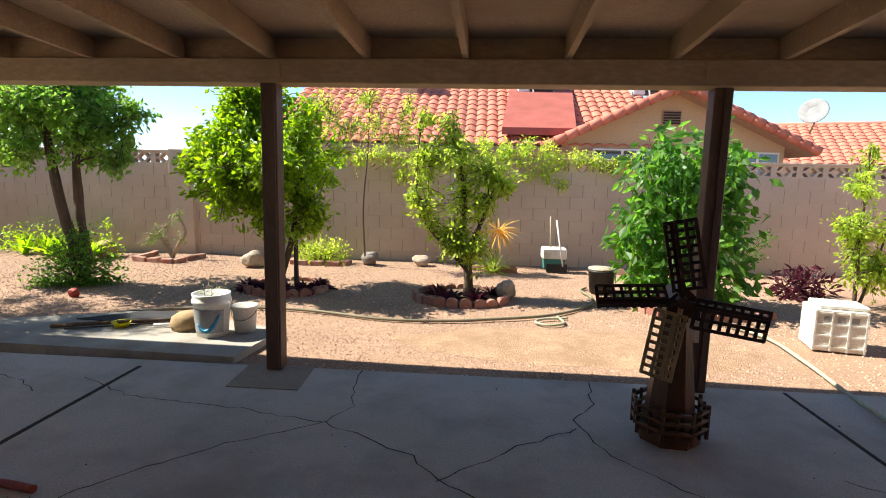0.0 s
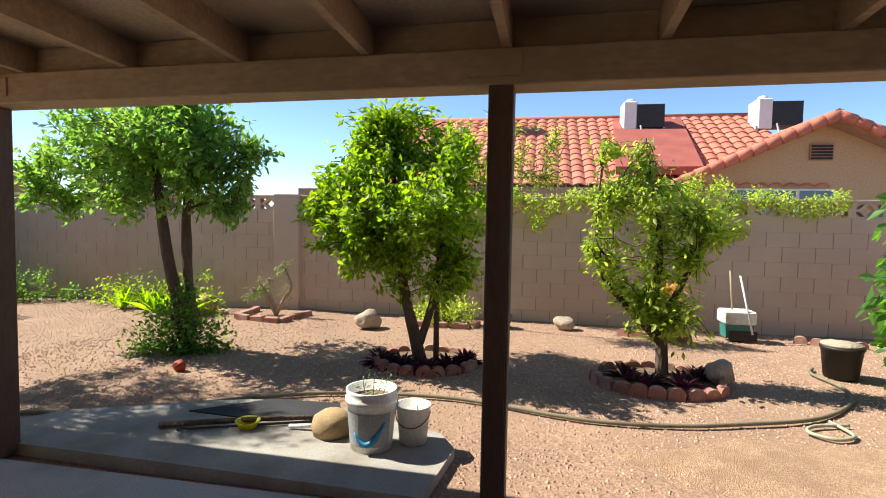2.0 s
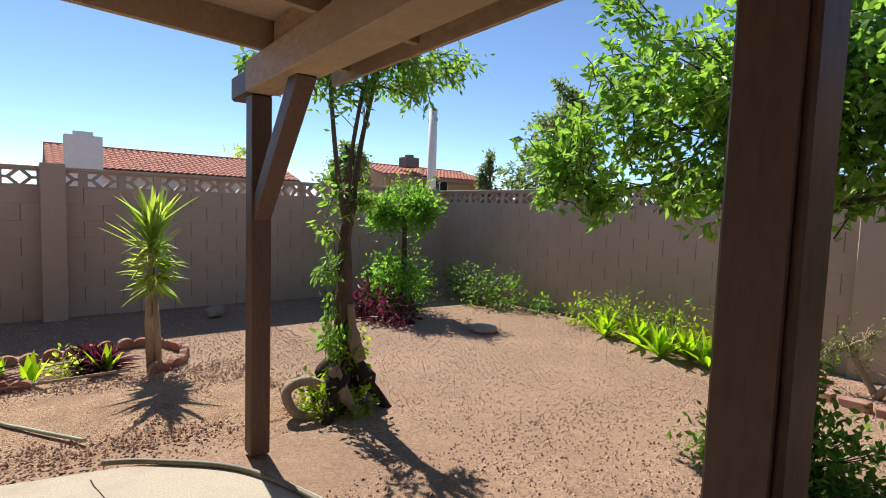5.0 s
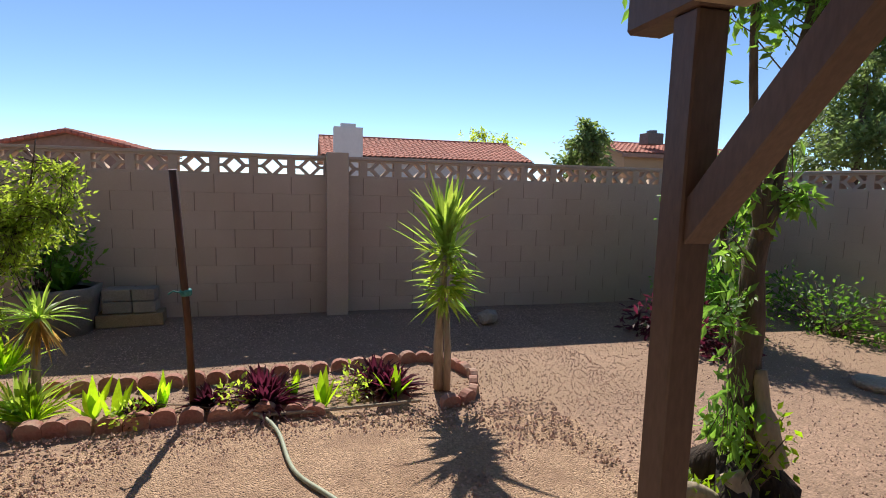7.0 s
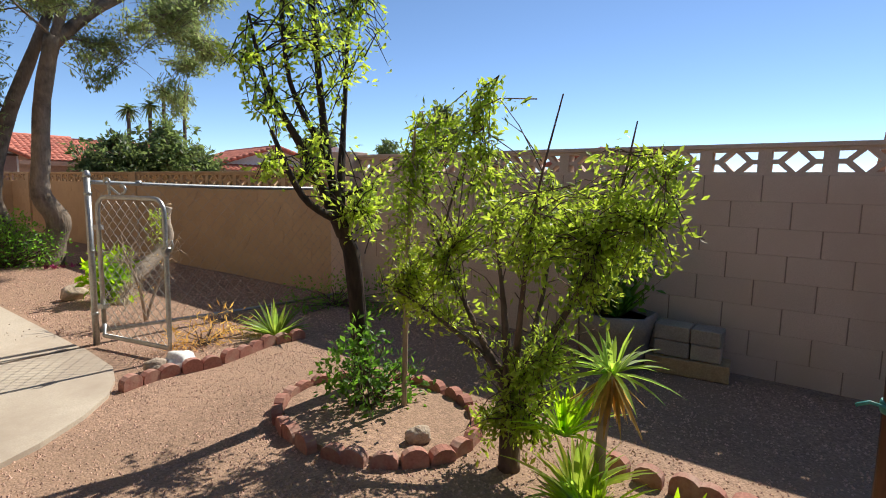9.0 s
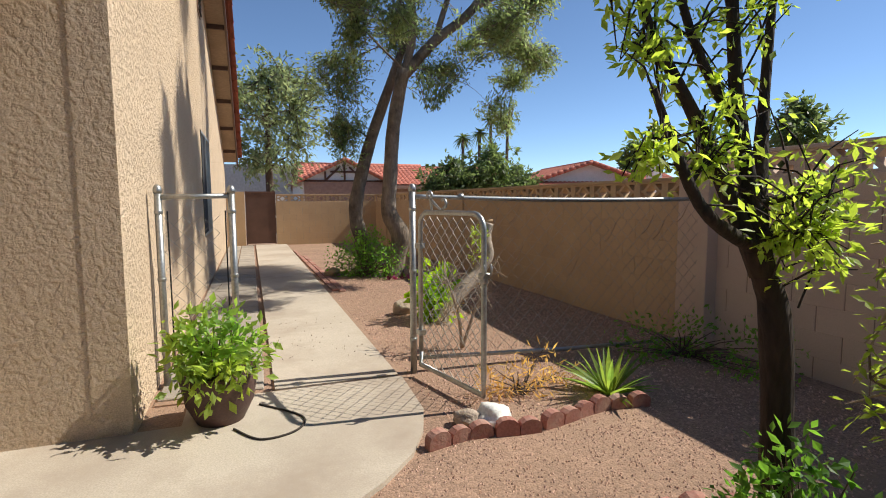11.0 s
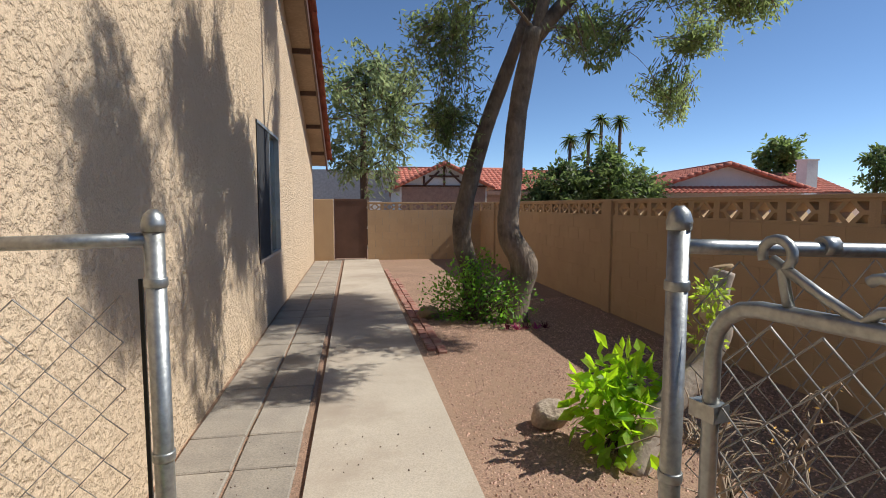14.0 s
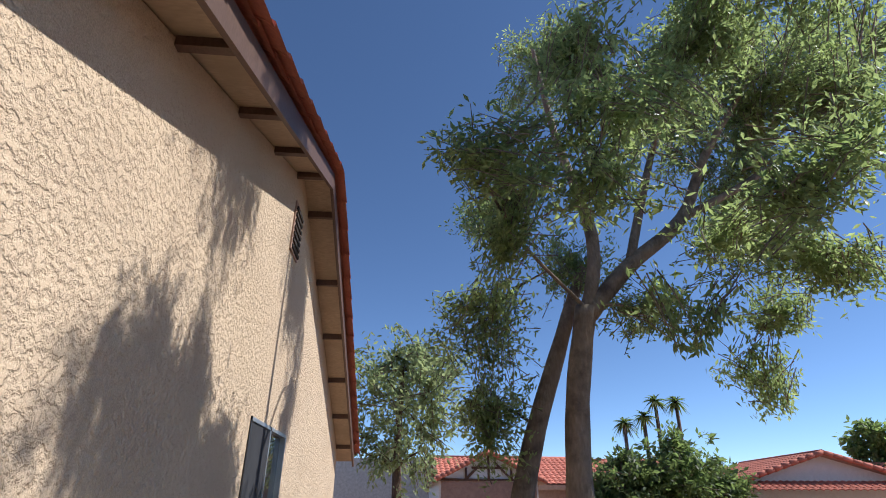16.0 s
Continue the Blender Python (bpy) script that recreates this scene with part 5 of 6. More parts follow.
# dead twiggy shrub behind the fence gate
dead = tree("dead_shrub", "dry leafless shrub behind the wire gate", [[(-9.55, -3.1, 0, 0.02), (-9.5, -3.1, 0.35, 0.014), (-9.35, -3.05, 0.75, 0.006)], [(-9.55, -3.1, 0, 0.018), (-9.7, -3.1, 0.4, 0.012), (-9.9, -3.1, 0.8, 0.005)]],
     [(-9.4, -3.1, 0.6, 0.25), (-9.75, -3.1, 0.6, 0.28), (-9.55, -3.1, 0.4, 0.25), (-9.3, -3.0, 0.3, 0.2)], 300, 1, 0.03, M_YUCDRY, M_BARE, "shrub", 49, bare=0.8, twig_r=0.005)
# pot plant at the house corner
p = thing("glazed_pot", pose(-7.52, -2.16, 0.008), "round brown glazed plant pot on the concrete", "pot")
part("body", lathe(bmesh.new(), [(0.14, 0), (0.2, 0.12), (0.225, 0.26), (0.235, 0.31), (0.215, 0.315), (0.2, 0.27)], 28), M_TERRA, p)
part("soil", lathe(bmesh.new(), [(0.2, 0.25), (0.2, 0.275)], 20), M_SOIL, p)
bush("potted_plant", "bushy yellow-green plant growing in a pot", [(-7.5, -2.12, 0.5, 0.22), (-7.4, -2.1, 0.58, 0.16), (-7.65, -2.1, 0.45, 0.18), (-7.5, -2.0, 0.38, 0.2), (-7.36, -2.05, 0.45, 0.14)], 850, 0.08, M_YUCCA, "plant", 51, 0.5)

# ---- trees and houses beyond the walls ----
def far_tree(name, label, x, y, h, r, crown_from, material, n=2600, size=0.28, seed=1, cone=False):
    rnd = random.Random(seed)
    blobs = []
    for i in range(16):
        t = i / 15
        z = crown_from + (h - crown_from) * t
        rr = r * (1 - 0.8 * t) if cone else r * math.sqrt(max(0.12, 1 - (2 * t - 0.9) ** 2))
        a = rnd.uniform(0, math.tau)
        blobs.append((x + math.cos(a) * rr * 0.55, y + math.sin(a) * rr * 0.55, z, rr * 0.55 + 0.2))
    return tree(name, label, [[(x, y, -0.1, 0.02 * h + 0.08), (x + 0.1, y, h * 0.5, 0.015 * h + 0.03), (x, y, h * 0.92, 0.04)]], blobs, n // 7, 12, size * 1.15, material, M_BARK, seed=seed, twig_r=0.02, reach=0.7, tufts=5)


far_tree("pine_tree", "tall grey-green pine beyond the wall", -30.5, 36, 11.2, 4.4, 3.2, M_PINE, 5200, 0.4, 101, True)
far_tree("pine_tree", "small dark pine beyond the wall", -30, 28, 5.4, 1.0, 2.5, M_PINE, 900, 0.25, 102, True)
far_tree("pine_tree", "dark pine beyond the wall", -30, 17.2, 4.8, 1.2, 2.0, M_PINE, 1300, 0.3, 103)
far_tree("yellow_tree", "pale yellow flowering tree beyond the roofs", -42, 16, 5.2, 2.0, 2.5, M_LIME, 1200, 0.25, 104)
far_tree("street_tree", "grey-green street tree beyond the gate", -8.6, -21.5, 6.8, 3.1, 2.9, M_GREY, 4600, 0.2, 105)
far_tree("hedge_tree", "big rounded dark green shrub beyond the wall", -19.0, -28, 3.6, 1.9, 0.6, M_PINE, 2600, 0.3, 106)
far_tree("hedge_tree", "big rounded dark green shrub beyond the wall", -21.5, -28, 4.3, 2.2, 0.6, M_PINE, 3000, 0.3, 107)
far_tree("hedge_tree", "big rounded dark green shrub beyond the wall", -24.0, -28.5, 3.4, 1.7, 0.6, M_PINE, 2200, 0.3, 108)
far_tree("pine_tree", "dark pine behind the roofs", -40.2, -37, 6.4, 1.5, 3.4, M_PINE, 1400, 0.4, 109)
far_tree("pine_tree", "dark pine behind the roofs", -53, -40, 6.4, 1.9, 3.0, M_PINE, 1200, 0.4, 110)
far_tree("pine_tree", "dark pine behind the roofs", -33, -17.5, 6.3, 1.6, 3.0, M_PINE, 1300, 0.35, 111)
for i, (x, h) in enumerate(((-29.0, 7.9), (-30.9, 8.5), (-32.2, 9.9), (-34.2, 9.9))):
    o = thing("palm_tree", pose(x, -50, 0), "far tall fan palm beyond the roofs", "palm", "far fan palms")
    part("trunk", tb([(0, 0, 0), (0.1, 0, h * 0.5), (0, 0, h)], [0.22, 0.18, 0.16], 8), M_BARK, o)
    v, f = blade_leaves(60, 1.3, 0.22, 120 + i, (-50, 70), 0.5)
    raw("fronds", [q + Vector((0, 0, h)) for q in v], f, M_PINE, o)


def gable_house(name, label, m, w, d, wall_h, rise, wall_mat, over=0.5, ridge_along_x=True, cols=None, rows=12, windows=()):
    """A house with stucco walls, gable ends and a barrel-tiled roof; the front faces -y of its own frame."""
    ob = thing(name, m, label, "house")
    bm = bmesh.new()
    box(bm, -w / 2, w / 2, 0, d, -0.2, wall_h)
    part("wall", bm, wall_mat, ob)
    hw, hd = w / 2 + over, d / 2 + over
    drop = 0.0
    if ridge_along_x:
        sl = rise / (d / 2)
        ze = wall_h - sl * over
        for s in (-1, 1):
            o = Vector((-hw, d / 2 + s * hd, ze + 0.1))
            up = Vector((0, -s * hd, sl * hd))
            tiled_slope(ob, o, (1, 0, 0), up, 2 * hw, up.length, cols or int(2 * hw / 0.3), rows)
            bm = bmesh.new()
            q = [bm.verts.new(p) for p in ((-hw, d / 2 + s * hd, ze), (hw, d / 2 + s * hd, ze), (hw, d / 2, ze + sl * hd), (-hw, d / 2, ze + sl * hd))]
            q2 = [bm.verts.new(v.co + Vector((0, 0, 0.1))) for v in q]
            bm.faces.new(q)
            bm.faces.new(q2[::-1])
            for i in range(4):
                bm.faces.new((q[i], q[(i + 1) % 4], q2[(i + 1) % 4], q2[i]))
            part("roof_deck", bm, M_NTRIM, ob)
            part("fascia", bx(-hw, hw, d / 2 + s * hd - 0.03, d / 2 + s * hd + 0.03, ze - 0.16, ze + 0.1), M_NTRIM, ob)
        for s in (-1, 1):
            bm = bmesh.new()
            a = [bm.verts.new((s * w / 2 + dx, yy, zz)) for dx in (0, -s * 0.15) for yy, zz in ((0, wall_h), (d, wall_h), (d / 2, wall_h + rise))]
            bm.faces.new(a[:3])
            bm.faces.new(a[3:])
            part("gable", bm, wall_mat, ob)
        part("ridge_tiles", tb([(-hw, d / 2, ze + sl * hd + 0.15), (hw, d / 2, ze + sl * hd + 0.15)], 0.11, 8), M_TILE, ob)
    else:
        sl = rise / (w / 2)
        ze = wall_h - sl * over
        for s in (-1, 1):
            o = Vector((s * hw, -over, ze + 0.1))
            up = Vector((-s * hw, 0, sl * hw))
            tiled_slope(ob, o, (0, 1, 0), up, d + 2 * over, up.length, cols or int((d + 2 * over) / 0.3), rows)
            bm = bmesh.new()
            q = [bm.verts.new(p) for p in ((s * hw, -over, ze), (s * hw, d + over, ze), (0, d + over, ze + sl * hw), (0, -over, ze + sl * hw))]
            q2 = [bm.verts.new(v.co + Vector((0, 0, 0.1))) for v in q]
            bm.faces.new(q)
            bm.faces.new(q2[::-1])
            for i in range(4):
                bm.faces.new((q[i], q[(i + 1) % 4], q2[(i + 1) % 4], q2[i]))
            part("roof_deck", bm, M_NTRIM, ob)
            n = 12
            a, b = Vector((s * hw, -over - 0.02, ze + 0.12)), Vector((0, -over - 0.02, ze + sl * hw + 0.12))
            for i in range(n):
                part("rake_tile", tb([a.lerp(b, i / n), a.lerp(b, (i + 1.06) / n)], [0.13, 0.105], 8), M_TILE, ob)
        for yy in (0, d):
            bm = bmesh.new()
            t = 0.15 if yy == 0 else -0.15
            a = [bm.verts.new((xx, yy + dy, zz)) for dy in (0, t) for xx, zz in ((-w / 2, wall_h), (w / 2, wall_h), (0, wall_h + rise))]
            bm.faces.new(a[:3])
            bm.faces.new(a[3:])
            for i in range(3):
                bm.faces.new((a[i], a[(i + 1) % 3], a[3 + (i + 1) % 3], a[3 + i]))
            part("gable", bm, wall_mat, ob)
        part("ridge_tiles", tb([(0, -over, ze + sl * hw + 0.15), (0, d + over, ze + sl * hw + 0.15)], 0.11, 8), M_TILE, ob)
    for x0, x1, z0, z1 in windows:
        fr = part("window", bx(x0, x1, -0.05, 0.0, z0, z1), M_WHITE, ob, "white framed window")
        n = max(2, round((x1 - x0) / 0.7))
        for i in range(n):
            a = x0 + (x1 - x0) * i / n
            part("pane", bx(a + 0.04, a + (x1 - x0) / n - 0.04, -0.06, -0.051, z0 + 0.05, z1 - 0.05), M_GLASS, fr)
    return ob


# neighbour to the north: long main roof and a gabled wing
nb = gable_house("neighbour_house", "peach stucco house with a red barrel-tile roof", pose(-0.6, 16.0, 0), 10.6, 8.6, 2.5, 2.3, M_NSTUCCO, 0.5, True, 36, 13)
wing = gable_house("neighbour_wing", "gabled peach stucco wing with clay rake tiles and a louvre", pose(5.05, 15.5, 0), 5.9, 9.0, 2.45, 1.35, M_NSTUCCO, 0.55, False, 30, 9,
                   windows=((-2.1, 0.25, 1.3, 2.32), (1.7, 2.8, 1.3, 2.3)))
part("louvre_frame", bx(-0.32, 0.18, -0.04, -0.001, 2.98, 3.36), M_NTRIM, wing)
for i in range(5):
    part("louvre_slat", bx(-0.29, 0.15, -0.06, -0.04, 3.0 + i * 0.07, 3.045 + i * 0.07), M_DARK, wing)
bm = bmesh.new()
q = [(0.45, 15.6, 2.66), (2.5, 15.6, 2.66), (3.0, 20.2, 4.75), (0.9, 20.2, 4.75)]
lo = [bm.verts.new(p) for p in q]
hi = [bm.verts.new((a, b, c + 0.2)) for a, b, c in q]
bm.faces.new(hi)
bm.faces.new(lo[::-1])
for i in range(4):
    bm.faces.new((lo[i], lo[(i + 1) % 4], hi[(i + 1) % 4], hi[i]))
bmesh.ops.recalc_face_normals(bm, faces=bm.faces)
tagged(mesh_ob("roof_valley", bm, M_FLATROOF), "flat red felt strip between two tiled roofs", "roof", "", "structure")
ch = thing("chimney", pose(-2.65, 19.2, 3.6), "square tan stucco chimney on the tiled roof", "chimney")
part("stack", bx(-0.3, 0.3, -0.3, 0.3, 0, 1.75), M_NSTUCCO, ch)
part("cap", bx(-0.34, 0.34, -0.34, 0.34, 1.75, 1.85), M_NTRIM, ch)
for x, yy in ((1.65, 19.3), (5.45, 19.3)):
    ac = thing("roof_cooler", pose(x, yy, 4.25), "white and grey roof-top air conditioner on a stand", "air conditioner", "roof coolers")
    part("fan_box", bx(-0.6, -0.2, -0.4, 0.4, 0.05, 0.95, bevel=0.03), M_WHITE, ac)
    part("coil_box", bx(-0.2, 0.6, -0.4, 0.4, 0.15, 0.85), M_PLASTB, ac, "dark grille box")
    part("cap", lathe(bmesh.new(), [(0.14, 0.95), (0.14, 1.05), (0.05, 1.1)], 12, pose(-0.35, 0, 0)), M_WHITE, ac)
    for sx in (-0.6, 0.6):
        part("stand_leg", bx(sx - 0.03, sx + 0.03, -0.38, -0.32, -0.5, 0.15), M_STEEL, ac)
    part("pipe", tb(smooth_path([(-0.1, -0.42, 0.2), (0.0, -0.5, -0.2), (0.1, -0.6, -0.5)]), 0.03, 6), M_WHITE, ac)
di = thing("satellite_dish", pose(8.35, 15.0, 3.0), "grey satellite dish on the roof edge", "satellite dish")
part("reflector", lathe(bmesh.new(), [(0.02, 0), (0.14, 0.02), (0.27, 0.07), (0.33, 0.11), (0.31, 0.12), (0.14, 0.04)], 24, pose(0, 0, 0.3, 70, -30, -30)), M_GREYB, di)
part("arm", tb([(0, 0, 0.3), (0, -0.05, 0), (0, 0.1, -0.2)], 0.025, 6), M_STEEL, di)
gable_house("far_house", "white house with a red tile roof", pose(17, 22.5, 0, 0, 0, -20), 11, 8, 2.4, 1.8, M_WHITE, 0.5, True, 30, 12)
bm = bmesh.new()
box(bm, -7.9, -5.9, 15.2, 17.5, -0.1, 2.25)
tagged(mesh_ob("flat_roof_annex", bm, M_NTRIM), "low tan flat-roofed annex beside the house", "building")
# houses to the west
gable_house("west_house", "house with a long red tile roof", pose(-36, 10.6, 0, 0, 0, 90), 12.0, 8.5, 2.9, 1.25, M_WHITE, 0.4, True, 40, 12)
c = thing("white_chimney", pose(-34.6, 5.6, 0), "broad white chimney rising beside a tiled roof", "chimney")
part("stack", bx(-0.5, 0.5, -0.75, 0.75, 0, 4.35), M_WHITE, c)
part("cap", bx(-0.3, 0.3, -0.4, 0.4, 4.35, 4.55), M_WHITE, c)
gable_house("west_house", "low house with a red gable roof", pose(-36, -8, 0, 0, 0, 90), 6.0, 8, 2.75, 0.75, M_NTRIM, 0.4, False, 24, 9)
gable_house("west_house", "tan house with a red tile roof and windows", pose(-36, 28.3, 0, 0, 0, 90), 9.5, 7, 3.8, 0.8, M_NSTUCCO, 0.5, True, 30, 9, windows=((-0.7, 0.9, 2.7, 3.6),))
c = thing("roof_cooler", pose(-37, 26.2, 4.5), "dark metal roof-top cooler on a house", "air conditioner")
part("body", bx(-0.5, 0.5, -0.6, 0.6, 0, 0.75, bevel=0.03), M_ROCKD, c)
part("cap", bx(-0.3, 0.3, -0.2, 0.2, 0.75, 0.95), M_ROCKD, c)
c = thing("utility_pole", pose(-17.5, 13.6, 0), "slim white pole beyond the wall", "pole")
part("shaft", tb([(0, 0, 0), (0, 0, 2.4), (0, 0, 4.6)], [0.155, 0.145, 0.13], 14), M_WHITE, c)
part("bracket", bx(-0.2, 0.2, -0.04, 0.04, 4.2, 4.3), M_STEEL, c)
# houses to the south
ht = gable_house("half_timbered_house", "half-timbered white gable house with a red roof", pose(-13.4, -32, 0, 0, 0, 180), 5.2, 8, 2.6, 1.25, M_WHITE, 0.4, False, 26, 8)
gable_house("south_house", "long low house with a red roof", pose(-15.8, -35, 0, 0, 0, 180), 9.0, 8, 2.5, 1.5, M_NTRIM, 0.4, True, 30, 10)
for x0, z0, x1, z1 in ((-2.6, 2.62, 2.6, 2.62), (-1.2, 2.6, -1.2, 3.2), (0, 2.6, 0, 3.8), (1.2, 2.6, 1.2, 3.2), (-1.2, 2.65, -0.3, 3.5), (1.2, 2.65, 0.3, 3.5), (-0.9, 3.2, 0.9, 3.2)):
    part("timber", tb([(x0, -0.05, z0), (x1, -0.05, z1)], 0.08, 4), M_POST, ht)
part("lower_wall", bx(-2.5, 2.5, -0.06, -0.02, 0, 2.55), M_NTRIM, ht, "dull red lower wall")
hs = gable_house("south_west_house", "white gabled house with a red tile roof", pose(-28.9, -28, 0, 0, 0, 168), 8.4, 9, 2.35, 1.35, M_WHITE, 0.5, False, 30, 11)
tiled_slope(hs, (-4.6, -1.5, 2.1), (1, 0, 0), (0, 1.5, 0.42), 9.2, 1.5, 30, 4)
gable_house("long_house", "long low house with a red tile roof", pose(-36.5, -33, 0, 0, 0, 168), 9.0, 8, 2.4, 1.3, M_WHITE, 0.5, True, 30, 10)
gable_house("long_house", "long low house with a red tile roof", pose(-24.5, -38, 0, 0, 0, 175), 7.0, 8, 2.6, 1.5, M_NTRIM, 0.5, True, 24, 9)
c = thing("chimney", pose(-36.6, -30.5, 0), "white stucco chimney on a red roof", "chimney")
part("stack", bx(-0.4, 0.4, -0.4, 0.4, 0, 4.3), M_WHITE, c)
part("cap", bx(-0.45, 0.45, -0.45, 0.45, 4.3, 4.4), M_WHITE, c)
tagged(mesh_ob("grey_building", bx(-16, -4, -52, -45, -0.2, 4.4), M_GREYB), "long plain grey commercial building", "building")
tagged(mesh_ob("field_fence", bx(-9.4, -7.4, -26.1, -26, -0.1, 1.7), M_WHITE), "pale panel fence beyond the gate", "fence")

# ---- chain-link fence and gate ----
def mesh_wire(x0, x1, z0, z1, step=0.062, r=0.0024):
    """Chain-link cloth in the xz plane: zigzag wires that hook into one another."""
    bm = bmesh.new()
    n = int((x1 - x0) / step)
    m = int((z1 - z0) / step)
    for i in range(n):
        pts = []
        for j in range(m + 1):
            s = 1 if j % 2 else 0
            flip = 1 - s if i % 2 else s
            x = x0 + step * (i + flip)
            pts.append((x, 0.003 * (1 if (i + j) % 2 else -1), z0 + (z1 - z0) * j / m))
        tube(bm, pts, r, 3, cap=False)
    return bm


def pipe_post(parent, x, h, r=0.026, y=0.0):
    p = part("post", tb([(x, y, -0.05), (x, y, h)], r, 14), M_STEEL, parent)
    part("cap", lathe(bmesh.new(), [(r * 1.15, h - 0.01), (r * 1.2, h + 0.012), (r * 0.95, h + 0.035), (r * 0.4, h + 0.05)], 14, Matrix.Translation((x, y, 0))), M_STEEL, p)
    for z in (0.25, h * 0.55, h - 0.16):
        part("band", lathe(bmesh.new(), [(r * 1.12, z), (r * 1.18, z + 0.004), (r * 1.18, z + 0.022), (r * 1.12, z + 0.026)], 14, Matrix.Translation((x, y, 0))), M_STEEL, p)
    return p


f1 = thing("chain_link_fence", pose(-8.93, -2.62, 0, 0, 0, 176), "galvanised chain-link fence with a top rail", "fence")
pipe_post(f1, 0, 1.45)
part("top_rail", tb(smooth_path([(0, 0, 1.4), (0.9, 0.0, 1.375), (1.8, 0, 1.365), (2.85, 0, 1.37)]), 0.019, 10), M_STEEL, f1)
part("bottom_rail", tb([(0, 0.02, 0.1), (1.4, 0.02, 0.06), (2.85, 0.02, 0.05)], 0.018, 8), M_STEEL, f1)
part("wire_mesh", mesh_wire(0.04, 2.84, 0.06, 1.36), M_WIRE, f1)
part("sleeve", tb([(0.38, 0, 1.396), (0.42, 0, 1.396)], 0.026, 10), M_STEEL, f1)
for i in range(10):
    rr = random.Random(i)
    x = rr.uniform(0.3, 2.6)
    z = rr.uniform(0.4, 1.2)
    part("dead_tendril", tb(smooth_path([(x, 0.01, z), (x + 0.06, 0.015, z + 0.05), (x + 0.11, 0.0, z + 0.17)]), 0.003, 4), M_BARE, f1)
f2 = thing("short_fence", pose(-7.12, -2.93, 0, 0, 0, 184), "short chain-link panel between two posts by the wall", "fence")
pipe_post(f2, 0.0, 1.44, 0.025)
pipe_post(f2, 0.49, 1.44)
part("top_rail", tb([(0, 0, 1.4), (0.49, 0, 1.41)], 0.019, 10), M_STEEL, f2)
part("wire_mesh", mesh_wire(0.03, 0.46, 0.1, 1.26), M_WIRE, f2)
part("tension_bar", bx(0.44, 0.45, 0.02, 0.03, 0.1, 1.3), M_FRAMEB, f2)
part("tension_bar", bx(0.05, 0.06, 0.02, 0.03, 0.1, 1.3), M_FRAMEB, f2)
gt = thing("wire_gate", pose(-8.955, -2.55, 0, 0, 0, 103), "open galvanised chain-link gate with rounded corners", "gate")
W, B, T, R = 0.83, 0.08, 1.28, 0.11
loop = [(0.03, 0, B + R)] + [(0.03, 0, T - R)] + [(0.03 + R - R * math.cos(a), 0, T - R + R * math.sin(a)) for a in (0.4, 0.8, 1.2, 1.57)] + [(W - R, 0, T)] + \
       [(W - R + R * math.sin(a), 0, T - R + R * math.cos(a)) for a in (0.4, 0.8, 1.2, 1.57)] + [(W, 0, B + R), (W, 0, B), (0.03, 0, B), (0.03, 0, B + R)]
part("frame", tb(loop, 0.019, 10), M_STEEL, gt)
part("wire_mesh", mesh_wire(0.06, W - 0.02, B + 0.01, T - 0.03, 0.052, 0.0034), M_WIRE, gt)
latch = part("latch", bx(W - 0.025, W + 0.03, -0.03, 0.03, 0.86, 0.90, bevel=0.005), M_STEEL, gt, "fork latch")
for sy in (-0.028, 0.028):
    part("prong", tb(smooth_path([(W - 0.01, sy, 0.88), (W + 0.03, sy, 0.885), (W + 0.045, sy, 0.92), (W + 0.035, sy, 0.955)]), 0.008, 8), M_STEEL, latch)
part("latch_collar", lathe(bmesh.new(), [(0.024, 0.83), (0.028, 0.835), (0.028, 0.875), (0.024, 0.88)], 12, Matrix.Translation((W, 0, 0))), M_STEEL, gt)
def curl(cx, cz, r, a0, a1):
    return [(cx + r * math.cos(a0 + (a1 - a0) * k / 10), 0.0, cz + r * math.sin(a0 + (a1 - a0) * k / 10)) for k in range(11)]


part("scroll", tb([(0.2, 0, 1.295)] + curl(0.17, 1.40, 0.032, -1.2, 3.6), 0.011, 8), M_STEEL, gt, "curled steel strap")
part("scroll", tb([(0.16, 0, 1.39), (0.26, 0, 1.33), (0.33, 0, 1.292)] + curl(0.36, 1.345, 0.03, -1.6, 2.4), 0.011, 8), M_STEEL, gt, "curled steel strap")
part("hinge", bx(-0.01, 0.06, -0.025, 0.025, 0.32, 0.36), M_STEEL, gt)
part("hinge", bx(-0.01, 0.06, -0.025, 0.025, 1.0, 1.04), M_STEEL, gt)
# ---- scalloped edging ----
def edger_mesh():
    bm = bmesh.new()
    pts = [(-0.07, -0.05)] + [(-0.07 * math.cos(a), 0.055 + 0.05 * math.sin(a)) for a in (0, 0.5, 1.05, 1.57, 2.1, 2.64, 3.1416)] + [(0.07, -0.05)]
    fr = [bm.verts.new((x, -0.03, z)) for x, z in pts]
    bk = [bm.verts.new((x, 0.03, z)) for x, z in pts]
    bm.faces.new(fr)
    bm.faces.new(bk[::-1])
    for i in range(len(pts)):
        j = (i + 1) % len(pts)
        bm.faces.new((fr[j], fr[i], bk[i], bk[j]))
    me = bpy.data.meshes.new("scallop")
    bm.to_mesh(me)
    bm.free()
    me.materials.append(M_EDGER)
    return me


SCALLOP = edger_mesh()


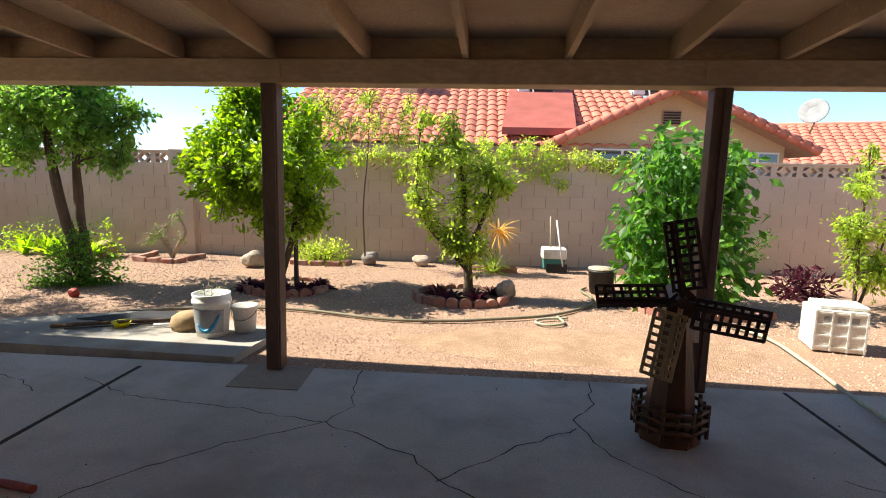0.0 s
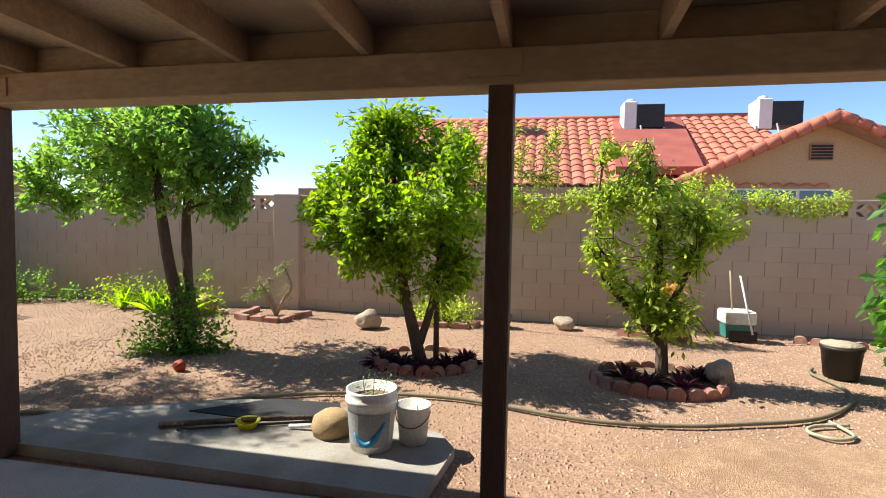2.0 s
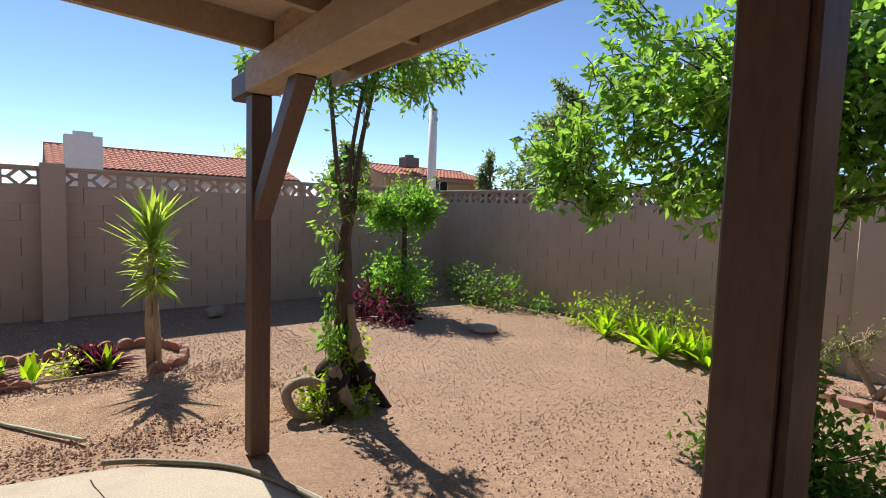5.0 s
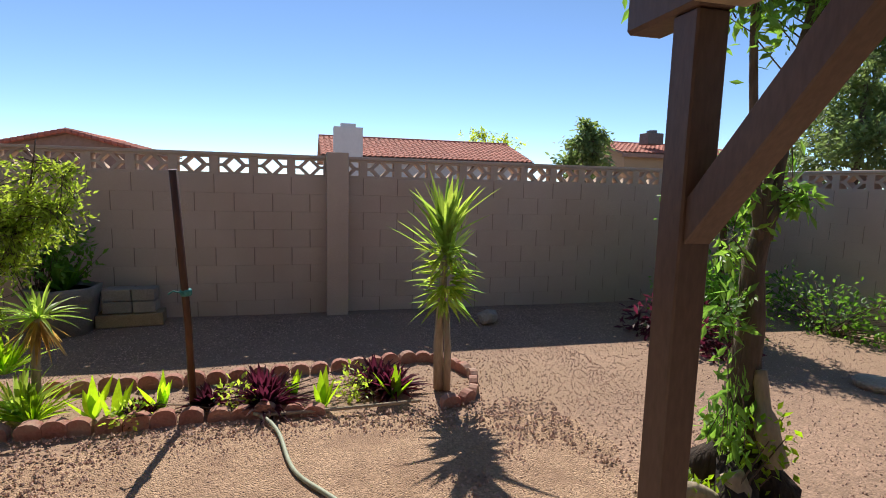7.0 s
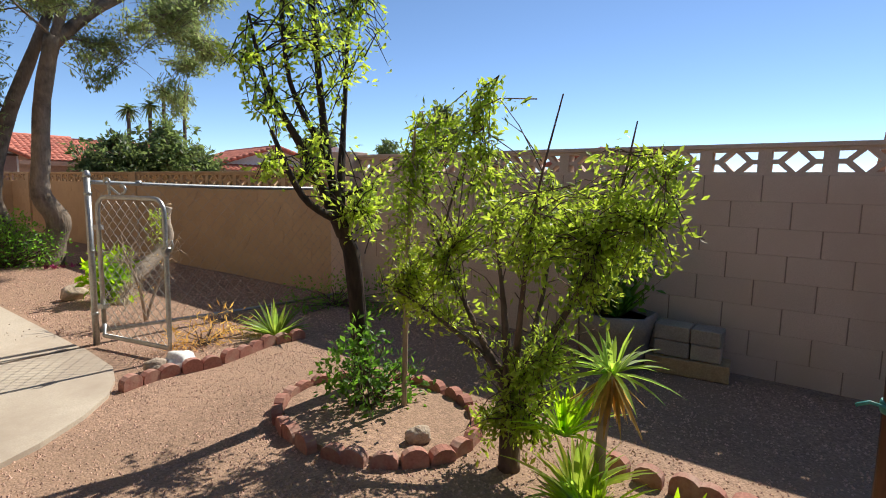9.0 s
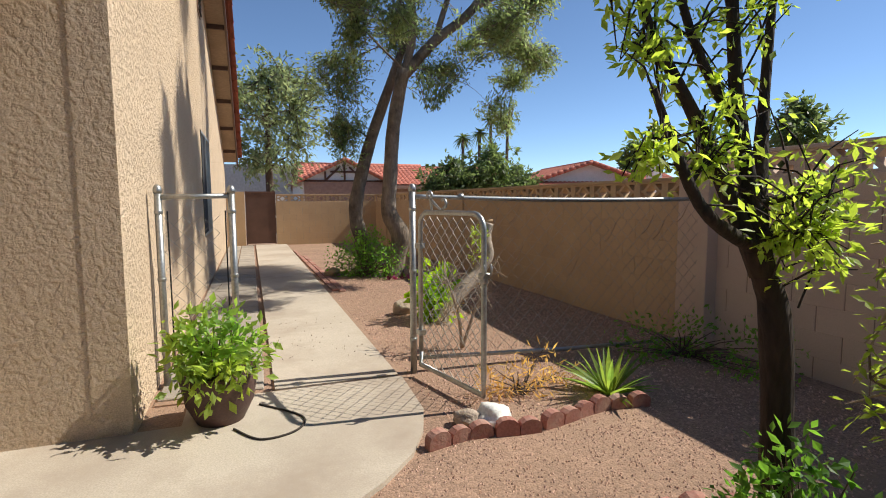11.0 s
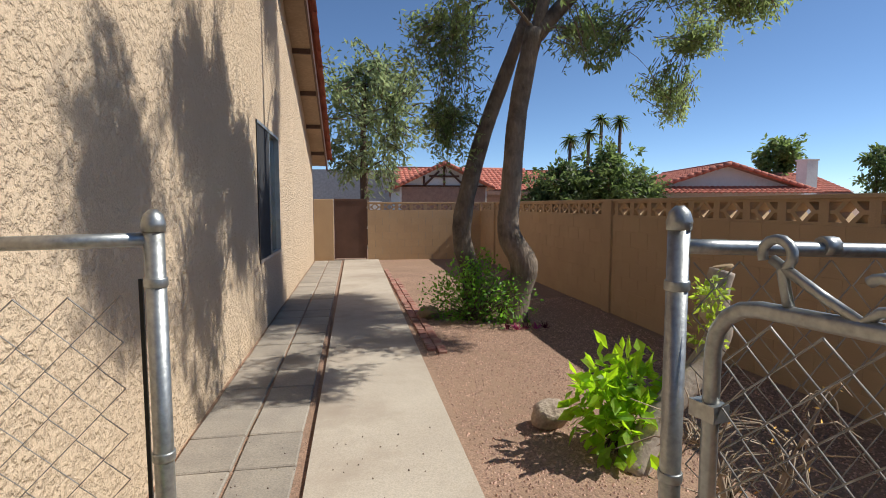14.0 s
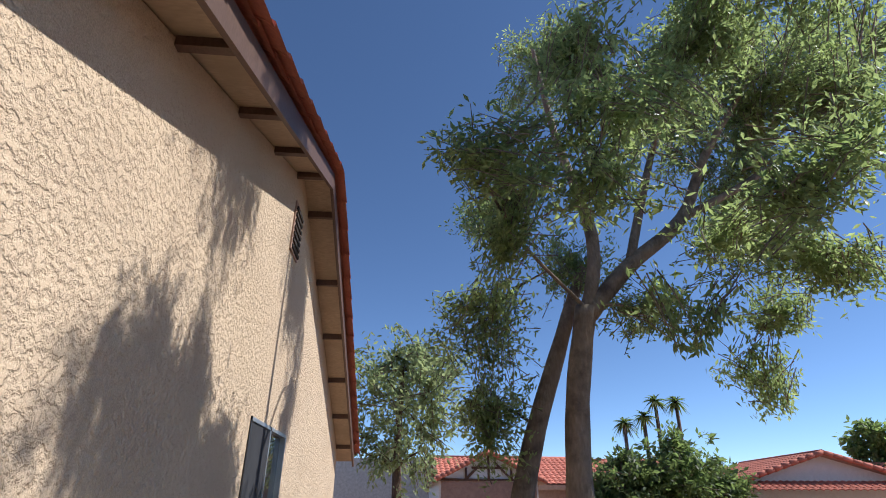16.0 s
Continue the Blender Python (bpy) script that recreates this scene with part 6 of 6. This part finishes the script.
def edging(label, pts, closed=False, seed=0, step=0.148):
    rnd = random.Random(seed)
    ob = thing("scalloped_edging", pose(pts[0][0], pts[0][1], 0), label, "edging")
    line = [Vector((x, y, 0)) for x, y in pts]
    if closed:
        line.append(line[0])
    run = smooth_path(line, 12)
    acc = 0.0
    for a, b in zip(run, run[1:]):
        acc += (b - a).length
        if acc >= step:
            acc -= step
            d = (b - a).normalized()
            o = new("scallop", SCALLOP)
            o.parent = ob
            ang = math.degrees(math.atan2(d.y, d.x))
            o.matrix_local = pose(b.x - pts[0][0], b.y - pts[0][1], rnd.uniform(-0.035, -0.015), rnd.uniform(-6, 6), rnd.uniform(-4, 4), ang + rnd.uniform(-4, 4))
    return ob


def ring_pts(cx, cy, rx, ry, n=10, a0=0.0):
    return [(cx + rx * math.cos(a0 + i * math.tau / n), cy + ry * math.sin(a0 + i * math.tau / n)) for i in range(n)]


edging("red scalloped ring round a fruit tree", ring_pts(-9.42, 0.28, 0.53, 0.66), True, 1)
edging("red scalloped ring round a citrus tree", ring_pts(-2.46, 6.95, 0.5, 0.42), True, 2)
edging("red scalloped ring round a young citrus", ring_pts(-0.28, 6.85, 0.56, 0.42), True, 3)
edging("red scalloped border of the west bed", [(-9.75, 1.5), (-9.74, 2.1), (-9.73, 2.7), (-9.8, 3.3), (-9.85, 3.9), (-9.9, 4.35), (-9.5, 4.6), (-9.08, 4.48), (-8.97, 4.2)], False, 4)
edging("red scalloped border of the west bed", [(-9.06, 1.45), (-9.06, 2.1), (-9.09, 2.7), (-9.02, 3.4)], False, 5)
edging("faded red scalloped border by the wire gate", [(-8.52, -1.32), (-8.9, -1.4), (-9.3, -1.35), (-9.85, -1.46), (-10.2, -1.42)], False, 6)
edging("red scalloped border of a wall bed", [(-0.42, 8.95), (0.0, 8.8), (0.5, 8.75)], False, 7)
edging("red scalloped border of a wall bed", [(1.72, 9.1), (2.1, 8.9), (2.5, 8.85)], False, 8)
edging("red scalloped border under the large shrub", [(1.6, 6.98), (1.7, 6.65), (1.86, 6.42), (2.2, 6.3)], False, 9)
edging("red brick border by the round shrub", [(2.2, 6.3), (2.7, 6.32), (3.2, 6.5)], False, 10)


def brick_bed(label, pts, seed):
    ob = thing("brick_edging", pose(pts[0][0], pts[0][1], 0), label, "edging")
    rnd = random.Random(seed)
    for (x0, y0), (x1, y1) in zip(pts, pts[1:]):
        L = math.hypot(x1 - x0, y1 - y0)
        n = max(1, int(L / 0.21))
        for i in range(n):
            t = (i + 0.5) / n
            o = new("brick", BRICK)
            o.parent = ob
            o.matrix_local = pose(x0 + (x1 - x0) * t - pts[0][0], y0 + (y1 - y0) * t - pts[0][1], 0.025 if seed < 3 else -0.025, rnd.uniform(-4, 4), rnd.uniform(-4, 4), math.degrees(math.atan2(y1 - y0, x1 - x0)) + rnd.uniform(-5, 5))
    return ob


bb = bx(-0.1, 0.1, -0.045, 0.045, -0.04, 0.04, bevel=0.006)
BRICK = bpy.data.meshes.new("brick")
bb.to_mesh(BRICK)
bb.free()
BRICK.materials.append(M_EDGER)
brick_bed("loose red bricks round a gnarled shrub", [(-5.6, 9.2), (-5.55, 8.55), (-4.82, 8.41), (-4.7, 9.1)], 1)
brick_bed("red bricks round a low plant", [(-3.1, 9.0), (-3.05, 8.75), (-2.25, 8.72), (-2.15, 9.0)], 2)
brick_bed("red bricks along the side walk", [(-8.92, -6.7), (-8.9, -8.0), (-8.88, -10.5), (-8.85, -13.6)], 3)
brick_bed("red bricks along the side walk", [(-9.02, -6.6), (-9.0, -8.5), (-8.97, -12.0)], 4)
for nm, ring, lab in (("ring_soil", ring_pts(-9.42, 0.28, 0.5, 0.63, 16), "soil inside a scalloped ring"), ("ring_soil", ring_pts(-2.46, 6.95, 0.47, 0.39, 16), "dark soil inside a ring bed"),
                      ("ring_soil", ring_pts(-0.28, 6.85, 0.53, 0.39, 16), "dark soil inside a ring bed")):
    structure(nm, prism(bmesh.new(), ring, -0.05, 0.025), M_SOIL if "dark" in lab else M_GRAVEL, lab, "soil")

# ---- rocks and loose blocks ----
rock("boulder", -3.58, 8.5, 0, 0.17, 0.75, M_ROCK, "pale cream boulder on gravel", 1)
rock("boulder", -6.25, 8.85, 0, 0.2, 0.8, M_STRAW, "tan rounded rock near the wall", 2)
rock("boulder", -1.84, 8.95, 0, 0.15, 0.85, M_ROCKD, "rough grey rock by the wall", 3)
rock("boulder", -1.0, 9.05, 0, 0.14, 0.7, M_ROCK, "mottled pale rock by the wall", 4)
rock("boulder", 0.25, 6.9, 0.02, 0.14, 0.9, M_ROCK, "pale rock set in the ring", 5)
rock("boulder", -9.1, -1.5, 0, 0.12, 0.6, M_WHITE, "white stone on the edging", 6)
rock("boulder", -8.95, -1.55, 0, 0.09, 0.6, M_ROCK, "small pale stone on the edging", 7)
rock("boulder", -9.45, -4.75, 0, 0.14, 0.7, M_ROCK, "tan rock beside the walk", 8)
rock("boulder", -9.1, -8.3, 0, 0.17, 0.5, M_STRAW, "flat tan rock by the brick edge", 9)
rock("boulder", -11.0, 5.3, 0, 0.12, 0.7, M_ROCK, "grey stone in the shade of the wall", 10)
rock("boulder", -9.3, 0.72, 0.02, 0.07, 0.8, M_ROCK, "small stone in the ring", 11)
rock("red_ball", -4.62, 6.15, 0, 0.055, 1.0, M_RED, "small dark red ball on gravel", 12)
o = thing("stepping_stone", pose(-8.65, 7.75, 0), "round pale stepping stone on gravel", "stone")
part("disc", lathe(bmesh.new(), [(0.16, -0.02), (0.17, 0.03), (0.155, 0.045)], 20), M_ROCK, o)
for i in range(3):
    o = thing("wall_block", pose(-11.55, 1.62, 0.0 + 0.125 * i + 0.0, 0, 0, 90 + (2 - i) * 3), "tan concrete block in a low stack by the wall", "block", "stacked blocks")
    if i == 0:
        part("timber", bx(-0.3, 0.3, -0.12, 0.12, -0.01, 0.12, bevel=0.006), M_STRAW, o, "brown timber")
    else:
        part("block", bx(-0.24, 0.02, -0.1, 0.1, 0.002, 0.122, bevel=0.008), M_PAVER, o)
        part("block", bx(0.03, 0.24, -0.1, 0.1, 0.002, 0.122, bevel=0.008), M_PAVER, o)
p = thing("stone_planter", pose(-11.35, 1.1, 0), "large square tapered grey stone planter", "planter")
bm = bmesh.new()
lathe(bm, [(0.24, -0.02), (0.27, 0.14), (0.275, 0.15), (0.3, 0.3), (0.31, 0.31), (0.33, 0.44), (0.3, 0.445), (0.29, 0.4)], 6)
part("body", bm, M_STONEP, p)
part("soil", lathe(bmesh.new(), [(0.29, 0.38), (0.29, 0.4)], 6), M_SOIL, p)
rosette("planter_plant", "dark broad-leaved plant in a stone planter", -11.35, 1.1, 26, 0.42, 0.13, M_DKLEAF, 140, (40, 85), 0.2, z=0.4)
bush("planter_shrub", "dark shrub in a stone planter", [(-11.3, 0.9, 0.8, 0.3), (-11.4, 1.1, 0.75, 0.28)], 700, 0.08, M_DKLEAF, seed=141)
s = thing("garden_stake", pose(-9.28, 2.63, 0), "leaning wooden garden stake with green tape", "stake")
part("stake", tb([(0.02, 0, -0.05), (0.1, 0, 0.6), (0.25, -0.02, 1.55)], [0.023, 0.023, 0.024], 8), M_MILL, s)
part("tape", lathe(bmesh.new(), [(0.032, 0.78), (0.035, 0.79), (0.035, 0.81), (0.032, 0.82)], 10, pose(0.125, 0, 0.0)), M_TEAL, s, "green tape")
part("tape_tail", tb([(0.15, 0.0, 0.8), (0.18, -0.06, 0.82), (0.17, -0.09, 0.8)], 0.006, 4), M_TEAL, s)

# ---- hoses ----
def hose(label, pts, r=0.014, material=M_HOSE, z=0.012):
    ob = thing("garden_hose", pose(pts[0][0], pts[0][1], 0), label, "hose")
    part("tube", tb(smooth_path([(x - pts[0][0], y - pts[0][1], z + (q[0] if q else 0)) for x, y, *q in pts], 8), r, 8), material, ob)
    return ob


hose("long pale green garden hose lying on gravel", [(-7.35, 3.75, 0.01), (-7.21, 3.98, 0.01), (-6.82, 4.36, 0.01), (-6.1, 4.6, 0.01), (-5.56, 4.76), (-5.0, 4.92), (-4.5, 5.05), (-4.03, 5.28), (-3.5, 5.62), (-2.97, 5.85), (-2.3, 5.95), (-1.79, 5.92),
      (-1.01, 5.72), (-0.4, 5.75), (0.1, 5.9), (0.7, 6.15), (1.15, 6.6), (1.3, 7.02), (1.25, 7.45), (1.35, 7.65)], 0.016, M_HOSEB)
hose("loop of pale hose on gravel", [(0.75, 6.1), (0.78, 5.85), (0.62, 5.75), (0.5, 5.85), (0.6, 5.98), (0.85, 6.05)], 0.013)
hose("pale green hose running onto the patio", [(1.9, 6.5), (2.3, 6.2), (2.61, 5.68), (2.58, 5.0), (2.5, 4.45), (2.42, 4.0, 0.02), (2.35, 3.2, 0.015), (2.5, 2.2, 0.015)], 0.015)
hose("pale hose running from the bed", [(-9.4, 2.7), (-9.14, 2.84), (-9.02, 3.05), (-8.77, 3.18), (-8.32, 3.28), (-8.05, 3.45), (-7.7, 3.7)], 0.012, M_HOSE, 0.026)
hose("red rubber hose end on the patio", [(-3.0, 2.6), (-2.5, 2.72), (-2.2, 2.74), (-2.0, 2.71)], 0.018, M_RED, 0.03)
hose("black wire curled on the concrete", [(-7.75, -2.3), (-8.0, -2.0), (-7.95, -1.8), (-7.75, -1.75), (-7.6, -1.95)], 0.007, M_DARK, 0.014)
hose("bare twig lying in the bed", [(-9.0, 3.05), (-9.0, 3.6), (-9.02, 4.1)], 0.012, M_BARE, 0.03)

# ---- things on the raised slab ----
b = thing("paint_bucket", pose(-2.33, 4.88, 0.055), "used white five-gallon bucket with a blue printed label", "bucket")
part("body", lathe(bmesh.new(), [(0.125, 0), (0.148, 0.28), (0.158, 0.285), (0.158, 0.31), (0.15, 0.315), (0.152, 0.345), (0.155, 0.36), (0.143, 0.36), (0.12, 0.05)], 32), M_PLASTW, b)
bm = bmesh.new()
ringv = []
for k in range(15):
    a = math.radians(-150 + k * 9)
    ringv.append([bm.verts.new(((0.128 + 0.08 * z) * math.cos(a), (0.128 + 0.08 * z) * math.sin(a), z)) for z in (0.04, 0.24)])
for a, c in zip(ringv, ringv[1:]):
    bm.faces.new((a[0], c[0], c[1], a[1]))
part("label", bm, M_GREYB, b, "grey and blue label")
bm = bmesh.new()
pts = [((0.131 + 0.08 * z) * math.cos(a), (0.131 + 0.08 * z) * math.sin(a), z) for a, z in ((math.radians(-40 - 7 * k), 0.19 - 0.13 * math.sin(k / 11 * 2.6)) for k in range(12))]
part("swoosh", tube(bm, pts, [0.008, 0.016, 0.022, 0.016, 0.006], 5), M_BLUE, b, "blue printed swoosh")
part("dirt", lathe(bmesh.new(), [(0.135, 0.29), (0.135, 0.3)], 20), M_SOIL, b)
part("bail", tb([(0.16 * math.cos(t), 0.16 * math.sin(t) * 0.95, 0.3 - 0.16 * math.sin(t)) for t in [i * math.pi / 12 for i in range(13)]], 0.004, 5), M_STEEL, b)
bush("bucket_weeds", "dry twigs and weeds in a bucket", [(-2.33, 4.88, 0.42, 0.1), (-2.27, 4.88, 0.45, 0.07)], 60, 0.05, M_GREY, "plant", 150, 0.2)
b = thing("white_pail", pose(-2.1, 5.0, 0.055), "small translucent white pail with a wire handle", "bucket")
part("body", lathe(bmesh.new(), [(0.085, 0), (0.105, 0.22), (0.112, 0.225), (0.112, 0.235), (0.1, 0.235), (0.08, 0.02)], 28), M_WHITE, b)
part("bail", tb([(0.11 * math.cos(t), -0.11 * math.sin(t), 0.2 - 0.08 * math.sin(t)) for t in [i * math.pi / 10 for i in range(11)]], 0.003, 5), M_PLASTB, b)
b = thing("straw_hat", pose(-2.63, 5.0, 0.055), "tan cloth-like rounded bundle on the slab", "bundle")
part("crown", lathe(bmesh.new(), [(0.12, 0), (0.135, 0.05), (0.12, 0.11), (0.07, 0.145), (0.01, 0.15)], 20), M_STRAW, b)
part("loose_strip", tb([(-0.1, 0.02, 0.03), (-0.3, 0.0, 0.02)], 0.014, 6), M_WHITE, b)
b = thing("yellow_bowl", pose(-3.2, 4.96, 0.055), "bright yellow plastic bowl", "bowl")
part("body", lathe(bmesh.new(), [(0.05, 0), (0.075, 0.045), (0.082, 0.05), (0.07, 0.046), (0.045, 0.01)], 22), M_YELLOW, b)
tagged(mesh_ob("black_mat", prism(bmesh.new(), [(-3.75, 5.12), (-3.15, 5.08), (-2.68, 5.28), (-2.78, 5.5), (-3.3, 5.48)], 0.055, 0.064), M_FELT), "black felt mat on the slab", "mat")
b = thing("wooden_pole", pose(-3.74, 4.82, 0.078), "long weathered brown wooden pole", "pole")
part("pole", tb([(0, 0, 0), (0.6, 0.22, 0.01), (1.15, 0.42, 0.0)], [0.02, 0.018, 0.016], 8), M_BARK, b)
b = thing("thin_rod", pose(-3.6, 4.8, 0.066), "thin dark rod beside a pole", "rod")
part("rod", tb([(0, 0, 0), (0.95, 0.38, 0.01)], 0.008, 6), M_DARK, b)

# ---- windmill ----
wm = thing("toy_windmill", pose(1.0, 3.58, 0.012, 0, 0, -6), "brown wooden garden windmill with lattice sails", "windmill")


def oct_ring(z0, z1, r0, r1, n=8):
    return lathe(bmesh.new(), [(r0, z0), (r1, z1)], n, pose(0, 0, 0, 0, 0, 22.5))


def flat(ob):
    for p_ in ob.data.polygons:
        p_.use_smooth = False
    return ob


flat(part("base", oct_ring(0, 0.05, 0.17, 0.17), M_MILL, wm))
flat(part("balcony_floor", oct_ring(0.06, 0.085, 0.185, 0.185), M_MILL, wm))
flat(part("tower", oct_ring(0.05, 0.68, 0.145, 0.075), M_MILL, wm))
flat(part("tower_cap", oct_ring(0.68, 0.72, 0.09, 0.085), M_MILLD, wm))
bm = bmesh.new()
q = [bm.verts.new(v) for v in ((-0.085, -0.1, 0.71), (0.085, -0.1, 0.71), (0.085, -0.1, 0.8), (0, -0.1, 0.88), (-0.085, -0.1, 0.8), (-0.085, 0.1, 0.71), (0.085, 0.1, 0.71), (0.085, 0.1, 0.8), (0, 0.1, 0.88), (-0.085, 0.1, 0.8))]
bm.faces.new(q[:5])
bm.faces.new(q[5:][::-1])
for i in range(5):
    j = (i + 1) % 5
    bm.faces.new((q[j], q[i], q[i + 5], q[j + 5]))
part("head", bm, M_MILL, wm)
for k in range(8):
    a0, a1 = radians(22.5 + 45 * k), radians(22.5 + 45 * (k + 1))
    p0, p1 = Vector((0.195 * math.cos(a0), 0.195 * math.sin(a0), 0)), Vector((0.195 * math.cos(a1), 0.195 * math.sin(a1), 0))
    for z in (0.1, 0.15, 0.2):
        part("rail", tb([p0 + Vector((0, 0, z)), p1 + Vector((0, 0, z))], 0.013, 4), M_MILL, wm)
    part("baluster", tb([p0 + Vector((0, 0, 0.04)), p0 + Vector((0, 0, 0.23))], 0.013, 4), M_MILL, wm)
    mid = (p0 + p1) / 2
    part("baluster", tb([mid + Vector((0, 0, 0.06)), mid + Vector((0, 0, 0.22))], 0.01, 4), M_MILL, wm)


def sail(angle, material, tilt=0.0):
    hub = Vector((-0.02, -0.14, 0.8))
    m = Matrix.Translation(hub) @ pose(0, 0, 0, 0, angle, 0) @ pose(0, 0, 0, 0, 0, tilt)
    bm = bmesh.new()
    box(bm, -0.012, 0.012, -0.012, 0.012, 0, 0.42, m=m)
    x0, x1, z0, z1 = -0.035, 0.115, 0.07, 0.42
    for i in range(4):
        x = x0 + (x1 - x0) * i / 3
        box(bm, x - 0.009, x + 0.009, -0.02, -0.012, z0, z1, m=m)
    for i in range(9):
        z = z0 + (z1 - z0) * i / 8
        box(bm, x0 - 0.008, x1 + 0.008, -0.012, -0.004, z - 0.009, z + 0.009, m=m)
    part("sail", bm, material, wm, "lattice sail")


sail(-12, M_MILLD)
sail(98, M_MILLD)
sail(-94, M_MILLD, 58)
sail(188, M_MILLL, 25)
part("hub", lathe(bmesh.new(), [(0.035, 0), (0.03, 0.05)], 10, pose(-0.02, -0.11, 0.8, 90, 0, 0)), M_MILLD, wm)
part("tail_board", bx(0.09, 0.12, 0.0, 0.06, 0.55, 0.75), M_WHITE, wm, "white painted strip")

# ---- other loose things in the yard ----
cr = thing("plastic_crate", pose(3.1, 5.5, 0, 0, 0, -14), "white ribbed plastic milk crate standing on its side", "crate")
for nm, a in (("side", (-0.2, 0.2, -0.17, -0.155, 0, 0.36)), ("side", (-0.2, -0.185, -0.155, 0.17, 0, 0.36)), ("side", (0.185, 0.2, -0.155, 0.17, 0, 0.36)), ("bottom", (-0.185, 0.185, -0.155, 0.17, 0, 0.015)), ("top", (-0.185, 0.185, -0.155, 0.17, 0.345, 0.36))):
    part(nm, bx(*a, bevel=0.003), M_PLASTW, cr)
for i in range(4):
    part("rib", bx(-0.205, 0.205, -0.178, -0.17, 0.03 + 0.1 * i, 0.045 + 0.1 * i), M_PLASTW, cr)
for i in range(4):
    part("rib", bx(-0.2 + 0.127 * i, -0.185 + 0.127 * i, -0.18, -0.172, 0, 0.36), M_PLASTW, cr)
for i in range(3):
    part("slot", bx(-0.13 + 0.1 * i, -0.07 + 0.1 * i, -0.1715, -0.169, 0.26, 0.31), M_GREYB, cr)
part("lid_tray", bx(-0.16, 0.22, -0.12, 0.18, 0.362, 0.40, bevel=0.01), M_PLASTW, cr)
nur = thing("nursery_pot", pose(1.5, 7.45, 0), "black nursery pot covered with a pale lid", "pot")
part("body", lathe(bmesh.new(), [(0.14, 0), (0.17, 0.27), (0.182, 0.275), (0.182, 0.3), (0.165, 0.3)], 26), M_PLASTB, nur)
part("lid", lathe(bmesh.new(), [(0.175, 0.302), (0.17, 0.325), (0.05, 0.34)], 26), M_ROCK, nur, "pale round lid")
mp = thing("mop_bucket", pose(1.1, 9.0, 0), "pale and teal mop bucket with a wringer", "bucket")
bm = bmesh.new()
v0 = [(-0.15, -0.11, 0.03), (0.15, -0.11, 0.03), (0.15, 0.11, 0.03), (-0.15, 0.11, 0.03)]
lo = [bm.verts.new(v) for v in v0]
hi = [bm.verts.new((x * 1.18, yy * 1.18, 0.36)) for x, yy, z in v0]
bm.faces.new(lo[::-1])
for i in range(4):
    bm.faces.new((lo[i], lo[(i + 1) % 4], hi[(i + 1) % 4], hi[i]))
part("body", bm, M_TEAL, mp)
part("wringer", bx(-0.19, 0.19, -0.14, 0.14, 0.2, 0.37, bevel=0.02), M_PLASTW, mp, "pale grey wringer")
# black box standing in for the shade at the bucket's foot
part("shadow_base", bx(-0.12, 0.2, -0.13, -0.1, 0.0, 0.12), M_PLASTB, mp)
part("mop_handle", tb([(0.12, -0.2, 0.1), (0.02, 0.0, 0.8)], 0.012, 8), M_WHITE, mp)
part("mop_handle", tb([(-0.05, 0.0, 0.3), (-0.06, 0.12, 0.85)], 0.012, 8), M_BARE, mp)

# ---- loose gravel, dead leaves on the ground ----
rng = random.Random(77)
SLAB = [(-1.9, 4.36), (-1.83, 4.95), (-2.9, 5.5), (-3.5, 5.45), (-4.75, 4.75), (-4.6, 4.36)]
verts, faces = [], []


def stone(x, y, z, r):
    b = len(verts)
    a = rng.uniform(0, 6.28)
    for k in range(5):
        t = a + k * math.tau / 5
        q = r * rng.uniform(0.7, 1.2)
        verts.append((x + math.cos(t) * q, y + math.sin(t) * q, z - 0.004))
    verts.append((x + rng.uniform(-0.3, 0.3) * r, y + rng.uniform(-0.3, 0.3) * r, z + r * rng.uniform(0.45, 0.85)))
    for k in range(5):
        faces.append((b + k, b + (k + 1) % 5, b + 5))


def scatter(n, x0, x1, y0, y1, r0, r1):
    done = 0
    while done < n:
        x, yy = rng.uniform(x0, x1), rng.uniform(y0, y1)
        if in_poly(x, yy, PATIO) or in_poly(x, yy, SLAB) or (-8.8 < x < -7.0 and yy < -2.4):
            continue
        lift = 0.022 if -9.0 < x < -7.4 and 1.7 < yy < 5.0 else 0.0
        stone(x, yy, ground_z(x, yy) + lift, rng.uniform(r0, r1))
        done += 1


scatter(36000, -6.5, 4.5, 4.4, 9.4, 0.007, 0.018)
scatter(40000, -11.6, -7.2, -1.4, 5.8, 0.005, 0.014)
scatter(26000, -11.6, -8.85, -9.5, -1.4, 0.007, 0.017)
scatter(14000, -11.6, -6.0, 5.5, 9.4, 0.006, 0.014)
gravel = raw("gravel_stones", verts, faces, M_PEBBLE)
tagged(gravel, "loose tan and pink gravel stones", "gravel", "", "stuff")
verts, faces = [], []
for i in range(150):
    x, yy = rng.uniform(-2.4, 2.4), rng.uniform(2.2, 4.2)
    if rng.random() < 0.7:
        x, yy = rng.uniform(-8.7, -7.1), rng.uniform(-4.8, -2.9)
    stone(x, yy, 0.018, rng.uniform(0.003, 0.007))
tagged(raw("leaf_litter", verts, faces, M_BARK), "bits of leaf and grit on the concrete", "litter", "", "stuff")
